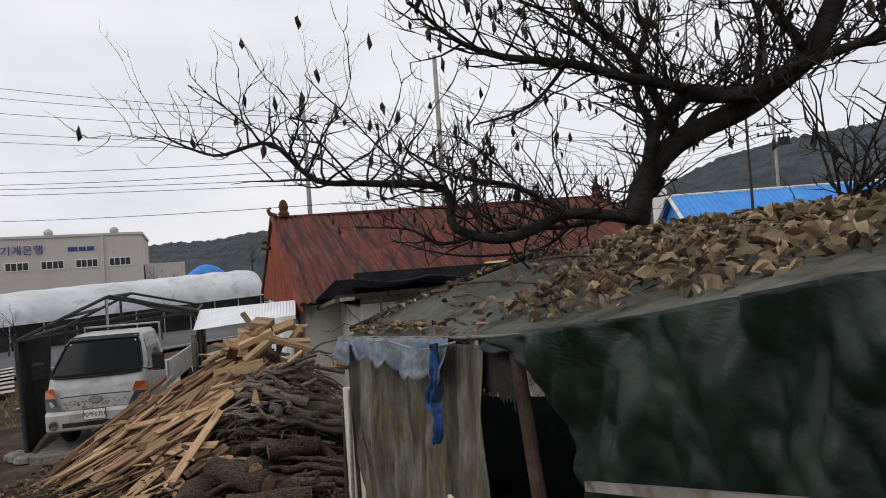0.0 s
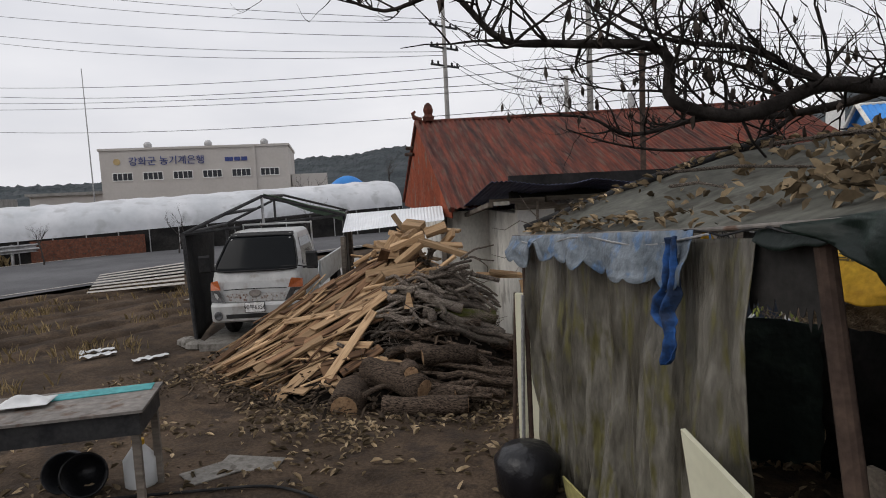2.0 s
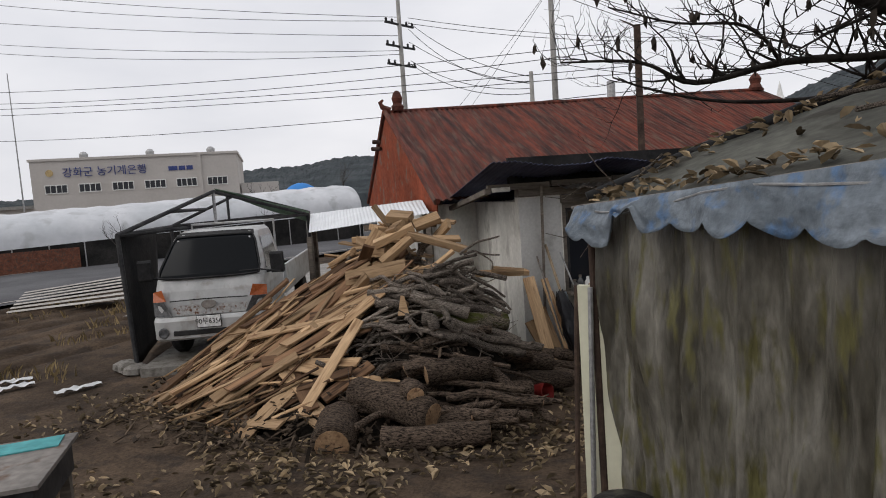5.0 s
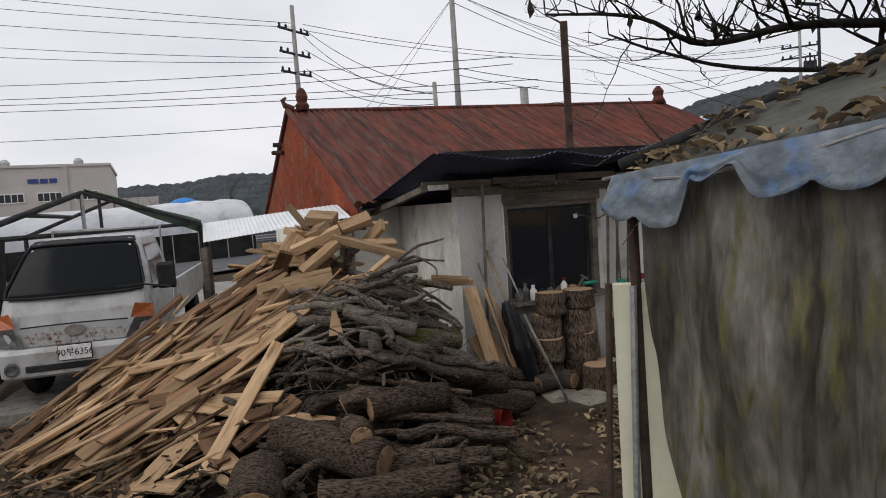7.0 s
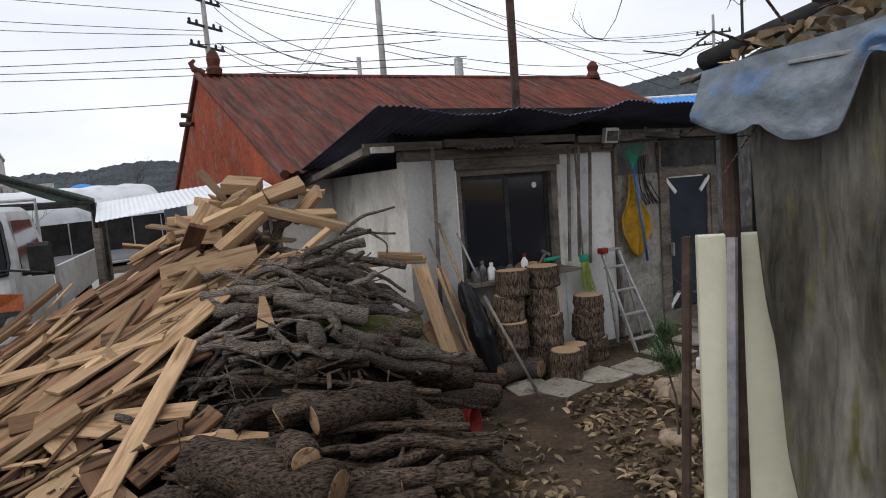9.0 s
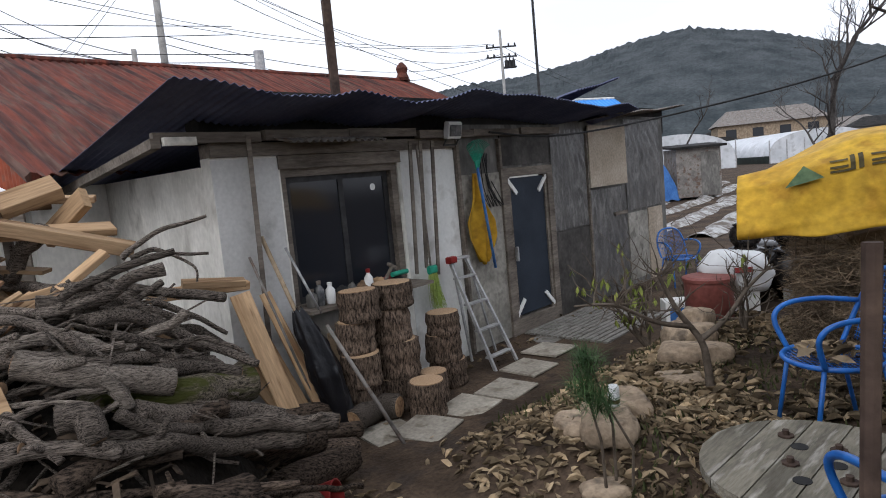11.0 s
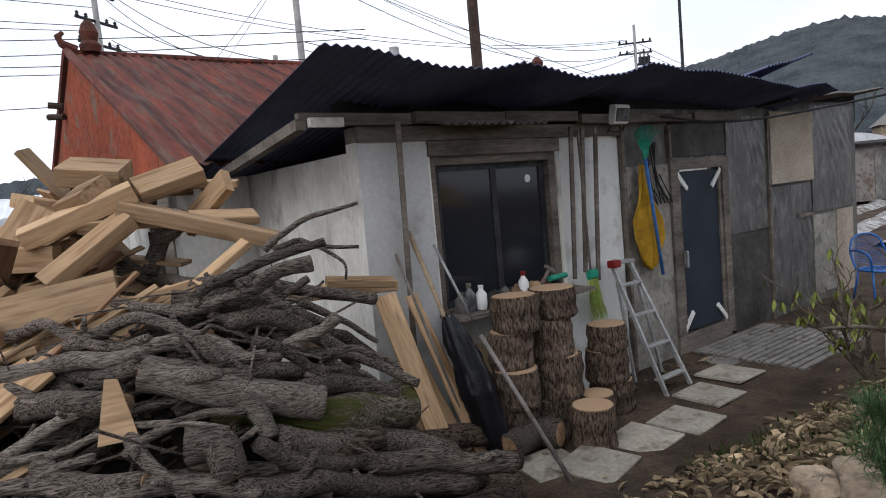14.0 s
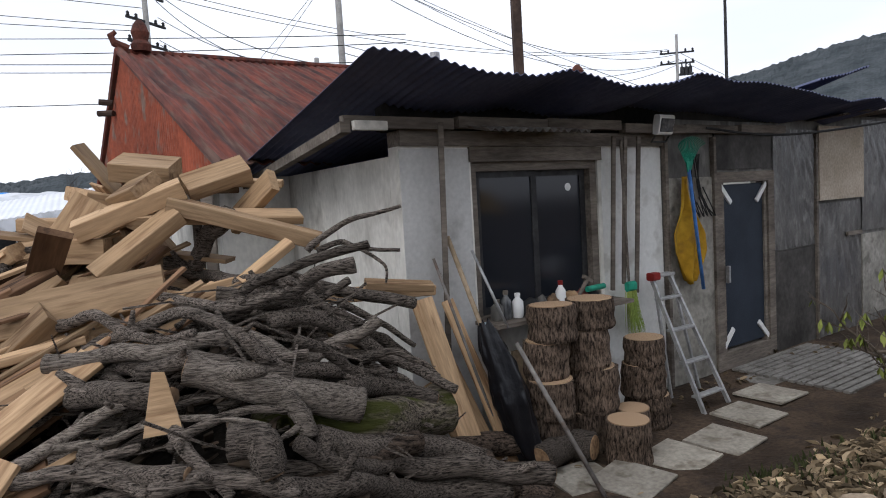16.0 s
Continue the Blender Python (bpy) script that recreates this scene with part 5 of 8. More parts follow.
# mulched field
for k in range(9):
    def bed(u, v, k=k):
        x, y = 7.6 + 20.0 * u + 0.75 * k + 0.35 * n3(u * 9, k * 3.1), 19.8 + 11.8 * u - 1.15 * k + 0.3 * n3(u * 11, k * 5.3, 2)
        return (x + (v - 0.5) * 0.35, y - (v - 0.5) * 0.65, gz(x, y) - 0.02 + (0.13 + 0.10 * n3(x * 1.3, y * 1.3, k)) * math.sin(math.pi * v) + 0.06 * n3(x * 3, y * 3, k))
    solid("mulched_bed", Mesh().grid(bed, 110, 6), MULCH, "garden bed under torn white plastic mulch", "garden bed", group="mulched beds", smooth=True)
# ---------------------------------------------------------------- truck under its shelter
trk = thing("light_truck", "white cab-over light truck, rust along the front panel", "truck", pose(-5.42, 8.74, 0.535, 0, 0, 17) @ Matrix.Diagonal((0.865, 1, 0.935, 1)))
LAMPGLASS = material("lamp_glass", (0.045, 0.048, 0.052), (0.15, 0.15, 0.15), 0.22, 12, 40, 0.1, spec=0.4)
ORANGE = material("orange_lens", (0.34, 0.085, 0.028), (0.44, 0.125, 0.042), 0.2, 8, 40, 0.05, spec=0.6)
RUSTEDGE = material("rust_spotted_paint", (0.37, 0.37, 0.36), (0.13, 0.055, 0.028), 0.5, 14, 24, 0.05, contrast=(0.52, 0.62))
PLATE = material("plate_white", (0.62, 0.63, 0.62), (0.70, 0.70, 0.69), 0.5, 3, 20, 0.0)
INK = material("black_ink", (0.015, 0.015, 0.015), (0.03, 0.03, 0.03), 0.6, 3, 20, 0.0)


def cab_ring(z, hw, front, back=1.55, r=0.16, n=6):
    pts = []
    for cx, cy, a0 in ((hw - r, front + r, -90), (hw - 0.05, back - 0.05, 0), (-hw + 0.05, back - 0.05, 90), (-hw + r, front + r, 180)):
        rr = r if cy < 1 else 0.05
        for k in range(n):
            a = radians(a0 + 90 * k / (n - 1))
            pts.append((cx + rr * math.cos(a), cy + rr * math.sin(a), z))
    return pts


def loft(rings):
    m = Mesh()
    n = len(rings[0])
    m.add([p for ring in rings for p in ring], [(i * n + k, i * n + (k + 1) % n, (i + 1) * n + (k + 1) % n, (i + 1) * n + k) for i in range(len(rings) - 1) for k in range(n)] + [tuple(range(n - 1, -1, -1)), tuple(range((len(rings) - 1) * n, len(rings) * n))])
    return m


part("cab", loft([cab_ring(0.55, 0.80, 0.03), cab_ring(0.80, 0.815, 0.02), cab_ring(0.99, 0.815, 0.05), cab_ring(1.13, 0.80, 0.10), cab_ring(1.18, 0.79, 0.14), cab_ring(1.40, 0.745, 0.31), cab_ring(1.66, 0.66, 0.51), cab_ring(1.73, 0.63, 0.60), cab_ring(1.78, 0.57, 0.76)]), TRUCKWHITE, trk, smooth=False)
part("front_panel", Mesh().grid(lambda u, v: (-0.56 + 1.12 * u, 0.015 - 0.02 * math.sin(math.pi * u), 0.662 + 0.17 * v * (0.75 + 0.3 * abs(n3(u * 9, 1)))), 30, 4), RUSTEDGE, trk, "white panel with rust along its lower edge", thick=0.012)
part("panel_seam", Mesh().tube([(-0.56 + 1.12 * k / 10, 0.004 - 0.022 * math.sin(math.pi * k / 10), 0.865 + 0.012 * math.sin(math.pi * k / 10)) for k in range(11)], 0.008, 5), INK, trk)
part("badge", Mesh().lathe([(0.10, 0), (0.10, 0.014), (0.08, 0.018)], 20, pose(0, -0.01, 0.80, 90, 0, 0) @ Matrix.Diagonal((1.1, 0.62, 1, 1))), STEELOLD, trk, "oval chrome badge")
bmp = part("bumper", loft([cab_ring(0.33, 0.80, -0.02, 0.5, 0.12), cab_ring(0.36, 0.825, -0.06, 0.5, 0.14), cab_ring(0.60, 0.83, -0.07, 0.5, 0.14), cab_ring(0.65, 0.82, -0.04, 0.5, 0.14)]), TRUCKWHITE, trk, "white bumper")
part("intake", Mesh().span(-0.52, 0.52, -0.078, -0.05, 0.40, 0.47, 0.01), INK, bmp)
plate = part("number_plate", Mesh().span(-0.168, 0.168, -0.092, -0.075, 0.50, 0.655, 0.004), PLATE, trk, "white number plate")
part("plate_rim", Mesh().span(-0.176, 0.176, -0.086, -0.074, 0.492, 0.663), INK, plate)
writing("plate_number", "90부6356", 0.098, INK, pose(0, -0.094, 0.577, 90, 0, 0), plate, 0.001)
for s in (-1, 1):
    lampob = part("headlight", Mesh().add([(s * 0.52, -0.035, 0.655), (s * 0.825, 0.07, 0.66), (s * 0.83, 0.09, 0.85), (s * 0.64, -0.03, 0.87), (s * 0.62, 0.10, 0.7), (s * 0.7, 0.14, 0.85)], [(0, 1, 2, 3), (0, 4, 1), (3, 2, 5), (0, 3, 5, 4), (1, 4, 5, 2)]), LAMPGLASS, trk, "clear headlight")
    part("indicator", Mesh().add([(s * 0.60, -0.036, 0.875), (s * 0.832, 0.085, 0.855), (s * 0.828, 0.115, 0.99), (s * 0.655, -0.01, 1.03), (s * 0.70, 0.12, 0.9)], [(0, 1, 2, 3), (0, 3, 4), (1, 4, 2), (0, 4, 1), (3, 2, 4)]), ORANGE, lampob, "orange lens")
    part("fog_lamp", Mesh().lathe([(0.075, 0), (0.075, 0.02), (0.055, 0.024), (0.02, 0.018)], 16, pose(s * 0.66, -0.055, 0.45, 90, 0, 0)), LAMPGLASS, bmp)
    mir = part("mirror", Mesh().box(pose(s * 0.98, 0.28, 1.28, 4, 0, s * -8), 0.19, 0.09, 0.30, 0.03), RUBBER, trk, "black door mirror")
    part("mirror_arm", Mesh().tube([(s * 0.80, 0.34, 1.15), (s * 0.93, 0.30, 1.17)], 0.02, 6), RUBBER, mir)
    part("side_window", Mesh().add([(s * 0.792, 0.36, 1.2), (s * 0.792, 1.35, 1.2), (s * 0.675, 1.35, 1.64), (s * 0.675, 0.62, 1.64)], [(0, 1, 2, 3)]), DARKGLASS, trk, thick=0.012)
    for y in (0.75, 3.9):
        w = part("wheel", Mesh().lathe([(0.20, -0.09), (0.30, -0.09), (0.33, -0.05), (0.33, 0.05), (0.30, 0.09), (0.20, 0.09)], 24, pose(s * 0.70, y, 0.33, 0, 90, 0)), RUBBER, trk)
        part("rim", Mesh().lathe([(0.20, -0.06), (0.20, 0.07), (0.10, 0.05), (0.04, 0.08)], 18, pose(s * 0.71, y, 0.33, 0, 90 * s, 0)), STEEL, w)
def screen_at(u, v):
    hw = (0.762 - 0.155 * v) * (1 - 0.04 * (abs(2 * v - 1) ** 8))
    x = (2 * u - 1) * hw
    return (x, 0.080 + 0.455 * v + 0.042 * abs(2 * u - 1) ** 3, 1.160 + 0.55 * v - 0.018 * abs(2 * u - 1) ** 6 * (2 * v - 1))


part("windscreen", Mesh().grid(screen_at, 24, 10), SCREENGLASS, trk, "dark windscreen", smooth=True, thick=0.016)
rim = [screen_at(k / 12, 0) for k in range(13)] + [screen_at(1, k / 6) for k in range(1, 7)] + [screen_at(1 - k / 12, 1) for k in range(1, 13)] + [screen_at(0, 1 - k / 6) for k in range(1, 7)]
part("screen_seal", Mesh().tube([(x, y - 0.008, z) for x, y, z in rim], 0.016, 6), RUBBER, trk, "black rubber seal")
for x0, x1 in ((-0.1, -0.5), (0.55, 0.05)):
    part("wiper", Mesh().tube([(x0 + 0.5, 0.11, 1.16), (x0 + 0.2, 0.125, 1.21), (x1 + 0.1, 0.13, 1.20)], 0.011, 6), RUBBER, trk)
part("visor", Mesh().grid(lambda u, v: ((2 * u - 1) * (0.60 - 0.03 * v), 0.545 + 0.10 * v + 0.05 * abs(2 * u - 1) ** 3, 1.715 + 0.045 * v - 0.01 * abs(2 * u - 1) ** 4 + 0.006 * n3(u * 14, v * 3)), 24, 3), INK, trk, "black peeling strip over the windscreen", thick=0.012)
bed = part("cargo_bed", Mesh().span(-0.82, 0.82, 1.62, 4.9, 0.62, 0.72).span(-0.85, -0.80, 1.62, 4.9, 0.72, 1.1).span(0.80, 0.85, 1.62, 4.9, 0.72, 1.1), TRUCKWHITE, trk)
part("guard_frame", Mesh().tube([(-0.7, 1.62, 0.7), (-0.7, 1.62, 1.85), (0.7, 1.62, 1.85), (0.7, 1.62, 0.7)], 0.025, 6), TRUCKWHITE, bed)
part("chassis", Mesh().span(-0.4, 0.4, 0.3, 4.8, 0.35, 0.56), INK, trk)

tent = thing("carport_tent", "open carport of steel pipes with black and green sheeting", "carport", pose(0, 0, 0))
FL, AP, FR = Vector((-6.69, 8.78, 2.22)), Vector((-6.46, 10.75, 2.76)), Vector((-6.12, 13.55, 2.25))
DEEP = Vector((-1.25, 2.9, 0))
for a, b, mat in ((FL, AP, DARKSTEEL), (AP, FR, DARKSTEEL), (FL, FR, DARKSTEEL), (FL + DEEP, AP + DEEP, DARKSTEEL), (AP + DEEP, FR + DEEP, DARKSTEEL), (AP, AP + DEEP, DARKSTEEL), (FL, FL + DEEP, DARKSTEEL), (FR, FR + DEEP, DARKSTEEL), (FL + DEEP, FR + DEEP, DARKSTEEL), ((FL + AP) / 2, (FL + AP) / 2 + DEEP, DARKSTEEL)):
    part("pipe", Mesh().tube([a, b], 0.03, 8), mat, tent)
for p in (FL, FR, FL + DEEP, FR + DEEP):
    part("post", Mesh().tube([(p.x + (0.19 if p == FL else 0), p.y - (0.12 if p == FL else 0), gz(p.x, p.y) - 0.05), p], 0.03, 8), DARKSTEEL, tent)
part("stay", Mesh().tube([AP, (AP.x, AP.y, 2.23)], 0.025, 8), STEEL, tent)
part("stay", Mesh().tube([AP + DEEP * 0.5, AP + DEEP * 0.5 - Vector((0, 0, 0.5))], 0.025, 8), DARKSTEEL, tent)
foot = Vector((-6.50, 8.65, gz(-6.50, 8.65)))


def side_sheet(u, v):
    top, bot = FL + Vector((-0.74, 1.80, 0)) * u, foot + Vector((-0.95, 1.75, 0)) * u + Vector((0, 0, 0.05))
    p = top.lerp(bot, v)
    return (p.x + 0.02 * n3(u * 3, v * 4), p.y, p.z)


part("side_sheet", Mesh().grid(side_sheet, 14, 14), NEARBLACK, tent, "black side sheet", smooth=True, thick=0.006)
part("roof_sheet", Mesh().grid(lambda u, v: FL.lerp(AP, u) + DEEP * 0.22 * v + Vector((0, 0, 0.03)), 12, 4), NEARBLACK, tent, "black strip of roof sheet", smooth=True, thick=0.006)
GREENROOF = material("faded_green_sheet", (0.10, 0.15, 0.105), (0.16, 0.22, 0.16), 0.7, 2, 14, 0.1)
part("roof_sheet", Mesh().grid(lambda u, v: AP.lerp(FR, u) + DEEP * 0.08 * v + Vector((0.03, 0, 0.05 - 0.17 * v * (0.4 + u) + 0.01 * math.sin(u * 9))), 20, 4), GREENROOF, tent, "faded green strip of roof sheet", smooth=True, thick=0.006)
part("end_sheet", Mesh().grid(lambda u, v: FR + DEEP * 0.3 * u - Vector((0.05 * math.sin(u * 12), 0, (FR.z - 0.5) * v)), 16, 6), GREYWALL, tent, "hanging scraps of plastic", smooth=True, thick=0.005)
for k in range(3):
    solid("footing_stone", Mesh().lathe([(0.10, 0), (0.16, 0.03), (0.15, 0.10), (0.08, 0.13)], 8, pose(foot.x + 0.06 - 0.16 * k, foot.y - 0.1 + 0.1 * k, gz(foot.x, foot.y - 0.1) - 0.01, 0, 0, 40 * k)), CONCRETE2, "rough stone at the foot of the carport post", "stone", group="footing stones")
solid("concrete_pad", Mesh().box(pose(-6.05, 10.85, 0.44, 0, 0, 18), 1.9, 4.6, 0.19), CONCRETE2, "concrete pad under the truck", "pad", kind="structure")


# ---------------------------------------------------------------- wood pile
def pile(x, y):
    """Height of the heap above the ground."""
    dx, dy = x + 3.15, y - 9.45
    r1 = math.hypot(dx / (2.75 if dx < 0 else 1.5), dy / (2.75 if dy < 0 else 2.0))
    a = 1.95 * max(0, 1 - r1 ** 0.97)
    ex, ey = x + 2.35, y - 8.75
    r2 = math.hypot(ex / (1.6 if ex < 0 else 0.95), ey / (1.42 if ey < 0 else 1.3))
    b = 1.52 * max(0, 1 - r2 ** 2.3)
    return max(a, b)


def top_of(x, y):
    return gz(x, y) + pile(x, y)


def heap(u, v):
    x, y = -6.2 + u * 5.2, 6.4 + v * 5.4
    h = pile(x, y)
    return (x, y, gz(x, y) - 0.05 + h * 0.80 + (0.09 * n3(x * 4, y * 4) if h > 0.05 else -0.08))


# Filler mound: shade between the stacked pieces is put into its near-black colour.
solid("wood_heap", Mesh().grid(heap, 80, 80), HEAPSHADE, "near-black bark mound under the firewood, gap shade in its colour", "wood heap", kind="stuff")
r4 = random.Random(17)


def plank_mesh(l, w, t):
    """A sawn offcut with chamfered edges and a skewed end."""
    k = r4.uniform(-0.4, 0.4) * w
    m = Mesh().box(Matrix(), l, w, t, min(w, t) * 0.12)
    m.v = [(x + (k * y / w if x > 0 else -k * 0.5 * y / w), y * (1 if x > 0 else r4.choice((1, 0.96))), z) for x, y, z in m.v]
    return m


PLANKS = []
for k in range(14):
    PLANKS.append(mesh_object("plank_form", plank_mesh(r4.uniform(0.35, 1.3) if k > 3 else r4.uniform(1.4, 1.9), r4.uniform(0.06, 0.17), r4.uniform(0.014, 0.042)), PINEDARK if k % 3 == 0 else PINE))
BLOCKS = [mesh_object("block_form", plank_mesh(r4.uniform(0.25, 0.75), r4.uniform(0.10, 0.24), r4.uniform(0.045, 0.10)), PINE) for k in range(8)]
SLATS = [mesh_object("slat_form", plank_mesh(r4.uniform(0.5, 1.45), r4.uniform(0.022, 0.055), r4.uniform(0.010, 0.022)), PINEDARK if k % 2 else PINE) for k in range(8)]


TOPBOARD = mesh_object("board_form", plank_mesh(0.95, 0.10, 0.05), PINE)
BLOCKS.append(TOPBOARD)


def lay(form, name, x, y, z, a, pitch, roll, label, group):
    ob = new(name, form.data)
    ob.matrix_world = Matrix.Translation((x, y, z)) @ Euler((0, 0, a)).to_matrix().to_4x4() @ Euler((roll, pitch, 0)).to_matrix().to_4x4()
    return tagged(ob, label, "plank", group)


def slope_lay(form, name, x, y, a, extra, label, group, loose=0.12):
    """Lays a piece on the heap along the direction a, following its slope."""
    c, s = math.cos(a), math.sin(a)
    e = 0.3
    dz = (top_of(x + c * e, y + s * e) - top_of(x - c * e, y - s * e)) / (2 * e)
    dr = (top_of(x - s * e, y + c * e) - top_of(x + s * e, y - c * e)) / (2 * e)
    return lay(form, name, x, y, top_of(x, y) - 0.04 + extra, a, -math.atan(dz) + r4.uniform(-loose, loose), math.atan(dr) * 0.7 + r4.uniform(-0.25, 0.25), label, group)


TOP, FOOT = Vector((-3.2, 9.2)), Vector((-5.35, 7.55))
flow = (FOOT - TOP).normalized()
cross = Vector((-flow.y, flow.x))  # towards the camera side is minus
for k in range(250):
    t = r4.uniform(0.06, 1.03)
    w = (r4.uniform(-0.55, 0.75) + r4.uniform(-0.55, 0.75)) * (0.5 + 0.75 * t)
    p = TOP + (FOOT - TOP) * t + cross * (w + 0.12)
    if pile(p.x, p.y) < 0.03:
        continue
    a = math.atan2(flow.y, flow.x) + r4.gauss(0, 0.30) + (-0.15 if w > 0.5 else 0)
    form = r4.choice(PLANKS) if r4.random() < 0.48 else r4.choice(SLATS)
    slope_lay(form, "plank", p.x, p.y, a, r4.uniform(-0.03, 0.17), "pale sawn plank slid down the side of the wood pile", "planks on the wood pile")
for k in range(30):
    t = r4.uniform(0.35, 1.12)
    p = TOP + (FOOT - TOP) * t + cross * r4.uniform(0.75, 1.9) * 1.0
    if pile(p.x, p.y) < 0.02:
        continue
    slope_lay(r4.choice(PLANKS[4:] + SLATS), "offcut", p.x, p.y, r4.uniform(0, 6.28), r4.uniform(0.0, 0.06), "short pale offcut at the foot of the wood pile", "offcuts round the wood pile", 0.3)
for k in range(44):
    p = Vector((-3.0, 9.3)) + Vector((r4.gauss(0, 0.36), r4.gauss(0, 0.30)))
    a = r4.uniform(0, 3.14)
    form = r4.choice(BLOCKS) if r4.random() < 0.62 else r4.choice(PLANKS[4:])
    slope_lay(form, "offcut", p.x, p.y, a, r4.uniform(-0.12, 0.20), "thick pale offcut heaped on top of the wood pile", "offcuts on the wood pile", 0.35)
for x, y, z, a, pitch, roll, form in ((-2.75, 9.35, 2.12, 0.28, 0.02, 0.1, BLOCKS[1]), (-2.65, 9.05, 1.95, 0.15, 0.06, 0.5, TOPBOARD), (-1.75, 9.55, 1.42, 0.35, 0.05, 0.2, BLOCKS[0]), (-3.35, 8.9, 1.75, 2.2, 0.6, 0.4, PLANKS[6])):
    lay(form, "plank", x, y, z, a, pitch, roll, "pale sawn plank lying across the top of the wood pile", "planks on the wood pile")


def board(a, b, w, t, roll, label="thick pale sawn board lying on top of the wood pile"):
    a, b = Vector(a), Vector(b)
    m = Matrix.Translation((a + b) / 2) @ (b - a).to_track_quat("X", "Z").to_matrix().to_4x4() @ pose(0, 0, 0, roll, 0, 0)
    return solid("sawn_board", Mesh().box(Matrix(), (b - a).length, w, t, 0.004), PINE, label, "board", m, "boards on the wood pile")


board((-3.22, 8.95, 1.91), (-2.74, 9.05, 2.10), 0.13, 0.09, 15)
board((-2.80, 9.00, 2.02), (-2.08, 8.98, 1.79), 0.10, 0.08, 10)
board((-3.50, 8.62, 1.54), (-2.78, 8.72, 1.65), 0.20, 0.05, 55)
board((-3.50, 9.05, 1.58), (-3.20, 9.20, 2.06), 0.22, 0.04, 60)
board((-3.12, 9.30, 2.24), (-2.82, 9.28, 2.20), 0.22, 0.10, 20)
WEDGE = [(-0.062, 0, 0.02), (0.062, 0, 0.02), (0.018, 0, 0.225), (-0.02, 0, 0.23)]
solid("wedge_offcut", Mesh().add([(x, y, z) for y in (-0.022, 0.022) for x, _, z in WEDGE], [(0, 1, 2, 3), (7, 6, 5, 4), (0, 4, 5, 1), (1, 5, 6, 2), (2, 6, 7, 3), (3, 7, 4, 0)]), PINE, "pale wedge-shaped offcut standing in the wood pile", "board", pose(-2.61, 7.90, 1.21, -12, 0, 14), "boards on the wood pile")
board((-2.45, 8.75, 1.63), (-2.22, 8.85, 1.80), 0.07, 0.04, 20)
board((-3.30, 9.0, 1.82), (-3.10, 9.0, 1.81), 0.12, 0.12, 0)
board((-3.10, 8.82, 1.70), (-2.76, 8.98, 1.97), 0.12, 0.08, 25)
board((-3.48, 8.55, 1.34), (-3.22, 8.62, 1.57), 0.14, 0.09, 30)
board((-1.85, 9.38, 1.50), (-1.45, 9.42, 1.45), 0.11, 0.045, 10)
board((-2.90, 9.42, 2.16), (-2.28, 9.40, 2.11), 0.13, 0.04, 8)
board((-2.75, 9.15, 2.10), (-2.45, 9.25, 2.20), 0.16, 0.08, 35)
board((-2.55, 9.30, 1.90), (-2.30, 9.10, 2.12), 0.14, 0.05, 70)
board((-3.05, 9.12, 2.08), (-2.90, 9.02, 2.12), 0.20, 0.07, 30)
board((-3.60, 8.75, 1.45), (-3.30, 8.9, 1.72), 0.15, 0.06, 40)
board((-3.75, 8.35, 1.20), (-3.35, 8.45, 1.36), 0.13, 0.07, 20)
for f in PLANKS + BLOCKS + SLATS:
    bpy.data.objects.remove(f)


def crooked(pts, r0, r1, name, label, group, cat="branch", n=12, knots=True, skin=None, wander=0.0):
    """A stem with a knobbly, fissured skin; sawn faces at its thick ends."""
    c = curve_through(pts, 6)
    if wander:
        c = [p + Vector((n3(p.x * 5, p.y * 5, p.z * 5 + 3), n3(p.y * 5, p.z * 5, p.x * 5 + 7), n3(p.z * 5 + 1, p.x * 5, p.y * 5))) * wander for p in c]
    ph = r4.uniform(0, 50)
    radii = [(r0 + (r1 - r0) * i / (len(c) - 1)) * (1 + 0.12 * n3(i * 0.45, ph) + 0.05 * n3(i * 1.7, ph, 4)) for i in range(len(c))]
    m = Mesh().tube(c, radii, n)
    skinned = []
    for q, p in enumerate(m.v):
        i, k = divmod(q, n)
        mid, p = c[min(i, len(c) - 1)], Vector(p)
        a = 2 * math.pi * k / n
        f = 1 + 0.09 * n3(math.cos(a) * 2.2 + ph, math.sin(a) * 2.2, i * 0.3) + 0.09 * n3(math.cos(a) * 5, math.sin(a) * 5 + ph, i * 0.5)
        skinned.append(tuple(mid + (p - mid) * f))
    m.v = skinned
    t = thing(name, label, cat, None, group)
    part("bark", m, skin or BARK, t, smooth=True)
    for i, j in ((0, 1), (-1, -2)):
        d = (c[i] - c[j]).normalized()
        rr = radii[i]
        if rr > 0.032 and (cat == "log" or i == -1):
            part("cut_end", Mesh().lathe([(rr * 0.84, -0.004), (rr * 0.80, 0.005), (rr * 0.35, 0.007), (rr * 0.08, 0.006)], 14, Matrix.Translation(c[i]) @ d.to_track_quat("Z", "Y").to_matrix().to_4x4()), LOGCUT if cat == "log" else CUT, t)
    if knots and r0 > 0.024:
        for s in range(r4.choice((0, 1, 1, 2))):
            i = r4.randrange(2, len(c) - 2)
            d = ((c[i + 1] - c[i]).normalized() * r4.choice((-0.8, 0.8)) + Vector((r4.uniform(-0.6, 0.6), r4.uniform(-0.7, 0.3), r4.uniform(0.2, 0.9)))).normalized()
            part("stub", Mesh().tube([c[i], c[i] + d * radii[i] * 1.6, c[i] + d * radii[i] * r4.uniform(2.2, 4)], [radii[i] * 0.65, radii[i] * 0.45, radii[i] * 0.3], 8), skin or BARK, t, smooth=True)
    return t


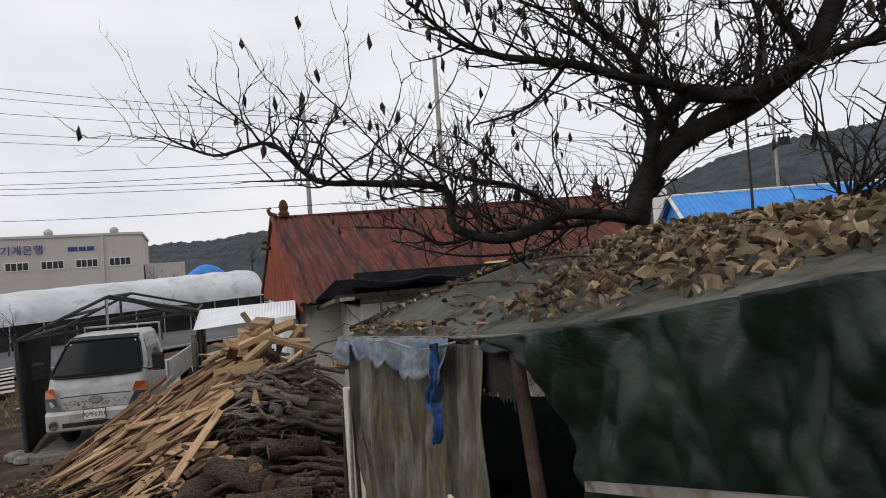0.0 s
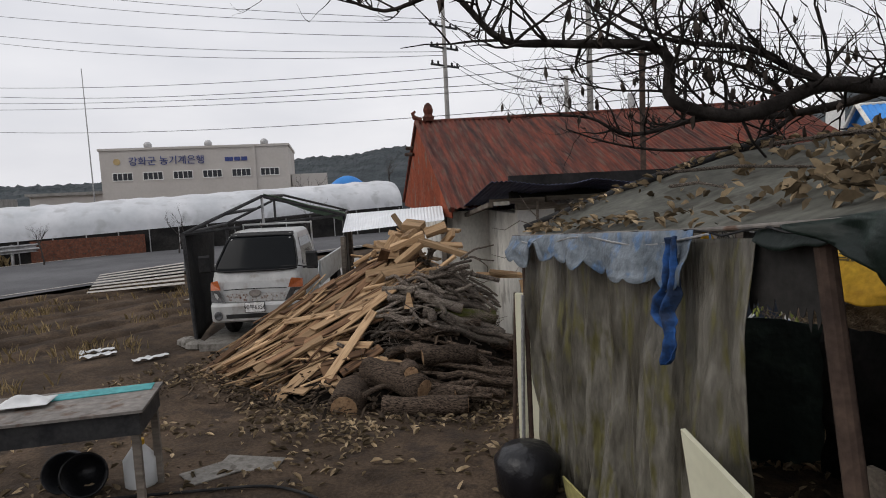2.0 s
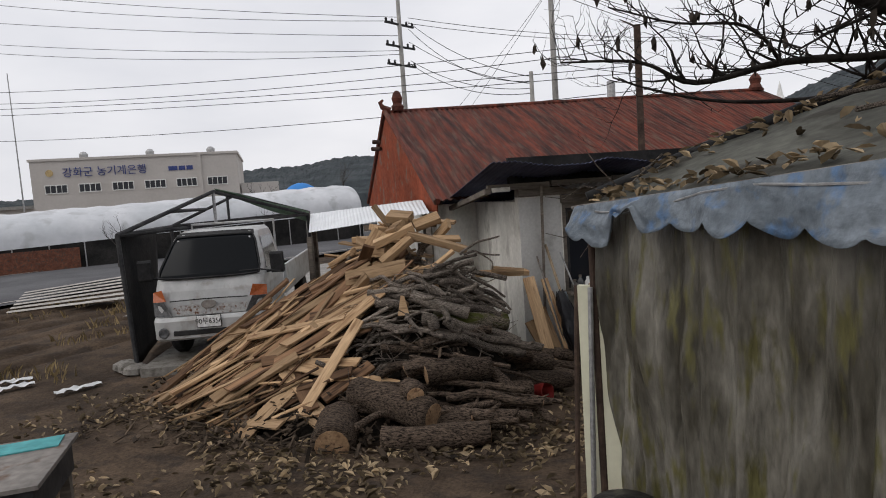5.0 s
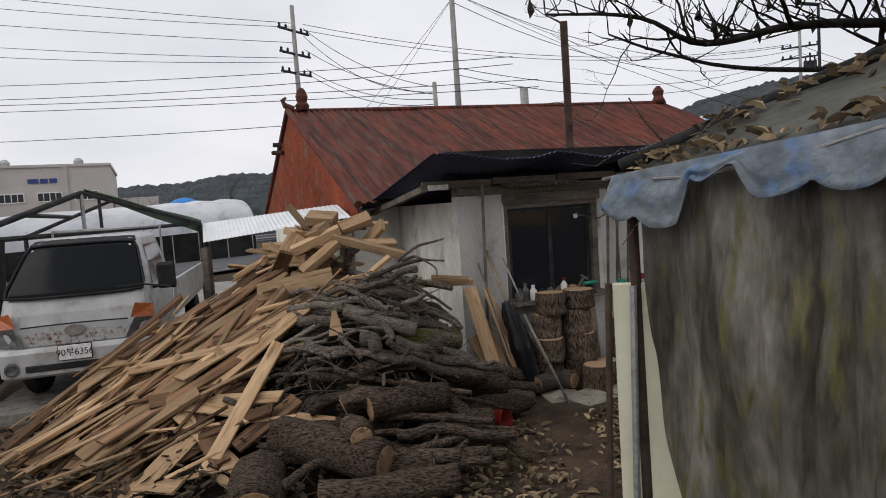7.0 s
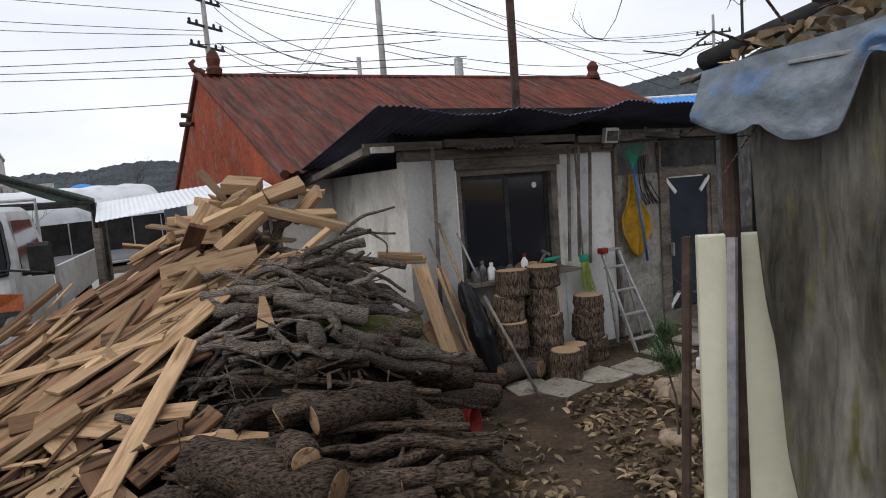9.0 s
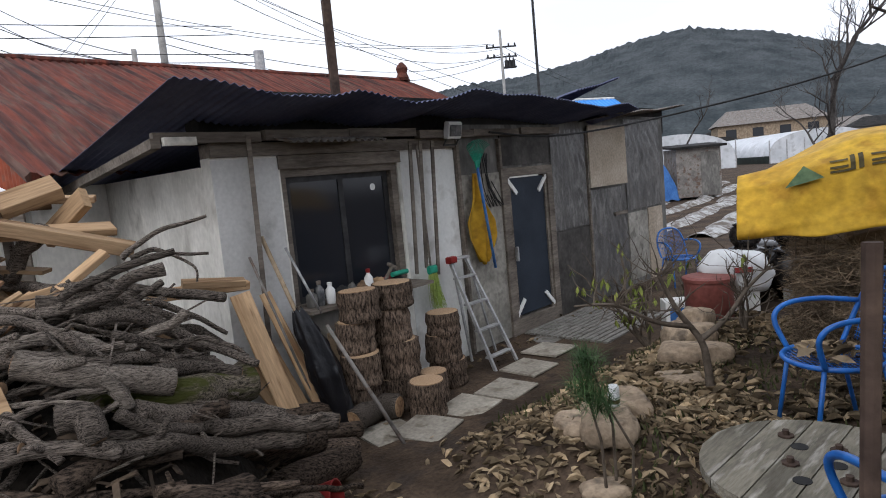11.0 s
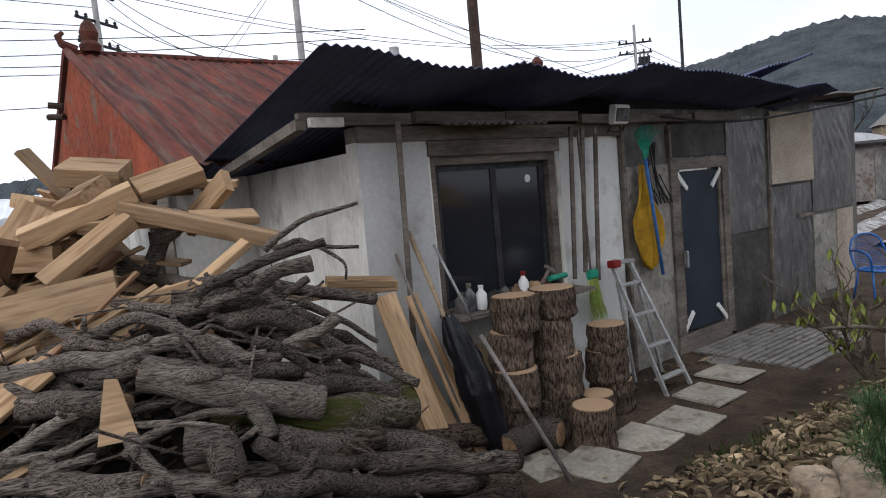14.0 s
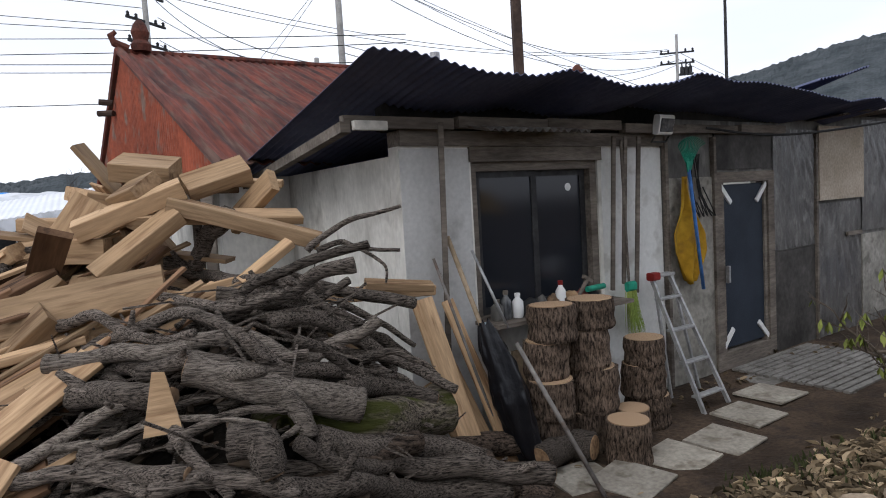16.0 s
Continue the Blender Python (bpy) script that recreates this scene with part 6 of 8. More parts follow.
def branch_on_heap(x, y, a, ln, r0, extra, label):
    c, s = math.cos(a), math.sin(a)
    pts = []
    tilt = r4.gauss(0, 0.16) + 0.55 * (top_of(x + c * 0.3, y + s * 0.3) - top_of(x - c * 0.3, y - s * 0.3)) / 0.6
    for k in range(6):
        t = k / 5 - 0.5
        px, py = x + c * ln * t + r4.uniform(-0.06, 0.06) * ln, y + s * ln * t + r4.uniform(-0.05, 0.05) * ln
        pts.append((px, py, top_of(x, y) + 0.03 + tilt * t * ln - 0.10 * ln * t * t + extra + r4.uniform(-0.05, 0.06) * ln))
    crooked(pts, r0, r0 * r4.uniform(0.4, 0.8), "branch", label, "branches on the wood pile", wander=0.05)


for k in range(80):
    x = r4.uniform(-3.3, -1.85)
    y = r4.uniform(7.45, 9.2)
    if pile(x, y) < 0.25 or (x < -3.0 and y > 8.6) or (x > -2.1 and y > 8.8):
        continue
    small = r4.random() < 0.5
    a = r4.gauss(0.10, 0.30) + (math.pi if r4.random() < 0.5 else 0)
    branch_on_heap(x, y, a, r4.uniform(0.5, 1.0) if small else r4.uniform(0.6, 1.1), r4.uniform(0.010, 0.020) if small else r4.uniform(0.022, 0.045), r4.uniform(-0.22, -0.06), "thin dark crooked branch on the wood pile" if small else "dark rough-barked branch on the wood pile")
# heavy logs at the front and right foot
for pts, ra, rb in (
    ([(-2.98, 7.32, 0.60), (-2.55, 7.12, 0.55), (-2.12, 6.92, 0.50)], 0.145, 0.155),
    ([(-3.05, 7.00, 0.42), (-2.99, 6.75, 0.40), (-2.93, 6.50, 0.38)], 0.19, 0.19),
    ([(-2.55, 6.72, 0.36), (-2.10, 6.80, 0.36), (-1.62, 6.92, 0.36)], 0.12, 0.10),
    ([(-2.25, 7.05, 0.36), (-2.0, 7.06, 0.40), (-1.78, 7.05, 0.42)], 0.11, 0.11),
    ([(-2.28, 7.38, 0.74), (-2.0, 7.52, 0.76), (-1.70, 7.66, 0.72)], 0.11, 0.12),
    ([(-2.4, 7.1, 0.70), (-2.33, 7.05, 0.70), (-2.28, 6.95, 0.68)], 0.10, 0.10),
    ([(-2.6, 7.75, 0.60), (-2.2, 7.75, 0.62), (-1.85, 7.80, 0.55)], 0.14, 0.13),
    ([(-2.2, 7.70, 0.40), (-1.75, 7.95, 0.38), (-1.35, 8.15, 0.32)], 0.10, 0.12),
    ([(-2.3, 8.2, 0.72), (-1.85, 8.45, 0.70), (-1.35, 8.62, 0.62)], 0.13, 0.12),
    ([(-2.1, 8.4, 0.5), (-1.6, 8.75, 0.48), (-1.15, 8.95, 0.40)], 0.11, 0.10),
    ([(-1.9, 8.3, 0.30), (-1.4, 8.65, 0.28), (-0.95, 8.95, 0.20)], 0.12, 0.10),
    ([(-1.7, 8.9, 0.28), (-1.25, 9.1, 0.25), (-0.85, 9.25, 0.14)], 0.08, 0.08),
    ([(-1.6, 9.2, 0.32), (-1.2, 9.35, 0.28), (-0.75, 9.42, 0.20)], 0.07, 0.06),
    ([(-1.5, 9.6, 0.35), (-1.15, 9.75, 0.30), (-0.75, 9.85, 0.22)], 0.08, 0.08),
    ([(-1.75, 7.75, 0.72), (-1.55, 7.72, 0.50), (-1.42, 7.65, 0.24)], 0.07, 0.08),
    ([(-2.5, 7.45, 0.75), (-2.35, 7.5, 0.80), (-2.15, 7.48, 0.72)], 0.08, 0.09),
):
    crooked(pts, ra, rb, "log", "heavy bark-covered log with a sawn end", "logs of the wood pile", "log", 18, False, LOGBARK)
# branches lying across the face of the heap
for pts, ra, rb in (
    ([(-3.04, 9.18, 1.79), (-2.86, 9.15, 1.72), (-2.69, 9.19, 1.63), (-2.45, 8.78, 1.63), (-2.24, 8.70, 1.62), (-2.09, 8.59, 1.53), (-1.91, 8.62, 1.41)], 0.044, 0.021),
    ([(-3.20, 8.60, 1.53), (-3.04, 8.54, 1.55), (-2.89, 8.43, 1.50), (-2.71, 8.27, 1.47), (-2.55, 8.19, 1.50)], 0.027, 0.017),
    ([(-3.02, 8.68, 1.55), (-2.85, 8.69, 1.60), (-2.62, 8.51, 1.60), (-2.42, 8.40, 1.57), (-2.22, 8.38, 1.61)], 0.028, 0.019),
    ([(-3.00, 8.22, 1.31), (-2.83, 8.11, 1.34), (-2.59, 8.00, 1.33)], 0.051, 0.044),
    ([(-2.89, 7.90, 1.07), (-2.87, 7.93, 1.14), (-2.79, 7.93, 1.18), (-2.70, 7.92, 1.19)], 0.026, 0.017),
    ([(-2.57, 7.91, 1.23), (-2.51, 7.83, 1.15), (-2.38, 7.75, 1.05)], 0.030, 0.018),
):
    crooked(pts, ra, rb, "branch", "crooked branch with rough grey-brown bark on the wood pile", "branches on the wood pile", "branch", wander=0.03)
for pts, ra, rb in (
    ([(-2.40, 7.85, 1.18), (-2.28, 7.83, 1.17), (-2.24, 7.79, 1.08)], 0.064, 0.052),
    ([(-2.17, 7.85, 1.16), (-2.00, 7.92, 1.02), (-1.82, 8.05, 0.96)], 0.031, 0.032),
    ([(-2.11, 7.90, 1.14), (-1.94, 8.02, 1.05), (-1.72, 8.22, 0.95), (-1.45, 8.28, 0.82)], 0.055, 0.058),
    ([(-1.96, 7.99, 1.02), (-1.74, 8.10, 0.91), (-1.47, 8.11, 0.87), (-1.18, 8.11, 0.79)], 0.038, 0.046),
    ([(-2.24, 7.77, 1.06), (-2.01, 7.89, 0.97), (-1.71, 8.09, 0.82), (-1.37, 8.15, 0.76)], 0.037, 0.051),
    ([(-2.40, 8.42, 1.62), (-2.18, 8.39, 1.70), (-1.99, 8.36, 1.78), (-1.88, 8.34, 1.80)], 0.024, 0.017),
):
    crooked(pts, ra, rb, "branch", "crooked branch with rough grey-brown bark on the wood pile", "branches on the wood pile", "branch", wander=0.03)
for pts, ra, rb in (
    ([(-2.27, 8.23, 1.54), (-2.10, 8.35, 1.50), (-1.92, 8.48, 1.37), (-1.78, 8.61, 1.18)], 0.033, 0.032),
    ([(-2.34, 8.07, 1.49), (-2.19, 8.12, 1.36), (-1.98, 8.25, 1.28), (-1.80, 8.43, 1.19)], 0.031, 0.032),
    ([(-2.49, 8.29, 1.57), (-2.41, 8.16, 1.48), (-2.33, 8.05, 1.41)], 0.011, 0.006),
    ([(-3.09, 7.92, 1.11), (-2.96, 7.91, 1.13), (-2.82, 7.88, 1.13), (-2.65, 7.83, 1.07)], 0.028, 0.024),
    ([(-2.63, 7.80, 1.08), (-2.49, 7.79, 1.09), (-2.35, 7.78, 1.09), (-2.18, 7.76, 1.03)], 0.033, 0.028),
    ([(-2.03, 8.11, 1.26), (-1.85, 8.26, 1.20), (-1.64, 8.30, 1.11)], 0.039, 0.038),
):
    crooked(pts, ra, rb, "branch", "crooked branch with rough grey-brown bark on the wood pile", "branches on the wood pile", "branch", wander=0.03)
for pts, ra, rb in (
    ([(-2.92, 8.43, 1.47), (-2.67, 8.35, 1.56), (-2.44, 8.23, 1.51), (-2.27, 8.13, 1.43), (-2.13, 8.10, 1.42)], 0.030, 0.019),
    ([(-3.60, 9.02, 1.71), (-3.54, 9.12, 1.80), (-3.39, 9.12, 1.84), (-3.30, 9.13, 1.85)], 0.033, 0.023),
    ([(-2.59, 7.86, 1.18), (-2.51, 7.89, 1.22), (-2.37, 7.91, 1.26), (-2.22, 7.92, 1.24)], 0.022, 0.012),
    ([(-2.89, 7.98, 1.17), (-2.72, 7.88, 1.12), (-2.52, 7.79, 1.11)], 0.039, 0.033),
    ([(-1.87, 7.98, 0.89), (-1.69, 8.16, 0.83), (-1.50, 8.23, 0.84)], 0.034, 0.029),
    ([(-1.93, 8.30, 1.31), (-1.81, 8.29, 1.35), (-1.70, 8.27, 1.30)], 0.019, 0.014),
):
    crooked(pts, ra, rb, "branch", "crooked branch with rough grey-brown bark on the wood pile", "branches on the wood pile", "branch", wander=0.03)
for pts, ra, rb in (
    ([(-2.73, 8.14, 1.40), (-2.57, 8.10, 1.43), (-2.38, 8.05, 1.40), (-2.18, 8.02, 1.34)], 0.037, 0.029),
    ([(-2.18, 8.16, 1.46), (-2.02, 8.20, 1.34), (-1.85, 8.26, 1.17)], 0.026, 0.023),
    ([(-2.53, 9.02, 1.96), (-2.64, 9.11, 1.86), (-2.75, 9.19, 1.69)], 0.051, 0.042),
    ([(-2.32, 8.81, 1.66), (-2.11, 8.86, 1.59), (-1.89, 8.90, 1.51), (-1.63, 8.94, 1.43)], 0.030, 0.032),
):
    crooked(pts, ra, rb, "branch", "crooked branch with rough grey-brown bark on the wood pile", "branches on the wood pile", "branch", wander=0.03)
for pts, ra, rb in (
    ([(-3.13, 8.31, 1.43), (-2.92, 8.30, 1.43), (-2.69, 8.22, 1.44), (-2.50, 8.21, 1.47), (-2.35, 8.20, 1.47), (-2.15, 8.17, 1.37), (-2.01, 8.23, 1.42), (-1.84, 8.22, 1.50)], 0.037, 0.025),
    ([(-2.22, 7.96, 1.28), (-2.17, 7.92, 1.22), (-2.13, 7.89, 1.15)], 0.040, 0.029),
    ([(-3.11, 7.96, 1.14), (-2.96, 8.03, 1.22), (-2.80, 8.05, 1.29), (-2.64, 8.07, 1.36)], 0.026, 0.020),
    ([(-3.00, 8.01, 1.18), (-2.87, 7.98, 1.19), (-2.71, 7.95, 1.24), (-2.56, 7.93, 1.26), (-2.43, 7.90, 1.25), (-2.27, 7.87, 1.20)], 0.017, 0.010),
):
    crooked(pts, ra, rb, "branch", "long weathered grey branch laid across the wood pile", "branches on the wood pile", "branch", skin=PALEBARK, wander=0.03)
for pts, ra, rb in (
    ([(-2.15, 8.84, 1.76), (-2.07, 8.86, 1.82), (-1.92, 8.87, 1.89), (-1.81, 8.88, 1.92), (-1.67, 8.88, 1.95)], 0.019, 0.009),
    ([(-2.10, 8.83, 1.76), (-1.98, 8.87, 1.79), (-1.87, 8.90, 1.75), (-1.67, 8.91, 1.71)], 0.017, 0.009),
    ([(-2.01, 8.75, 1.49), (-1.90, 8.79, 1.43), (-1.76, 8.83, 1.33), (-1.64, 8.87, 1.22)], 0.022, 0.012),
    ([(-1.96, 8.81, 1.79), (-1.85, 8.83, 1.73), (-1.76, 8.84, 1.65), (-1.77, 8.87, 1.56)], 0.011, 0.006),
    ([(-2.11, 8.50, 1.38), (-1.97, 8.57, 1.25), (-1.77, 8.63, 1.08)], 0.020, 0.013),
):
    crooked(pts, ra, rb, "branch", "thin bare twig sticking out of the wood pile", "branches on the wood pile", "branch", wander=0.02)
for pts, ra, rb in (
    ([(-2.55, 8.04, 1.41), (-2.42, 8.03, 1.37), (-2.26, 8.01, 1.31), (-2.11, 8.03, 1.26), (-1.95, 8.07, 1.20)], 0.060, 0.064),
):
    crooked(pts, ra, rb, "log", "thick pale-barked log on the wood pile", "logs of the wood pile", "log", skin=PALEBARK, n=16)
for pts, ra, rb in (
    ([(-2.35, 8.25, 1.12), (-1.95, 8.12, 1.12), (-1.76, 8.28, 1.06), (-1.59, 8.37, 1.05)], 0.081, 0.109),
):
    crooked(pts, ra, rb, "log", "big dark log with green moss on its bark", "logs of the wood pile", "log", skin=MOSSBARK, n=20)
r7 = random.Random(41)
for k in range(30):
    y = r7.uniform(7.05, 7.95)
    x = r7.uniform(-2.75, -1.35) + 0.3 * (y - 7.5)
    z = gz(x, y) + 0.10 + 0.62 * smooth(7.0, 7.9, y) * smooth(-1.2, -1.9, x) + r7.uniform(0, 0.12)
    a, ln, rr = r7.gauss(0.15, 0.38), r7.uniform(0.25, 0.48), r7.choice((0.020, 0.026, 0.034, 0.045, 0.06))
    d = Vector((math.cos(a), math.sin(a), r7.gauss(-0.12, 0.12))) * ln
    bow = Vector((0, r7.uniform(-0.05, 0.05), r7.uniform(-0.03, 0.06)))
    p = Vector((x, y, z))
    crooked([p - d, p - d * 0.4 + bow, p + d * 0.35 + bow * 0.6, p + d], rr, rr * r7.uniform(0.7, 0.95), "branch", "dark sawn branch stacked low on the wood pile", "branches on the wood pile", "branch", skin=LOGBARK, wander=0.03)
M = Mesh()
for k in range(150):
    x, y = r7.uniform(-3.2, -1.5), r7.uniform(7.2, 8.9)
    p = Vector((x, y, top_of(x, y) + r7.uniform(-0.12, 0.06)))
    d = Vector((r7.gauss(0, 1), r7.gauss(-0.2, 0.6), r7.gauss(0, 0.5))).normalized() * r7.uniform(0.10, 0.32)
    M.tube([p - d, p + Vector((0, r7.uniform(-0.03, 0.03), r7.uniform(-0.03, 0.03))), p + d], [0.007, 0.006, 0.003], 4, False)
solid("twig_tangle", M, BARK, "tangle of thin dry twigs among the firewood", "twigs", kind="stuff")
chips = Mesh()
for k in range(2600):
    x, y = r4.uniform(-5.8, -1.2), r4.uniform(6.2, 9.6)
    if pile(x, y) < 0.02 and r4.random() < 0.75 and not (-4.6 < x < -2.6 and 6.4 < y < 7.6):
        continue
    l, w = r4.uniform(0.04, 0.16), r4.uniform(0.01, 0.04)
    chips.box(pose(x, y, gz(x, y) + 0.80 * pile(x, y) + 0.03 + r4.uniform(0, 0.06), r4.uniform(-40, 40), r4.uniform(-40, 40), r4.uniform(0, 180)), l, w, 0.008)
solid("wood_chips", chips, CHIPS, "broken bark and wood chips round the pile", "chips", kind="stuff")
bk = thing("red_bucket", "red plastic bucket lying among the logs", "bucket", pose(-1.36, 8.52, gz(-1.36, 8.52) + 0.09, 80, 0, 60) @ Matrix.Scale(0.85, 4))
part("tub", Mesh().lathe([(0.10, 0), (0.105, 0.005), (0.14, 0.24), (0.145, 0.25), (0.13, 0.25), (0.095, 0.02)], 20), REDPLASTIC, bk, smooth=True)
# ---------------------------------------------------------------- details of the shack's front
def at_wall(u, v, z, rx=0, ry=0, rz=0):
    """A pose in the shack's own frame: u along the front, v back from it."""
    return HX @ pose(u, v, z, rx, ry, rz)


for k in range(6):
    part("eaves_board", Mesh().span(-0.45 + k * 0.9, 0.42 + k * 0.9, -0.10 - 0.02 * (k % 2), -0.04, 2.47 + 0.012 * (k % 3), 2.55 + 0.012 * (k % 3)), OLDWOOD, house, "weathered eaves board")
part("fascia", Mesh().span(-0.40, -0.16, -0.16, -0.11, 2.45, 2.51), WHITEWOOD, house, "pale board at the eaves corner")
part("fascia", Mesh().tube([(-0.45, -0.12, 2.47), (-0.42, 3.2, 2.12)], 0.05, 4), OLDWOOD, house)
# Second near-black strip paints the shade between lintel and roof.
part("gap_shade", Mesh().span(-0.05, 2.9, 0.02, 0.16, 2.47, 2.72), NEARBLACK, house)


def awning(u, v):
    x = 0.52 + u * 1.05
    return (x, -0.05 - 0.30 * v, 2.50 - 0.06 * v + 0.012 * math.cos(2 * math.pi * x / 0.075))


part("awning", Mesh().grid(awning, 110, 3), STEELOLD, house, "little corrugated awning over the window", thick=0.004)
# Greyer skin over the pier: the shaded side is put into the colour.
part("pier_front", Mesh().span(0.0, 0.60, -0.006, 0.0, 0.0, 2.34), PIERSHADE, house, "plaster pier front, its shaded side put in greyer colour")
part("window_pier", Mesh().span(2.04, 2.86, -0.006, 0.0, 0.0, 2.34), WHITEPAINT2, house, "white painted board cladding")
part("sill_board", Mesh().span(0.58, 2.06, -0.30, 0.02, 1.00, 1.03), OLDWOOD, house, "timber window shelf")
part("window_sticker", Mesh().lathe([(0.035, 0), (0.035, 0.002)], 14, pose(1.72, 0.092, 2.02, 90, 0, 0)), WHITEPAINT, win)
# plastic-covered panels of the right half
for x0, x1, z0, z1, mat, lab in ((4.82, 5.72, 1.18, 2.55, FILMGREY, "grey wrinkled plastic sheet"), (4.82, 5.74, 0.0, 1.16, SOOTPANEL, "dark stained panel"), (5.80, 6.92, 0.0, 1.66, FILMGREY, "torn clear plastic over dark board"), (6.98, 8.3, 1.25, 2.7, FILMGREY, "grey wrinkled plastic sheet"), (7.0, 7.7, 0.1, 1.2, PANELTAN, "pale grey board"), (7.74, 8.3, 0.0, 1.22, GREYBOARD, "brown board"), (2.92, 3.66, 0.0, 2.05, PANELTAN, "stained pale panel"), (3.72, 4.8, 2.12, 2.5, SOOTPANEL, "sooty panel over the door")):
    wrinkle = mat in (FILMGREY,)

    def sheet(u, v, x0=x0, x1=x1, z0=z0, z1=z1, wrinkle=wrinkle):
        b = (0.016 * abs(n3(u * 7 + v * 5 + x0, v * 3, 1)) + 0.010 * n3(u * 14 + x0, v * 4, 4)) if wrinkle else 0
        return (x0 + (x1 - x0) * u, -0.022 - max(b, -0.015), z0 + (z1 - z0) * v)
    part("wall_sheet", Mesh().grid(sheet, 60, 60) if wrinkle else Mesh().span(x0, x1, -0.018, -0.001, z0, z1), mat, house, lab, smooth=wrinkle)
part("plywood", Mesh().span(5.78, 6.94, -0.065, -0.045, 1.70, 2.60), GREYBOARD, house, "bare plywood board over an opening")
part("batten", Mesh().span(5.74, 5.78, -0.05, -0.002, 0, 2.5), OLDWOOD, house)
part("batten", Mesh().span(6.5, 6.9, -0.06, -0.03, 1.22, 1.27), OLDWOOD, house)
for x in (2.90, 3.68):
    part("batten", Mesh().span(x - 0.02, x + 0.02, -0.05, -0.002, 0, 2.45), OLDWOOD, house)
# lifted roof sheets
LOOSE = [((4.35, -0.75, 2.93), (5.75, -0.62, 3.17), (5.75, 0.7, 2.86), (4.9, 0.7, 2.82)), ((5.9, -0.55, 2.70), (8.7, -0.35, 2.92), (8.7, 0.8, 2.80), (5.9, 0.8, 2.66)), ((5.6, -0.35, 2.66), (6.6, -0.4, 2.74), (6.6, 0.9, 2.7), (5.6, 0.9, 2.64))]
for q in LOOSE:
    q = [Vector(p) for p in q]

    def lifted(u, v, q=q):
        p = q[0].lerp(q[1], u).lerp(q[3].lerp(q[2], u), v)
        return (p.x, p.y, p.z + 0.01 * math.cos(p.x * 70) + 0.03 * n3(p.x * 1.5, p.y * 1.5))
    part("loose_sheet", Mesh().grid(lifted, 120, 6), BLACKROOF if q[0].x < 5.5 else STEELOLD, house, "lifted roof sheet", thick=0.006)
# door fittings
for x, z, sx, sz in ((3.90, 1.86, 1, 1), (4.58, 1.86, -1, 1), (3.90, 0.32, 1, -1), (4.58, 0.32, -1, -1)):
    part("corner_brace", Mesh().box(pose(x, -0.012, z, 0, 45 * sx * sz, 0), 0.27, 0.02, 0.05), WHITEPAINT, door, "white corner brace")
part("door_handle", Mesh().box(pose(3.845, -0.06, 1.02), 0.03, 0.04, 0.18, 0.008), STEEL, door, "metal pull handle")
part("stile", Mesh().span(3.81, 3.86, -0.02, 0.03, 0.18, 1.98).span(4.62, 4.67, -0.02, 0.03, 0.18, 1.98), OLDWOOD, door)
# flood lamp
fl = thing("flood_lamp", "white square flood lamp under the eaves", "lamp", at_wall(2.72, -0.16, 2.52))
part("housing", Mesh().box(pose(0, 0, 0.02, 12, 0, 0), 0.21, 0.07, 0.18, 0.015), WHITEPAINT, fl)
part("front_glass", Mesh().box(pose(0, -0.042, 0.01, 12, 0, 0), 0.17, 0.012, 0.12, 0.004), LAMPGLASS, fl)
part("bracket", Mesh().tube([(-0.1, 0.02, -0.08), (-0.1, 0.06, -0.13), (0.1, 0.06, -0.13), (0.1, 0.02, -0.08)], 0.010, 6), DARKSTEEL, fl)


def rod(name, label, cat, a, b, r, mat, group="", ends=None, n=8):
    ob = solid(name, Mesh().tube([HX @ Vector(a), HX @ Vector(b)], ends or r, n), mat, label, cat, group=group, smooth=n > 6)
    return ob


for u0, u1, z1 in ((2.11, 2.07, 1.08), (2.26, 2.22, 1.12), (2.44, 2.39, 1.02)):
    rod("wooden_rod", "dark square rod hung on the shack wall", "rod", (u0, -0.10, 2.44), (u1, -0.06, z1), 0.022, OLDWOOD, "rods on the wall", n=4)
rod("wooden_rod", "tall dark rod leaning at the wall corner", "rod", (0.30, -0.10, 2.52), (0.27, -0.08, 0.80), 0.026, OLDWOOD, "rods on the wall", n=4)
for a, b, r, mat, lab in (((0.20, -0.06, 1.55), (0.44, -0.55, 0.05), 0.011, STEELOLD, "thin grey tool handle leaning on the shack wall"), ((0.33, -0.06, 1.70), (0.60, -0.60, 0.05), 0.018, PINEOLD, "long pale broom handle leaning on the shack wall"), ((0.53, -0.08, 1.58), (0.66, -0.30, 1.00), 0.011, STEEL, "thin white rod leaning on the window sill"), ((0.50, -0.58, 0.96), (0.66, -1.18, 0.04), 0.016, STEELOLD, "grey steel pry bar leaning on the log stack"), ((0.52, -0.2, 1.05), (0.72, -0.5, 0.02), 0.02, STEELBLUE, "blue-grey pipe leaning among the planks")):
    rod("leaning_rod", lab, "rod", a, b, r, mat, "rods leaning on the wall")
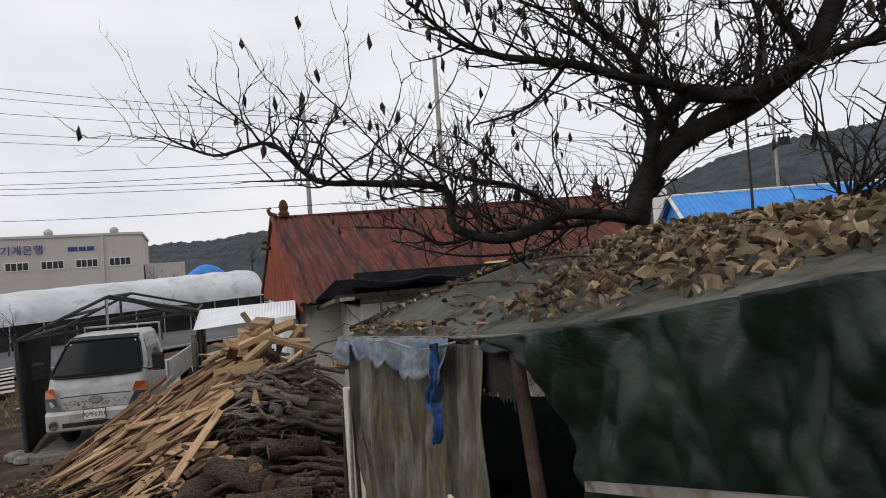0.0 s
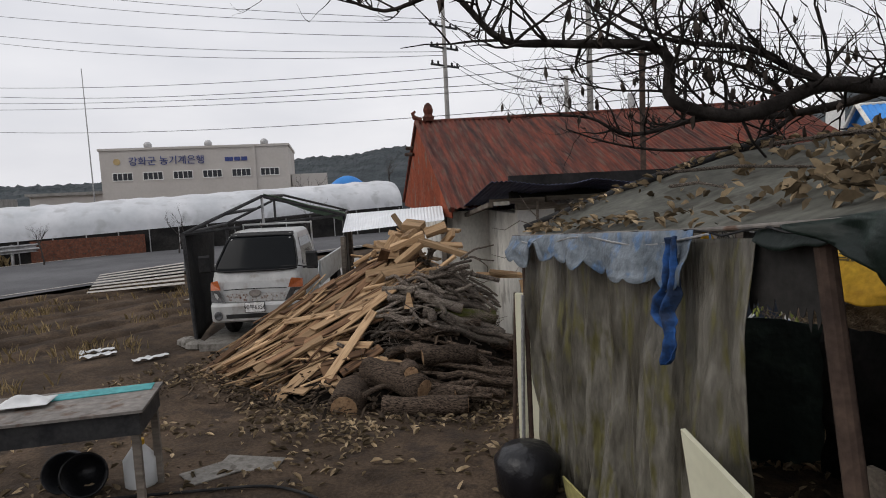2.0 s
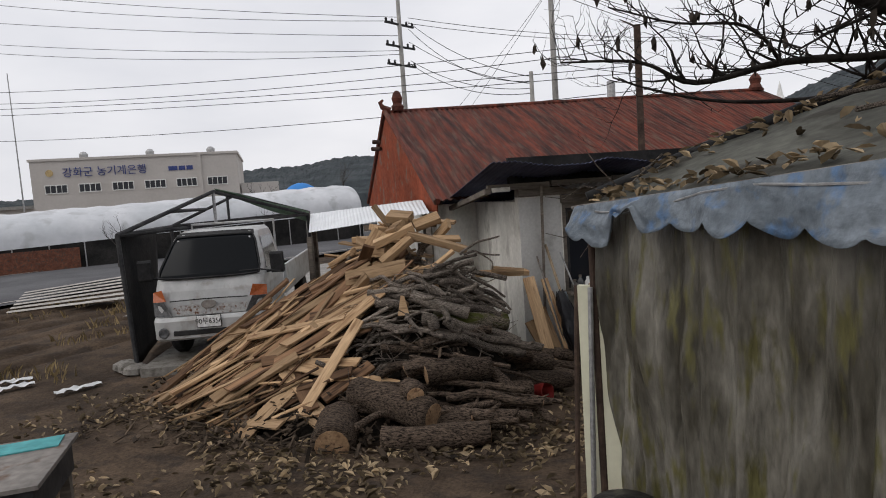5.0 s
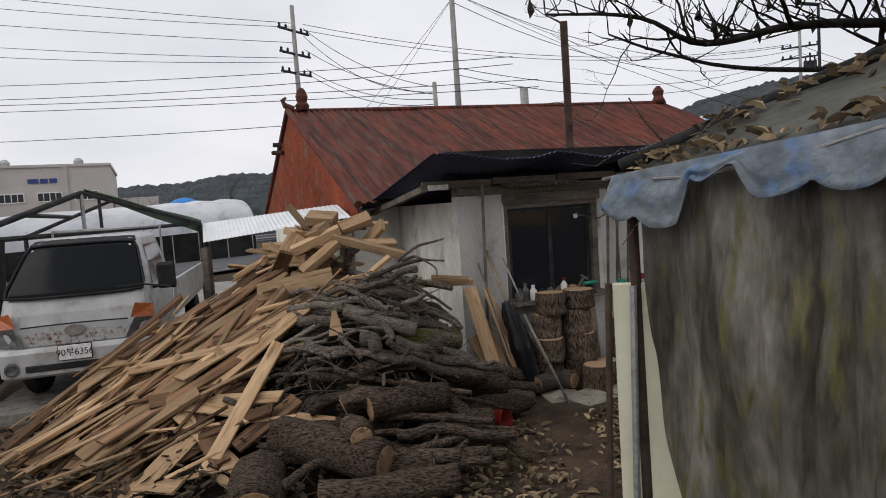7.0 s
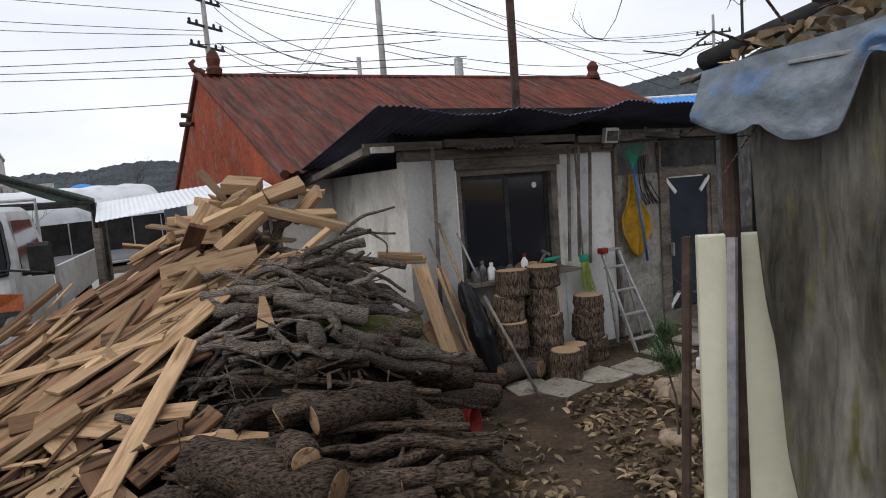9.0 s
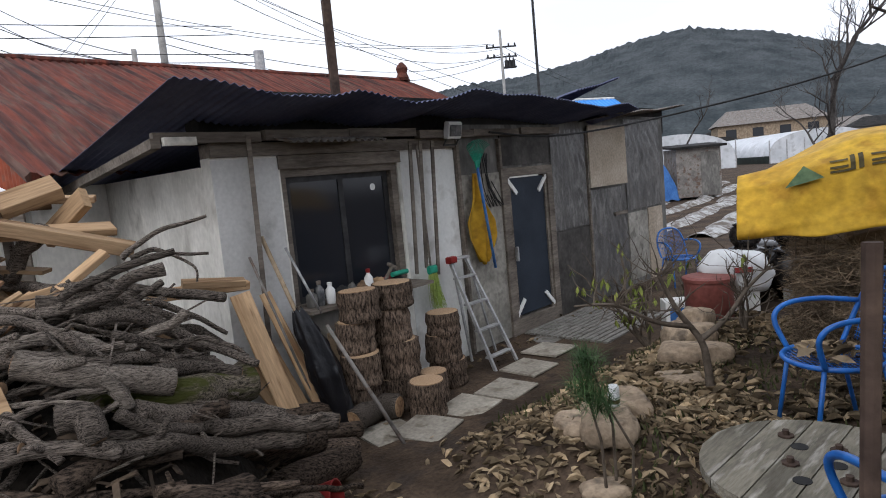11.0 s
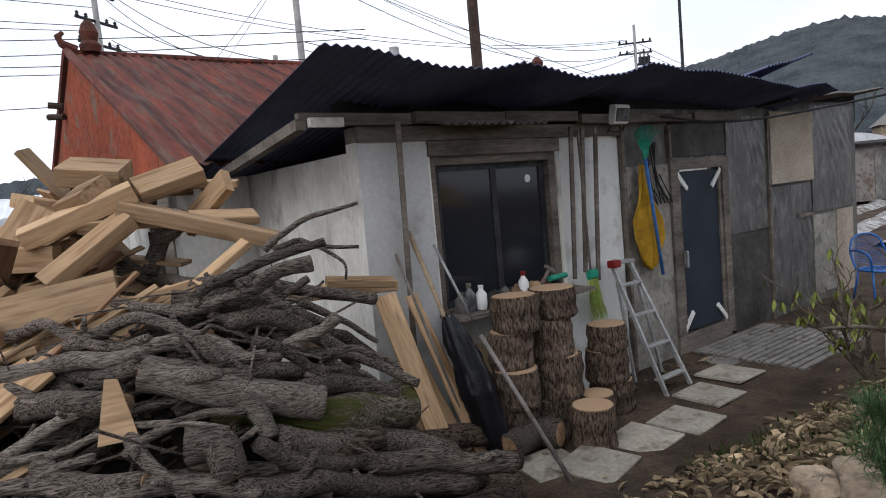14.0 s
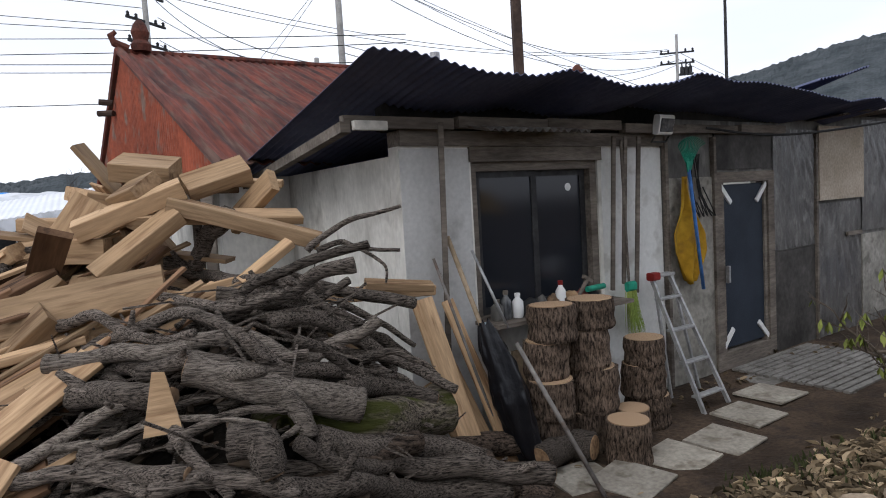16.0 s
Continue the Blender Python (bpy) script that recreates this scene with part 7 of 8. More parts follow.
for a, b, w, t in (((0.04, -0.12, 1.28), (0.16, -0.62, 0.04), 0.16, 0.03), ((0.20, -0.14, 0.86), (0.36, -0.56, 0.05), 0.09, 0.025), ((0.27, -0.10, 1.24), (0.46, -0.57, 0.05), 0.09, 0.035), ((0.36, -0.10, 1.05), (0.55, -0.55, 0.05), 0.06, 0.025), ((0.0, -0.2, 0.7), (0.22, -0.6, 0.1), 0.16, 0.03)):
    pa, pb = HX @ Vector(a), HX @ Vector(b)
    d = pb - pa
    m = Matrix.Translation((pa + pb) / 2) @ d.to_track_quat("X", "Z").to_matrix().to_4x4() @ pose(0, 0, 0, 25, 0, 0)
    solid("leaning_plank", Mesh().box(Matrix(), d.length, w, t, 0.004), PINE, "pale sawn plank leaning against the shack wall", "plank", m, "planks leaning on the wall")
solid("plywood_offcut", Mesh().box(Matrix(), 0.45, 0.02, 0.78), GREYBOARD2, "tan plywood sheet standing behind the log stack", "board", at_wall(1.62, -0.10, 0.42, -6, 0, 0))
solid("plywood_offcut", Mesh().box(Matrix(), 0.30, 0.02, 0.70), GREYBOARD2, "tan plywood sheet standing behind the log stack", "board", at_wall(1.02, -0.10, 0.40, -6, 0, 0))


def bag_shape(u, v):
    a = 2 * math.pi * u
    r = 0.125 * math.sin(math.pi * (0.06 + 0.9 * v)) ** 0.5 * (1 + 0.30 * n3(math.cos(a) * 2, math.sin(a) * 2, v * 5) + 0.22 * abs(n3(math.cos(a) * 5, math.sin(a) * 5, v * 9)))
    return (r * math.cos(a), 0.6 * r * math.sin(a) - 0.22 * (1 - v), v * 0.98 + 0.02 + 0.06 * n3(math.cos(a) * 2, math.sin(a) * 2, 3) * v)


solid("black_bag", Mesh().grid(bag_shape, 44, 40), BLACKPLASTIC, "tall black plastic bag leaning under the window", "bag", at_wall(0.60, -0.40, 0.0, 0, -12, 0) @ Matrix.Diagonal((1.0, 1.1, 1.12, 1)), smooth=True)


# log stacks
def round_log(r, h, m, label, tilt=0):
    t = thing("log_round", label, "log", m, "stacked log rounds")
    prof = [(r * (0.97 if j in (0, 9) else 1 + 0.03 * math.sin(j * 1.3)), h * j / 9) for j in range(10)]
    body = Mesh().lathe(prof, 44)
    seed = m.translation.x * 7 + m.translation.z * 3
    skinned = []
    for x, y, z in body.v:
        a = math.atan2(y, x)
        f = 1 + 0.10 * n3(math.cos(a) * 1.3 + seed, math.sin(a) * 1.3, z * 1.5) - 0.10 * abs(n3(math.cos(a) * 7 + seed, math.sin(a) * 7, z * 4)) + 0.05 * n3(math.cos(a) * 16, math.sin(a) * 16 + seed, z * 12)
        skinned.append((x * f, y * f, z))
    body.v = skinned
    part("bark", body, BARKV, t, smooth=False)
    part("cut_face", Mesh().lathe([(r * 0.90, -0.004), (r * 0.885, 0.006), (r * 0.5, 0.010), (r * 0.03, 0.011)], 24, pose(0, 0, h)), RINGS, t, "pale sawn face with rings")
    return t


for u, v, hs, r in ((0.88, -0.48, (0.36, 0.27, 0.27, 0.26), 0.175), (1.27, -0.50, (0.30, 0.34, 0.30, 0.22), 0.18), (1.96, -0.46, (0.26, 0.26, 0.22), 0.18)):
    z = 0.0
    for k, h in enumerate(hs):
        big = 1.2 if k == 0 and u < 1 else 1.0
        round_log(r * big * r4.uniform(0.94, 1.05), h, at_wall(u + r4.uniform(-0.03, 0.03), v + r4.uniform(-0.03, 0.03), z, r4.uniform(-2, 2), r4.uniform(-2, 2), r4.uniform(0, 90)), "bark-covered log round in a stack by the window")
        z += h
round_log(0.165, 0.33, at_wall(1.25, -0.88, -0.01), "pale-topped log round standing before the stack")
round_log(0.14, 0.29, at_wall(1.56, -0.66, -0.01), "short log round standing before the stack")
crooked([HX @ Vector((0.55, -0.70, 0.16)), HX @ Vector((0.9, -0.62, 0.15)), HX @ Vector((1.0, -0.78, 0.15))], 0.10, 0.11, "log", "heavy bark-covered log with a sawn end", "logs of the wood pile", "log", 12, False)

# things on the window shelf
def bottle(u, v, h, r, body, cap, label):
    t = thing("bottle", label, "bottle", at_wall(u, v, 1.03), "bottles on the shelf")
    part("body", Mesh().lathe([(r * 0.9, 0), (r, 0.01), (r, h * 0.65), (r * 0.45, h * 0.8), (r * 0.4, h * 0.86)], 16), body, t, smooth=True)
    part("cap", Mesh().lathe([(r * 0.5, h * 0.86), (r * 0.5, h), (r * 0.3, h * 1.01)], 14), cap, t)


bottle(0.78, -0.14, 0.22, 0.042, LAMPGLASS, OLDWOOD, "clear bottle with a brown cap on the window shelf")
bottle(0.88, -0.16, 0.19, 0.045, WHITEPAINT, WHITEPAINT, "white plastic bottle on the window shelf")
bottle(0.70, -0.13, 0.16, 0.05, GREYWALL, OLDWOOD, "grey bottle on the window shelf")
bottle(1.30, -0.20, 0.24, 0.042, WHITEPAINT, REDPLASTIC, "white bottle with a red cap on the window shelf")
r6 = random.Random(9)
for k in range(6):
    u = 1.0 + 0.14 * k + r6.uniform(-0.03, 0.03)
    solid("work_glove", Mesh().grid(lambda a, b: (0.09 * (a - 0.5) * 2, 0.06 * (b - 0.5) * 2, 0.13 * math.sin(math.pi * a) ** 0.5 * math.sin(math.pi * b) ** 0.5 + 0.03 * n3(a * 6 + k, b * 6)), 12, 10), (INK, GREYWALL, CUT, PINE, REDFADED, INK)[k], "crumpled work glove on the window shelf", "glove", at_wall(u, -0.17, 1.035, 0, 0, r6.uniform(-60, 60)), "gloves on the shelf", smooth=True, thick=0.004)
solid("hammer", Mesh().tube([HX @ Vector((1.45, -0.2, 1.06)), HX @ Vector((1.58, -0.22, 1.24))], [0.014, 0.018], 8).box(HX @ pose(1.59, -0.22, 1.25, 0, 30, 0), 0.11, 0.03, 0.03), OLDWOOD, "old hammer with a wooden handle on the window shelf", "hammer")
solid("hand_tool", Mesh().tube([HX @ Vector((1.56, -0.24, 1.17)), HX @ Vector((1.78, -0.22, 1.17))], 0.024, 10), GREENPLASTIC, "green handled tool on the window shelf", "tool")

# broom, ladder, rake, yellow coat
br = thing("broom", "green and yellow plastic broom hung head down on the wall", "broom", at_wall(2.24, -0.12, 1.12))
part("handle", Mesh().tube([(0, 0.02, 0), (-0.03, 0.03, 1.28)], 0.012, 8), OLDWOOD, br)
part("head", Mesh().box(pose(0, 0, -0.02), 0.11, 0.05, 0.09, 0.02), GREENPLASTIC, br, "green head")
M = Mesh()
for k in range(90):
    x0, y0 = r6.uniform(-0.05, 0.05), r6.uniform(-0.02, 0.02)
    M.tube([(x0, y0, -0.06), (x0 * 1.5 + 0.02, y0 * 1.6, -0.28), (x0 * 1.9 + 0.05, y0 * 2, -0.44 + r6.uniform(-0.04, 0.03))], [0.003, 0.0025, 0.001], 3, False)
part("bristles", M, LIMEPLASTIC, br, "yellow-green bristles")
lad = thing("step_ladder", "folding aluminium step ladder with a red hinge, leaning on the wall", "ladder", at_wall(2.53, -0.14, 0.0) @ Matrix.Diagonal((0.82, 1, 1, 1)))
for x0, x1, y0 in ((-0.06, -0.16, -0.52), (0.26, 0.36, -0.48)):
    part("rail", Mesh().tube([(x0 + 0.02, 0.0, 1.15), (x1 + 0.1, y0, 0.0)], 0.024, 4), ALU, lad)
    part("rail", Mesh().tube([(x0 + 0.10, 0.02, 1.13), (x1 + 0.25, -0.10, 0.02)], 0.018, 4), ALU, lad)
for k in range(4):
    t = 0.16 + 0.24 * k
    part("rung", Mesh().box(pose(0.12 + 0.03 * t, -0.50 * t, 1.14 * (1 - t)), 0.36 + 0.10 * t, 0.07, 0.022, 0.004), ALU, lad)
part("hinge", Mesh().box(pose(-0.03, -0.02, 1.16), 0.12, 0.08, 0.07, 0.01), REDPLASTIC, lad, "red plastic hinge")
part("top_step", Mesh().box(pose(0.14, 0.0, 1.16), 0.34, 0.10, 0.025, 0.004), ALU, lad)
rk = thing("leaf_rake", "green leaf rake with a blue handle hung tines up", "rake", at_wall(3.08, -0.16, 0.0))
part("handle", Mesh().tube([(0.0, 0, 2.12), (0.18, 0.0, 0.95)], 0.017, 10), BRIGHTBLUE, rk, "blue handle", smooth=True)
part("head", Mesh().add([(-0.02, 0, 2.10), (0.02, 0, 2.10), (0.055, -0.01, 2.20), (-0.055, -0.01, 2.20)], [(0, 1, 2, 3)]), GREENPLASTIC, rk, thick=0.012)
for k in range(15):
    a = -0.62 + 1.24 * k / 14
    part("tine", Mesh().tube([(0.08 * math.sin(a), 0, 2.19), (0.28 * math.sin(a), -0.01, 2.12 + 0.27 * math.cos(a)), (0.34 * math.sin(a), -0.05, 2.12 + 0.31 * math.cos(a))], 0.0045, 5), GREENPLASTIC, rk)


def coat(u, v):
    w = lerp([(0, 0.04), (0.25, 0.09), (0.55, 0.27), (0.72, 0.26), (0.88, 0.15), (1, 0.05)], v)
    x = (u - 0.45) * 2 * w + 0.04 * v
    return (x, -0.03 - 0.035 * math.sin(u * 11 + v * 3) * (0.3 + v) - 0.02 * n3(u * 4, v * 4), 2.06 - (1.06 - 0.10 * abs(u - 0.6)) * v)


solid("yellow_coat", Mesh().grid(coat, 40, 30), YELLOWCOAT, "yellow waterproof sheet hanging on the wall by the door", "coat", at_wall(3.10, -0.06, 0.0), smooth=True, thick=0.004)
for k in range(5):
    u = 3.30 + 0.035 * k
    solid("hanging_cord", Mesh().tube([HX @ Vector(p) for p in curve_through([(u, -0.03, 2.28), (u + 0.06 * math.sin(k), -0.05, 1.9), (u + 0.10 + 0.03 * k, -0.05, 1.65), (u + 0.03, -0.04, 1.75 + 0.05 * k)], 6)], 0.006, 5), CABLE, "thin cord looped on a nail", "cord", group="cords on the wall")

# ---------------------------------------------------------------- path of tiles and mat
for k, (x, y, a, s) in enumerate([(-0.20, 9.46, 36, 0.44), (0.31, 9.75, 30, 0.44), (0.80, 9.94, 28, 0.44), (1.32, 10.38, 24, 0.44), (1.83, 10.78, 24, 0.46), (-0.48, 9.62, 12, 0.4)]):
    solid("stepping_tile", Mesh().box(Matrix(), s, s, 0.02, 0.004), TILE, "square beige floor tile laid in the earth", "tile", pose(x, y, gz(x, y) + 0.014, r4.uniform(-2, 2), r4.uniform(-2, 2), a), "stepping tiles")
mat_ob = thing("slatted_mat", "grey plastic slatted mat on the ground before the door", "mat", pose(2.95, 11.38, gz(2.95, 11.38) + 0.01, 0, 0, 24))
for k in range(14):
    part("slat", Mesh().span(-0.78, 0.78, -0.56 + k * 0.083, -0.50 + k * 0.083, 0, 0.025, 0.004), CONCRETE2, mat_ob)
for x in (-0.7, 0, 0.7):
    part("runner", Mesh().span(x - 0.03, x + 0.03, -0.57, 0.6, -0.012, 0.003), CONCRETE2, mat_ob)
solid("drain_mat", Mesh().box(Matrix(), 0.9, 0.35, 0.02), CONCRETE2, "grey rubber mat beside the door", "mat", pose(2.35, 11.35, gz(2.35, 11.35) + 0.012, 0, 0, 24))

# ---------------------------------------------------------------- garden
def rock(x, y, sx, sy, sz, seed, label="rounded tan field stone"):
    m = Mesh()

    def f(u, v):
        a, b = 2 * math.pi * u, math.pi * (v - 0.5)
        p = Vector((math.cos(a) * math.cos(b), math.sin(a) * math.cos(b), math.sin(b)))
        k = 1 + 0.28 * noise.noise(p * 1.3 + Vector((seed, 0, 0))) + 0.08 * noise.noise(p * 4 + Vector((0, seed, 0)))
        q = [abs(c) ** 0.75 * (1 if c > 0 else -1) for c in p]
        return (q[0] * sx * k * 0.9, q[1] * sy * k * 0.9, min(q[2], 0.72 + 0.1 * q[0]) * sz * k * 0.85)
    m.grid(f, 24, 14)
    return solid("stone", m, STONE, label, "stone", pose(x, y, gz(x, y) + sz * 0.45, 0, 0, seed * 40), "garden stones", smooth=True)


rock(0.36, 7.84, 0.24, 0.18, 0.13, 1.3)
rock(0.66, 8.02, 0.21, 0.13, 0.10, 2.1)
rock(1.66, 8.45, 0.30, 0.17, 0.13, 3.7)
rock(1.95, 8.78, 0.26, 0.18, 0.17, 4.4)
rock(2.25, 9.0, 0.22, 0.16, 0.22, 5.2)
rock(0.25, 8.05, 0.16, 0.12, 0.06, 6.2)
rock(1.25, 8.2, 0.18, 0.14, 0.05, 7.7)
rock(0.05, 7.5, 0.14, 0.10, 0.06, 8.1)
GX = pose(0.42, 6.55, gz(0.42, 6.55), 0, 0, 20)
sp = thing("cable_spool_table", "low round table made from a weathered cable spool", "table", GX)
for k in range(6):
    y0, y1 = -0.46 + k * 0.154, -0.46 + (k + 1) * 0.154 - 0.006
    m = Mesh()
    xs = lambda y: math.sqrt(max(0.0, 0.464 ** 2 - y * y))
    ring = [(-xs(y0), y0)] + [(xs(y0 + (y1 - y0) * j / 5), y0 + (y1 - y0) * j / 5) for j in range(6)] + [(-xs(y1 - (y1 - y0) * j / 5), y1 - (y1 - y0) * j / 5) for j in range(5)]
    nn = len(ring)
    m.add([(x, y, z) for z in (0.33, 0.375) for x, y in ring], [tuple(range(nn - 1, -1, -1)), tuple(range(nn, 2 * nn))] + [(i, (i + 1) % nn, nn + (i + 1) % nn, nn + i) for i in range(nn)])
    part("board", m, SPOOLWOOD, sp)
part("drum", Mesh().lathe([(0.2, 0.04), (0.2, 0.33)], 20), SPOOLWOOD, sp)
part("base", Mesh().lathe([(0.45, -0.02), (0.45, 0.04)], 28), SPOOLWOOD, sp)
for k, (x, y) in enumerate([(-0.18, 0.02), (0.02, -0.05), (0.12, 0.12)]):
    part("hole", Mesh().lathe([(0.035, 0.374), (0.035, 0.378)], 14, pose(x, y, 0)), INK, sp)
for x, y in ((-0.06, 0.10), (-0.10, -0.12), (0.16, -0.02), (0.2, 0.2)):
    part("bolt", Mesh().lathe([(0.035, 0), (0.035, 0.008), (0.015, 0.01), (0.015, 0.03)], 8, pose(x, y, 0.375)), RUSTSTEEL, sp)


def garden_chair(m, label):
    t = thing("garden_chair", label, "chair", m, "blue garden chairs")
    part("seat_rim", Mesh().tube([(0.24 * math.cos(a), 0.24 * math.sin(a), 0.44) for a in [2 * math.pi * k / 24 for k in range(25)]], 0.014, 8), CHAIRBLUE, t, smooth=True)
    mesh_net = Mesh()
    for k in range(-9, 10):
        c = k * 0.025
        w = math.sqrt(max(0, 0.24 ** 2 - c * c))
        mesh_net.tube([(-w, c, 0.44), (w, c, 0.435)], 0.0022, 3, False).tube([(c, -w, 0.437), (c, w, 0.44)], 0.0022, 3, False)
    part("seat_mesh", mesh_net, CHAIRBLUE, t, "blue wire mesh seat")
    part("back_frame", Mesh().tube(curve_through([(-0.22, 0.16, 0.44), (-0.23, 0.26, 0.66), (-0.16, 0.31, 0.84), (0, 0.33, 0.89), (0.16, 0.31, 0.84), (0.23, 0.26, 0.66), (0.22, 0.16, 0.44)], 5), 0.014, 8), CHAIRBLUE, t, smooth=True)
    net = Mesh()
    for k in range(-8, 9):
        x = k * 0.025
        top = 0.87 - 0.9 * x * x * 3
        net.tube([(x, 0.22, 0.47), (x, 0.31, top)], 0.0022, 3, False)
        z = 0.49 + (k + 8) * 0.022
        net.tube([(-0.21, 0.22 + (z - 0.47) * 0.22, z), (0.21, 0.22 + (z - 0.47) * 0.22, z)], 0.0022, 3, False)
    part("back_mesh", net, CHAIRBLUE, t)
    for s in (-1, 1):
        part("arm", Mesh().tube(curve_through([(s * 0.23, 0.26, 0.68), (s * 0.26, 0.06, 0.70), (s * 0.26, -0.12, 0.68), (s * 0.245, -0.19, 0.60), (s * 0.20, -0.14, 0.44)], 5), 0.015, 8), CHAIRBLUE, t, smooth=True)
        part("leg", Mesh().tube([(s * 0.19, -0.14, 0.44), (s * 0.21, -0.20, 0.0)], 0.013, 8), CHAIRBLUE, t, smooth=True)
        part("leg", Mesh().tube([(s * 0.20, 0.14, 0.44), (s * 0.22, 0.24, 0.0)], 0.013, 8), CHAIRBLUE, t, smooth=True)
    return t


def stand(x, y, turn):
    return pose(x, y, gz(x, y), 0, 0, turn)


ch = garden_chair(stand(1.25, 7.07, -118), "blue tubular garden chair with a mesh seat holding dead leaves")
c2 = copy_thing(ch, stand(0.16, 5.96, 160))
c2["label"] = "blue tubular garden chair drawn up to the spool table"
c3 = copy_thing(ch, stand(5.40, 12.42, -15))
c3["label"] = "blue tubular garden chair standing against the shack wall"
M = Mesh()
for k in range(40):
    a, rr = r6.uniform(0, 6.28), r6.uniform(0, 0.2)
    leaf(M, (1.25 + rr * math.cos(a), 7.07 + rr * math.sin(a), gz(1.25, 7.07) + 0.455 + r6.uniform(0, 0.03)), r6.uniform(0.07, 0.13), r6, 0.8)
solid("seat_leaves", M, DEADLEAF, "dead leaves lying on the blue chair", "leaves", kind="stuff")

# straw stack under its yellow tarpaulin
E1, E2 = Vector((0.62, -0.78, 0)), Vector((0.78, 0.62, 0))
O = Vector((1.70, 7.88, 0))


def stack(u, v):
    p = O + E1 * (0.32 + 1.75 * u) + E2 * (0.1 + 1.5 * v)
    edge_in = min(1, 7 * u, 7 * v, 7 * (1 - v))
    return (p.x, p.y, 0.30 + 1.12 * max(0, edge_in) ** 0.35 + 0.08 * n3(p.x * 4, p.y * 4))


solid("straw_stack", Mesh().grid(stack, 40, 30), STRAW, "rough stack of dark straw and brushwood", "straw stack", kind="stuff")
M = Mesh()
for k in range(6500):
    u, side = r6.uniform(-0.02, 1), r6.random()
    if side < 0.75:
        p = O + E1 * (0.34 + 1.75 * u) + E2 * r6.uniform(-0.06, 0.2)
    else:
        p = O + E1 * r6.uniform(0.22, 0.44) + E2 * r6.uniform(-0.05, 1.4)
    z = gz(p.x, p.y) + r6.uniform(0.0, 0.90)
    d = E1 * r6.gauss(0, 1) + E2 * r6.gauss(0, 0.35) + Vector((0, 0, r6.gauss(0, 0.55)))
    d = d.normalized() * r6.uniform(0.04, 0.15)
    q = Vector((p.x, p.y, z))
    M.tube([q - d, q + Vector((r6.uniform(-0.03, 0.03), r6.uniform(-0.03, 0.03), r6.uniform(-0.02, 0.02))), q + d], [0.0025, 0.003, 0.0012], 3, False)
solid("straw_stalks", M, STRAW, "loose stalks and roots sticking out of the stack", "straw", kind="stuff")
ytp = thing("yellow_tarpaulin", "weathered yellow tarpaulin with black lettering over the straw stack", "tarpaulin", pose(0, 0, 0))


def ytarp(u, v):
    # v 0 at the hanging front edge, rising over the top to the back
    s = -0.12 + 2.2 * u
    h = lerp([(0, 1.50), (0.12, 1.60), (0.4, 1.93), (0.55, 2.06), (0.8, 2.12), (1, 2.08)], v) - 0.30 * smooth(0.35, 0.0, u) * v + 0.10 * u
    d = lerp([(0, -0.12), (0.12, -0.12), (0.4, 0.02), (0.55, 0.25), (0.8, 0.8), (1, 1.5)], v)
    p = O + E1 * s + E2 * (d + 0.06 * n3(u * 5, v * 4, 2))
    return (p.x, p.y, h - 0.05 + 0.035 * n3(u * 7, v * 5, 6))


part("sheet", Mesh().grid(ytarp, 60, 50), YELLOW, ytp, smooth=True, thick=0.004)


def print_on(name, u0, u1, v0, v1, mat):
    def f(a, b):
        p = Vector(ytarp(u0 + (u1 - u0) * a, v0 + (v1 - v0) * b))
        return tuple(p - E2 * 0.012 + Vector((0, 0, 0.008)))
    part(name, Mesh().grid(f, 6, 6), mat, ytp)


tri_mesh = Mesh()
tp = [Vector(ytarp(u, v)) - E2 * 0.045 + Vector((0, 0, 0.02)) for u, v in ((0.13, 0.33), (0.23, 0.33), (0.18, 0.43))]
tri_mesh.add(tp, [(0, 1, 2)])
part("emblem", tri_mesh, FADEDGREEN, ytp, "faded green triangle")
for k in range(4):
    u = 0.245 + 0.10 * k
    for du, dv, w, hgt in ((0, 0.02, 0.045, 0.012), (0, 0.055, 0.045, 0.012), (0.05, 0.0, 0.012, 0.085), (0.0, 0.0, 0.05, 0.012), (0.07, 0.0, 0.012, 0.085)):
        print_on("letter_stroke", u + du, u + du + w, 0.35 + dv, 0.35 + dv + hgt, INKFADED)

# pots, drum, sack
pt = thing("red_drum", "faded red plastic drum with a lid beside the stones", "drum", stand(2.85, 9.42, 0))
part("tub", Mesh().lathe([(0.19, 0), (0.22, 0.02), (0.23, 0.38), (0.235, 0.42)], 24), REDFADED, pt, smooth=True)
part("lid", Mesh().lathe([(0.245, 0.42), (0.245, 0.45), (0.20, 0.465), (0.05, 0.47)], 24), REDFADED, pt)


def jar(x, y, z, r, h):
    t = thing("clay_jar", "dark glazed clay jar with a lid", "jar", pose(x, y, z), "clay jars")
    part("body", Mesh().lathe([(r * 0.62, 0), (r * 0.9, h * 0.25), (r, h * 0.5), (r * 0.88, h * 0.8), (r * 0.66, h * 0.93), (r * 0.72, h * 0.97)], 26), GLAZE, t, smooth=True)
    part("lid", Mesh().lathe([(r * 0.76, h * 0.97), (r * 0.78, h), (r * 0.5, h * 1.06), (r * 0.1, h * 1.09)], 24), GLAZE, t, smooth=True)


for x, y, r, h in ((3.6, 9.62, 0.26, 0.55), (3.95, 9.35, 0.24, 0.5), (4.2, 9.95, 0.30, 0.55), (4.7, 10.5, 0.22, 0.4)):
    jar(x, y, gz(x, y), r, h)
jar(3.6, 9.62, gz(3.6, 9.62) + 0.58, 0.16, 0.24)
jar(3.97, 9.36, gz(3.95, 9.35) + 0.54, 0.18, 0.26)


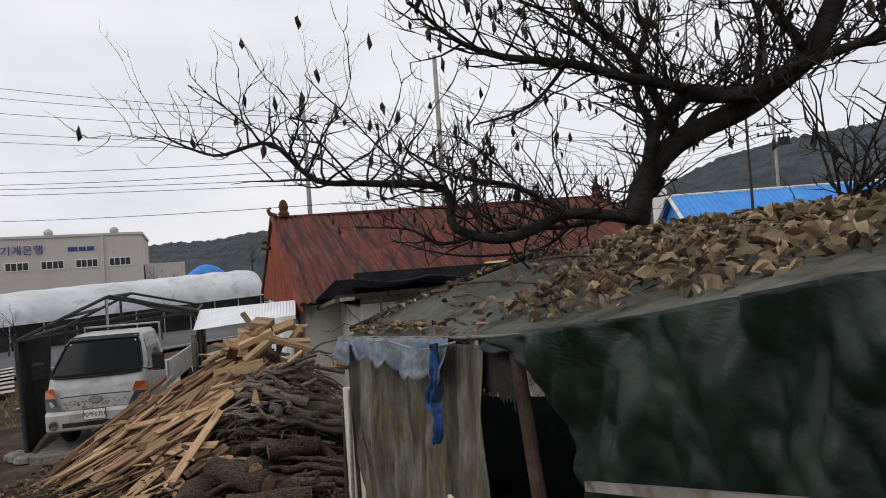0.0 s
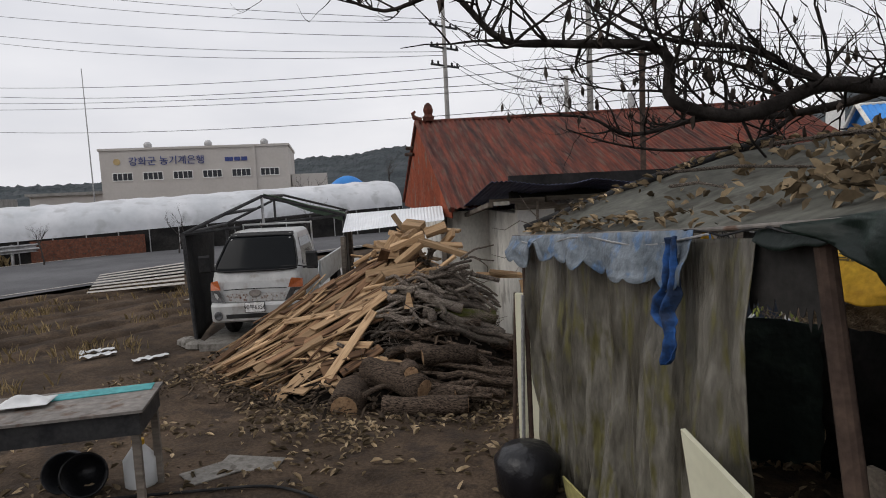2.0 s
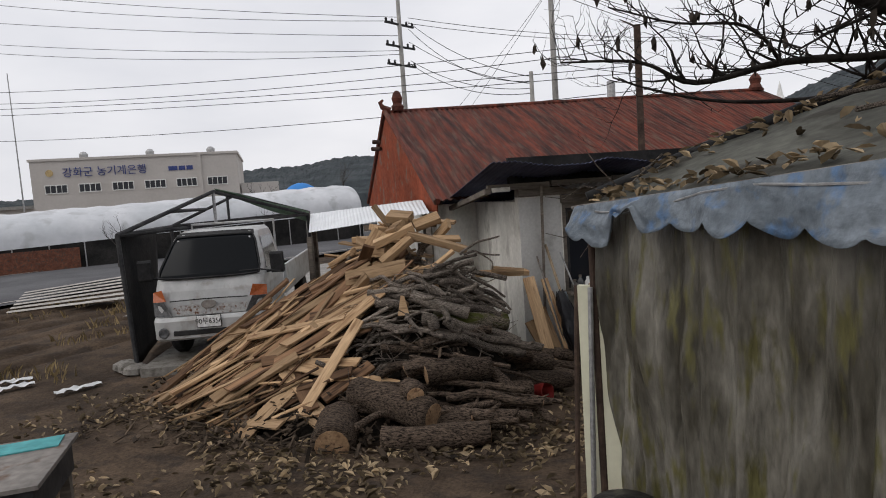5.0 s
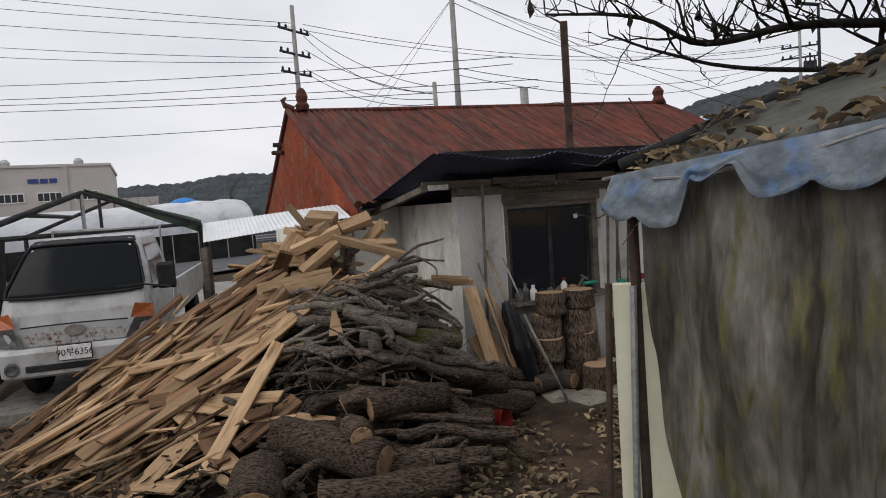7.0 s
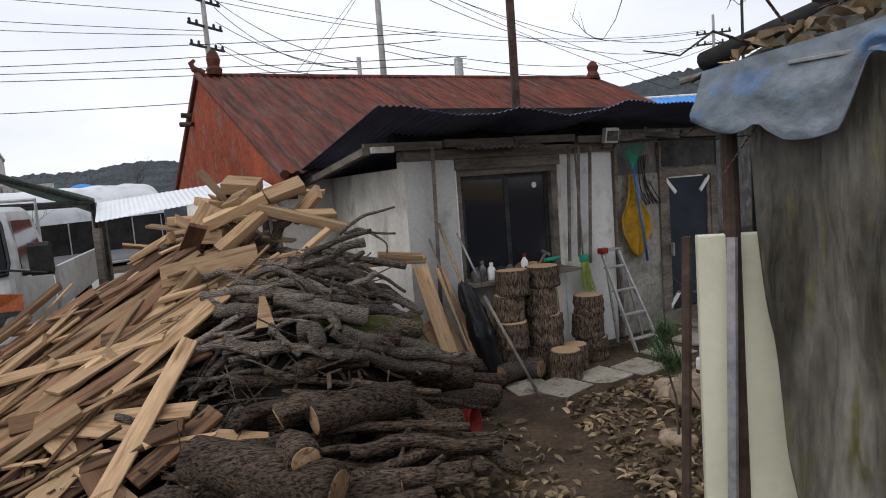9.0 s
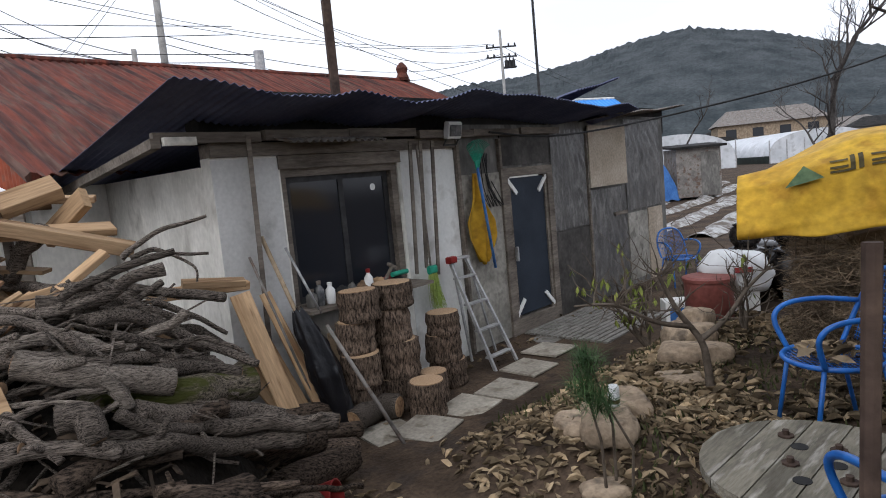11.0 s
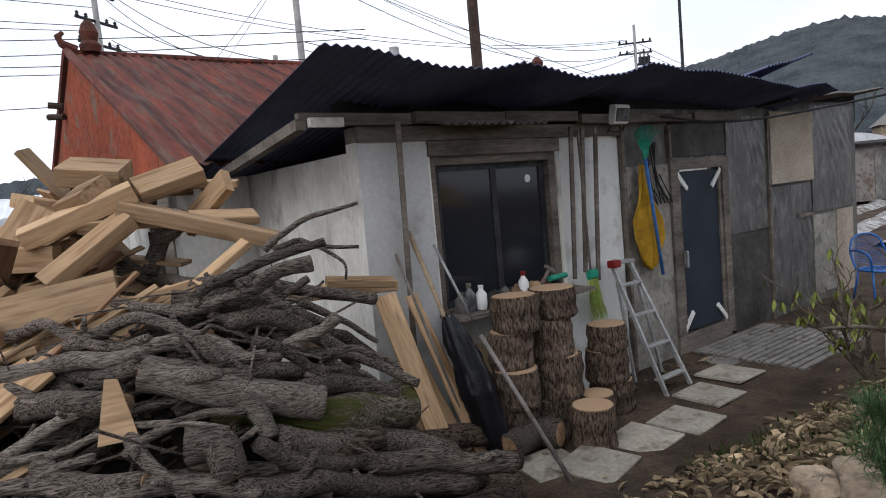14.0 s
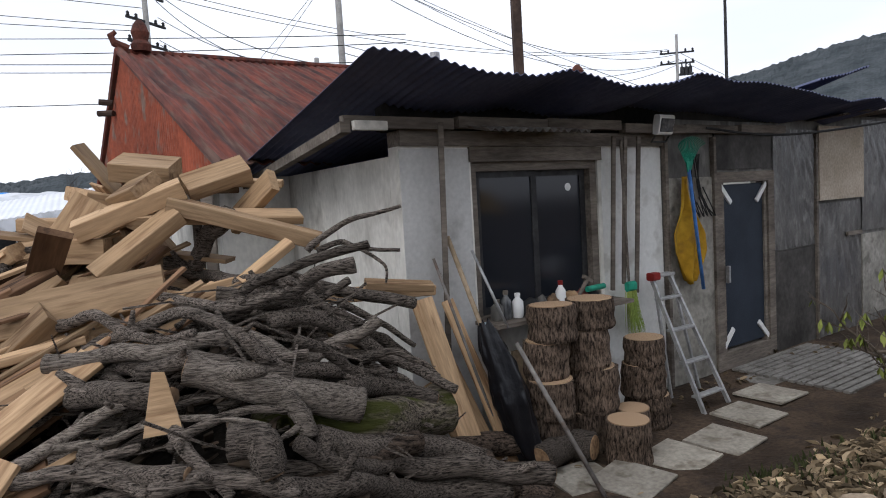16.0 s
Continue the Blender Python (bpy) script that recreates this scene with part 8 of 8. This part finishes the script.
def sack_shape(u, v):
    a, b = 2 * math.pi * u, math.pi * (v - 0.5)
    k = 1 + 0.16 * n3(math.cos(a) * 3, math.sin(a) * 3, v * 5)
    return (0.34 * k * math.cos(a) * max(0.0, math.cos(b)) ** 0.5, 0.20 * k * math.sin(a) * max(0.0, math.cos(b)) ** 0.5, 0.20 + 0.20 * k * math.sin(b))


sk = solid("white_sack", Mesh().grid(sack_shape, 30, 18), SACK, "stuffed white plastic sack with red print", "sack", pose(3.18, 9.42, gz(3.2, 9.4) + 0.20, 0, 8, -38), smooth=True)
solid("print_bar", Mesh().box(Matrix(), 0.16, 0.012, 0.05), REDPLASTIC, "red printed patch on the white sack", "print", pose(3.10, 9.22, gz(3.2, 9.4) + 0.44, -30, 0, -38))
solid("styrofoam_box", Mesh().box(Matrix(), 0.42, 0.32, 0.22, 0.02), WHITEPAINT, "white foam box under the sack", "box", stand(3.22, 9.46, -38) @ pose(0, 0, 0.11))
cb = thing("printed_box", "white carton with blue print on the ground", "box", stand(2.75, 9.72, -30))
part("carton", Mesh().span(-0.16, 0.16, -0.12, 0.12, 0, 0.34, 0.006), WHITEPAINT, cb)
part("print_patch", Mesh().span(-0.12, 0.1, -0.124, -0.121, 0.14, 0.28), BRIGHTBLUE, cb)
solid("clay_basin", Mesh().lathe([(0.30, 0), (0.36, 0.16), (0.38, 0.18), (0.34, 0.18), (0.27, 0.03)], 24), REDFADED, "wide reddish clay basin", "basin", stand(4.55, 9.75, 0), smooth=True)
solid("grey_block", Mesh().box(Matrix(), 0.39, 0.19, 0.19, 0.006), CONCRETE, "grey concrete block by the straw stack", "block", stand(3.75, 9.12, 20) @ pose(0, 0, 0.095))

# young pine seedling with a can, peach shrub, broad-leaved shrub
pn = thing("pine_seedling", "three thin stems of a young pine with green needles", "plant", stand(0.08, 7.44, 0))
for k, (dx, dy, h) in enumerate(((-0.05, 0.02, 0.62), (0.03, 0.04, 0.75), (0.06, -0.05, 0.55))):
    part("stem", Mesh().tube([(dx, dy, 0), (dx * 1.2, dy * 1.2, h * 0.5), (dx * 0.6 - 0.11, dy, h)], [0.010, 0.008, 0.005], 6), SAPLING, pn)
M = Mesh()
for k in range(1100):
    b = r6.choice(((-0.06, 0.02, 0.62), (-0.02, 0.04, 0.75), (-0.01, -0.05, 0.56)))
    q = Vector((b[0] - 0.09 + r6.gauss(0, 0.03), b[1] + r6.gauss(0, 0.03), b[2] + 0.04 - r6.uniform(0, 0.11)))
    d = Vector((r6.gauss(0, 1), r6.gauss(0, 1), r6.gauss(0.5, 0.6))).normalized() * r6.uniform(0.08, 0.15)
    s = Vector((d.y, -d.x, 0)).normalized() * 0.0022
    M.add([q - s, q + s, q + d], [(0, 1, 2)])
part("needles", M, NEEDLE, pn, "dark green needles")
can = thing("drink_can", "faded white and silver can set on a stone", "can", pose(0.36, 7.78, gz(0.36, 7.8) + 0.19))
part("body", Mesh().lathe([(0.028, 0), (0.033, 0.01), (0.033, 0.11), (0.027, 0.125)], 18), SACK, can, smooth=True)
part("print_band", Mesh().lathe([(0.0335, 0.02), (0.0335, 0.045)], 18), INKFADED, can)


def shrub(name, label, m, h, seed, mat, spread, leaves=0, leafmat=None):
    r = random.Random(seed)
    t = thing(name, label, "shrub", m)
    tw, lv = Mesh(), Mesh()

    def limb(p, d, ln, rad, depth):
        pts, q, way = [p], p, d.normalized()
        for k in range(4):
            way = (way + Vector((r.uniform(-0.3, 0.3), r.uniform(-0.3, 0.3), r.uniform(-0.1, 0.2)))).normalized()
            q = q + way * ln / 4
            pts.append(q)
            if depth < 3 and r.random() < 0.8:
                limb(q, way * 0.7 + Vector((r.uniform(-1, 1), r.uniform(-1, 1), r.uniform(-0.2, 0.7))) * spread, ln * r.uniform(0.45, 0.65), rad * 0.55, depth + 1)
        tw.tube(pts, [rad * (1 - 0.16 * k) for k in range(5)], 6 if depth < 2 else 4, False)
        if depth >= 2 and r.random() < leaves:
            for c in range(4):
                a, l2 = r.uniform(0, 6.28), r.uniform(0.07, 0.13)
                ax = Vector((math.cos(a) * 0.4, math.sin(a) * 0.4, -0.9)).normalized() * l2
                sd = Vector((-math.sin(a), math.cos(a), 0)) * l2 * 0.16
                lv.add([q, q + ax * 0.5 + sd, q + ax, q + ax * 0.5 - sd], [(0, 1, 2), (0, 2, 3)])
    for k in range(3):
        limb(Vector((0, 0, 0)), Vector((r.uniform(-0.5, 0.5), r.uniform(-0.5, 0.5), 1)), h * 0.6, h * 0.026, 0)
    part("stem_clump", tw, mat, t)["kind"] = "stuff"
    if lv.v:
        part("foliage", lv, leafmat, t)
    return t


sh = thing("peach_sapling", "small bare forked fruit sapling", "tree", stand(1.28, 7.94, 0))
part("trunk", Mesh().tube(curve_through([(0, 0, -0.02), (-0.02, 0.0, 0.2), (-0.05, 0.02, 0.36), (-0.20, 0.06, 0.58), (-0.30, 0.10, 0.82)], 5), [0.032 - 0.001 * k for k in range(21)], 10), SAPLING, sh, smooth=True)
part("limb", Mesh().tube(curve_through([(-0.05, 0.02, 0.36), (0.15, -0.02, 0.48), (0.32, -0.05, 0.66), (0.5, -0.1, 0.8)], 5), [0.022 - 0.001 * k for k in range(16)], 8), SAPLING, sh, smooth=True)
part("limb", Mesh().tube(curve_through([(-0.12, 0.04, 0.46), (-0.35, 0.1, 0.52), (-0.6, 0.18, 0.66), (-0.9, 0.2, 0.70)], 5), [0.02 - 0.0009 * k for k in range(16)], 8), SAPLING, sh, smooth=True)
twigs, hanging = Mesh(), Mesh()
for k in range(46):
    base = r2.choice(((-0.2, 0.06, 0.58), (-0.30, 0.1, 0.82), (0.32, -0.05, 0.66), (-0.6, 0.18, 0.66), (0.15, -0.02, 0.48), (-0.35, 0.1, 0.52), (-0.75, 0.2, 0.68), (0.45, -0.08, 0.76)))
    grow(Vector(base), Vector((r2.uniform(-1, 1), r2.uniform(-1, 1), r2.uniform(-0.1, 0.9))), r2.uniform(0.2, 0.42), 0.006, 1)
part("twig_crown", twigs, SAPLING, sh)["kind"] = "stuff"
shrub("broadleaf_shrub", "sparse shrub with drooping yellow-green leaves near the door", stand(2.35, 9.75, 0), 1.0, 12, SAPLING, 0.9, 0.35, FRESHLEAF)
shrub("bare_shrub", "tangle of bare thin twigs beside the shack", stand(3.3, 10.3, 0), 0.9, 15, SAPLING, 0.9, 0.05, FRESHLEAF)
shrub("bare_shrub", "tangle of bare thin twigs behind the stones", stand(2.55, 8.75, 0), 0.7, 19, SAPLING, 0.9, 0.08, FRESHLEAF)
shrub("bare_shrub", "bare twiggy bush on the bank by the path", stand(-4.75, 3.15, 0), 1.5, 23, TREEBARK, 0.8, 0.0, FRESHLEAF)
tufts("garden_grass", [(r3.uniform(0.2, 3.0), r3.uniform(6.6, 9.2)) for k in range(260)], MOSS, "short mossy grass between the leaves", 0.02, 0.06, 10)

# ---------------------------------------------------------------- by the path: table, buckets, tyre
tb = thing("work_table", "old dark steel work table with a grey top and turquoise scraps", "table", pose(-3.62, 3.86, gz(-3.5, 4.0), 0, 0, 29))
H = 0.74
part("apron", Mesh().span(-1.15, 0.40, -0.30, -0.26, H - 0.16, H).span(-1.15, 0.40, 0.26, 0.30, H - 0.16, H).span(0.36, 0.40, -0.26, 0.26, H - 0.16, H), DARKSTEEL, tb)
part("tabletop", Mesh().span(-1.18, 0.43, -0.33, 0.33, H, H + 0.02), STEELOLD, tb, "worn zinc top")
part("scrap", Mesh().box(pose(0.02, 0.20, H + 0.024, 0, 0, 4), 0.72, 0.16, 0.006), TURQ, tb, "turquoise sheet scrap")
for x in (-1.1, 0.36):
    for y in (-0.27, 0.27):
        part("leg", Mesh().span(x - 0.025, x + 0.025, y - 0.025, y + 0.025, -0.1, H - 0.02), OLDWOOD, tb)
solid("white_cloth", Mesh().grid(lambda u, v: (0.34 * (u - 0.5), 0.22 * (v - 0.5), 0.02 + 0.08 * max(0, n3(u * 4, v * 4, 1) + 0.4) * math.sin(math.pi * u) * math.sin(math.pi * v)), 20, 16), SACK, "crumpled white cloth on the work table", "cloth", pose(-3.62, 3.86, gz(-3.5, 4.0) + 0.77, 0, 0, 29) @ pose(-0.42, 0.05, 0), smooth=True, thick=0.004)


def bucket(x, y, lean, mat, label, r=0.16, h=0.30):
    b = thing("bucket", label, "bucket", pose(x, y, gz(x, y) + (0.14 if lean else 0), lean, 0, 40), "buckets by the table")
    part("tub", Mesh().lathe([(r * 0.72, 0), (r * 0.75, 0.01), (r, h), (r * 1.04, h + 0.012), (r * 0.94, h + 0.012), (r * 0.68, 0.03)], 24), mat, b, smooth=True)


bucket(-4.0, 4.15, 75, BLACKPLASTIC, "black plastic bucket lying under the table")
bucket(-4.35, 4.3, 80, DARKPLASTIC, "dark grey plastic bucket lying under the table")
jug = thing("plastic_jug", "translucent white plastic jug under the table", "jug", stand(-3.55, 4.2, 20))
part("body", Mesh().lathe([(0.10, 0), (0.12, 0.02), (0.12, 0.22), (0.06, 0.30), (0.04, 0.33)], 18), SACK, jug, smooth=True)
part("cap", Mesh().lathe([(0.045, 0.33), (0.045, 0.37)], 12), YELLOW, jug)
for k, (x, y, a) in enumerate([(-2.95, 4.75, 10), (-3.15, 4.5, 60)]):
    solid("flat_scrap", Mesh().box(Matrix(), 0.5 - 0.1 * k, 0.28, 0.01), CONCRETE2, "grey sheet scrap lying on the path's edge", "scrap", pose(x, y, gz(x, y) + 0.02, 0, 3, a), "scraps by the path")
solid("garden_hose", Mesh().tube(curve_through([(x, y, gz(x, y) + 0.02) for x, y in ((-3.6, 3.9), (-3.0, 4.15), (-2.5, 4.35), (-2.0, 4.2), (-1.8, 3.9))], 6), 0.012, 6), RUBBER, "black garden hose lying on the ground", "hose", smooth=True)
solid("black_tub", Mesh().lathe([(0.18, 0), (0.22, 0.04), (0.24, 0.26), (0.17, 0.34), (0.05, 0.36)], 22), BLACKPLASTIC, "black plastic tub upturned at the shed's foot", "tub", stand(-0.62, 4.72, 0), smooth=True)
solid("yellow_strip", Mesh().box(Matrix(), 0.5, 0.012, 0.16), YELLOWOLD, "faded yellow board propped at the curtain's foot", "board", stand(-0.22, 4.42, -60) @ pose(0, 0, 0.10, 10, 0, 0))
# rubble of the bare plot
for k in range(4):
    x, y = r6.uniform(-9.5, -6.6), r6.uniform(5.5, 9.0)
    solid("torn_plastic", Mesh().grid(lambda u, v: (0.5 * (u - 0.5), 0.14 * (v - 0.5), 0.03 + 0.05 * n3(u * 6 + k, v * 3)), 14, 5), SACK, "torn strip of pale plastic on the bare plot", "scrap", pose(x, y, gz(x, y) + 0.02, 0, 0, r6.uniform(0, 90)), "plastic scraps", smooth=True)
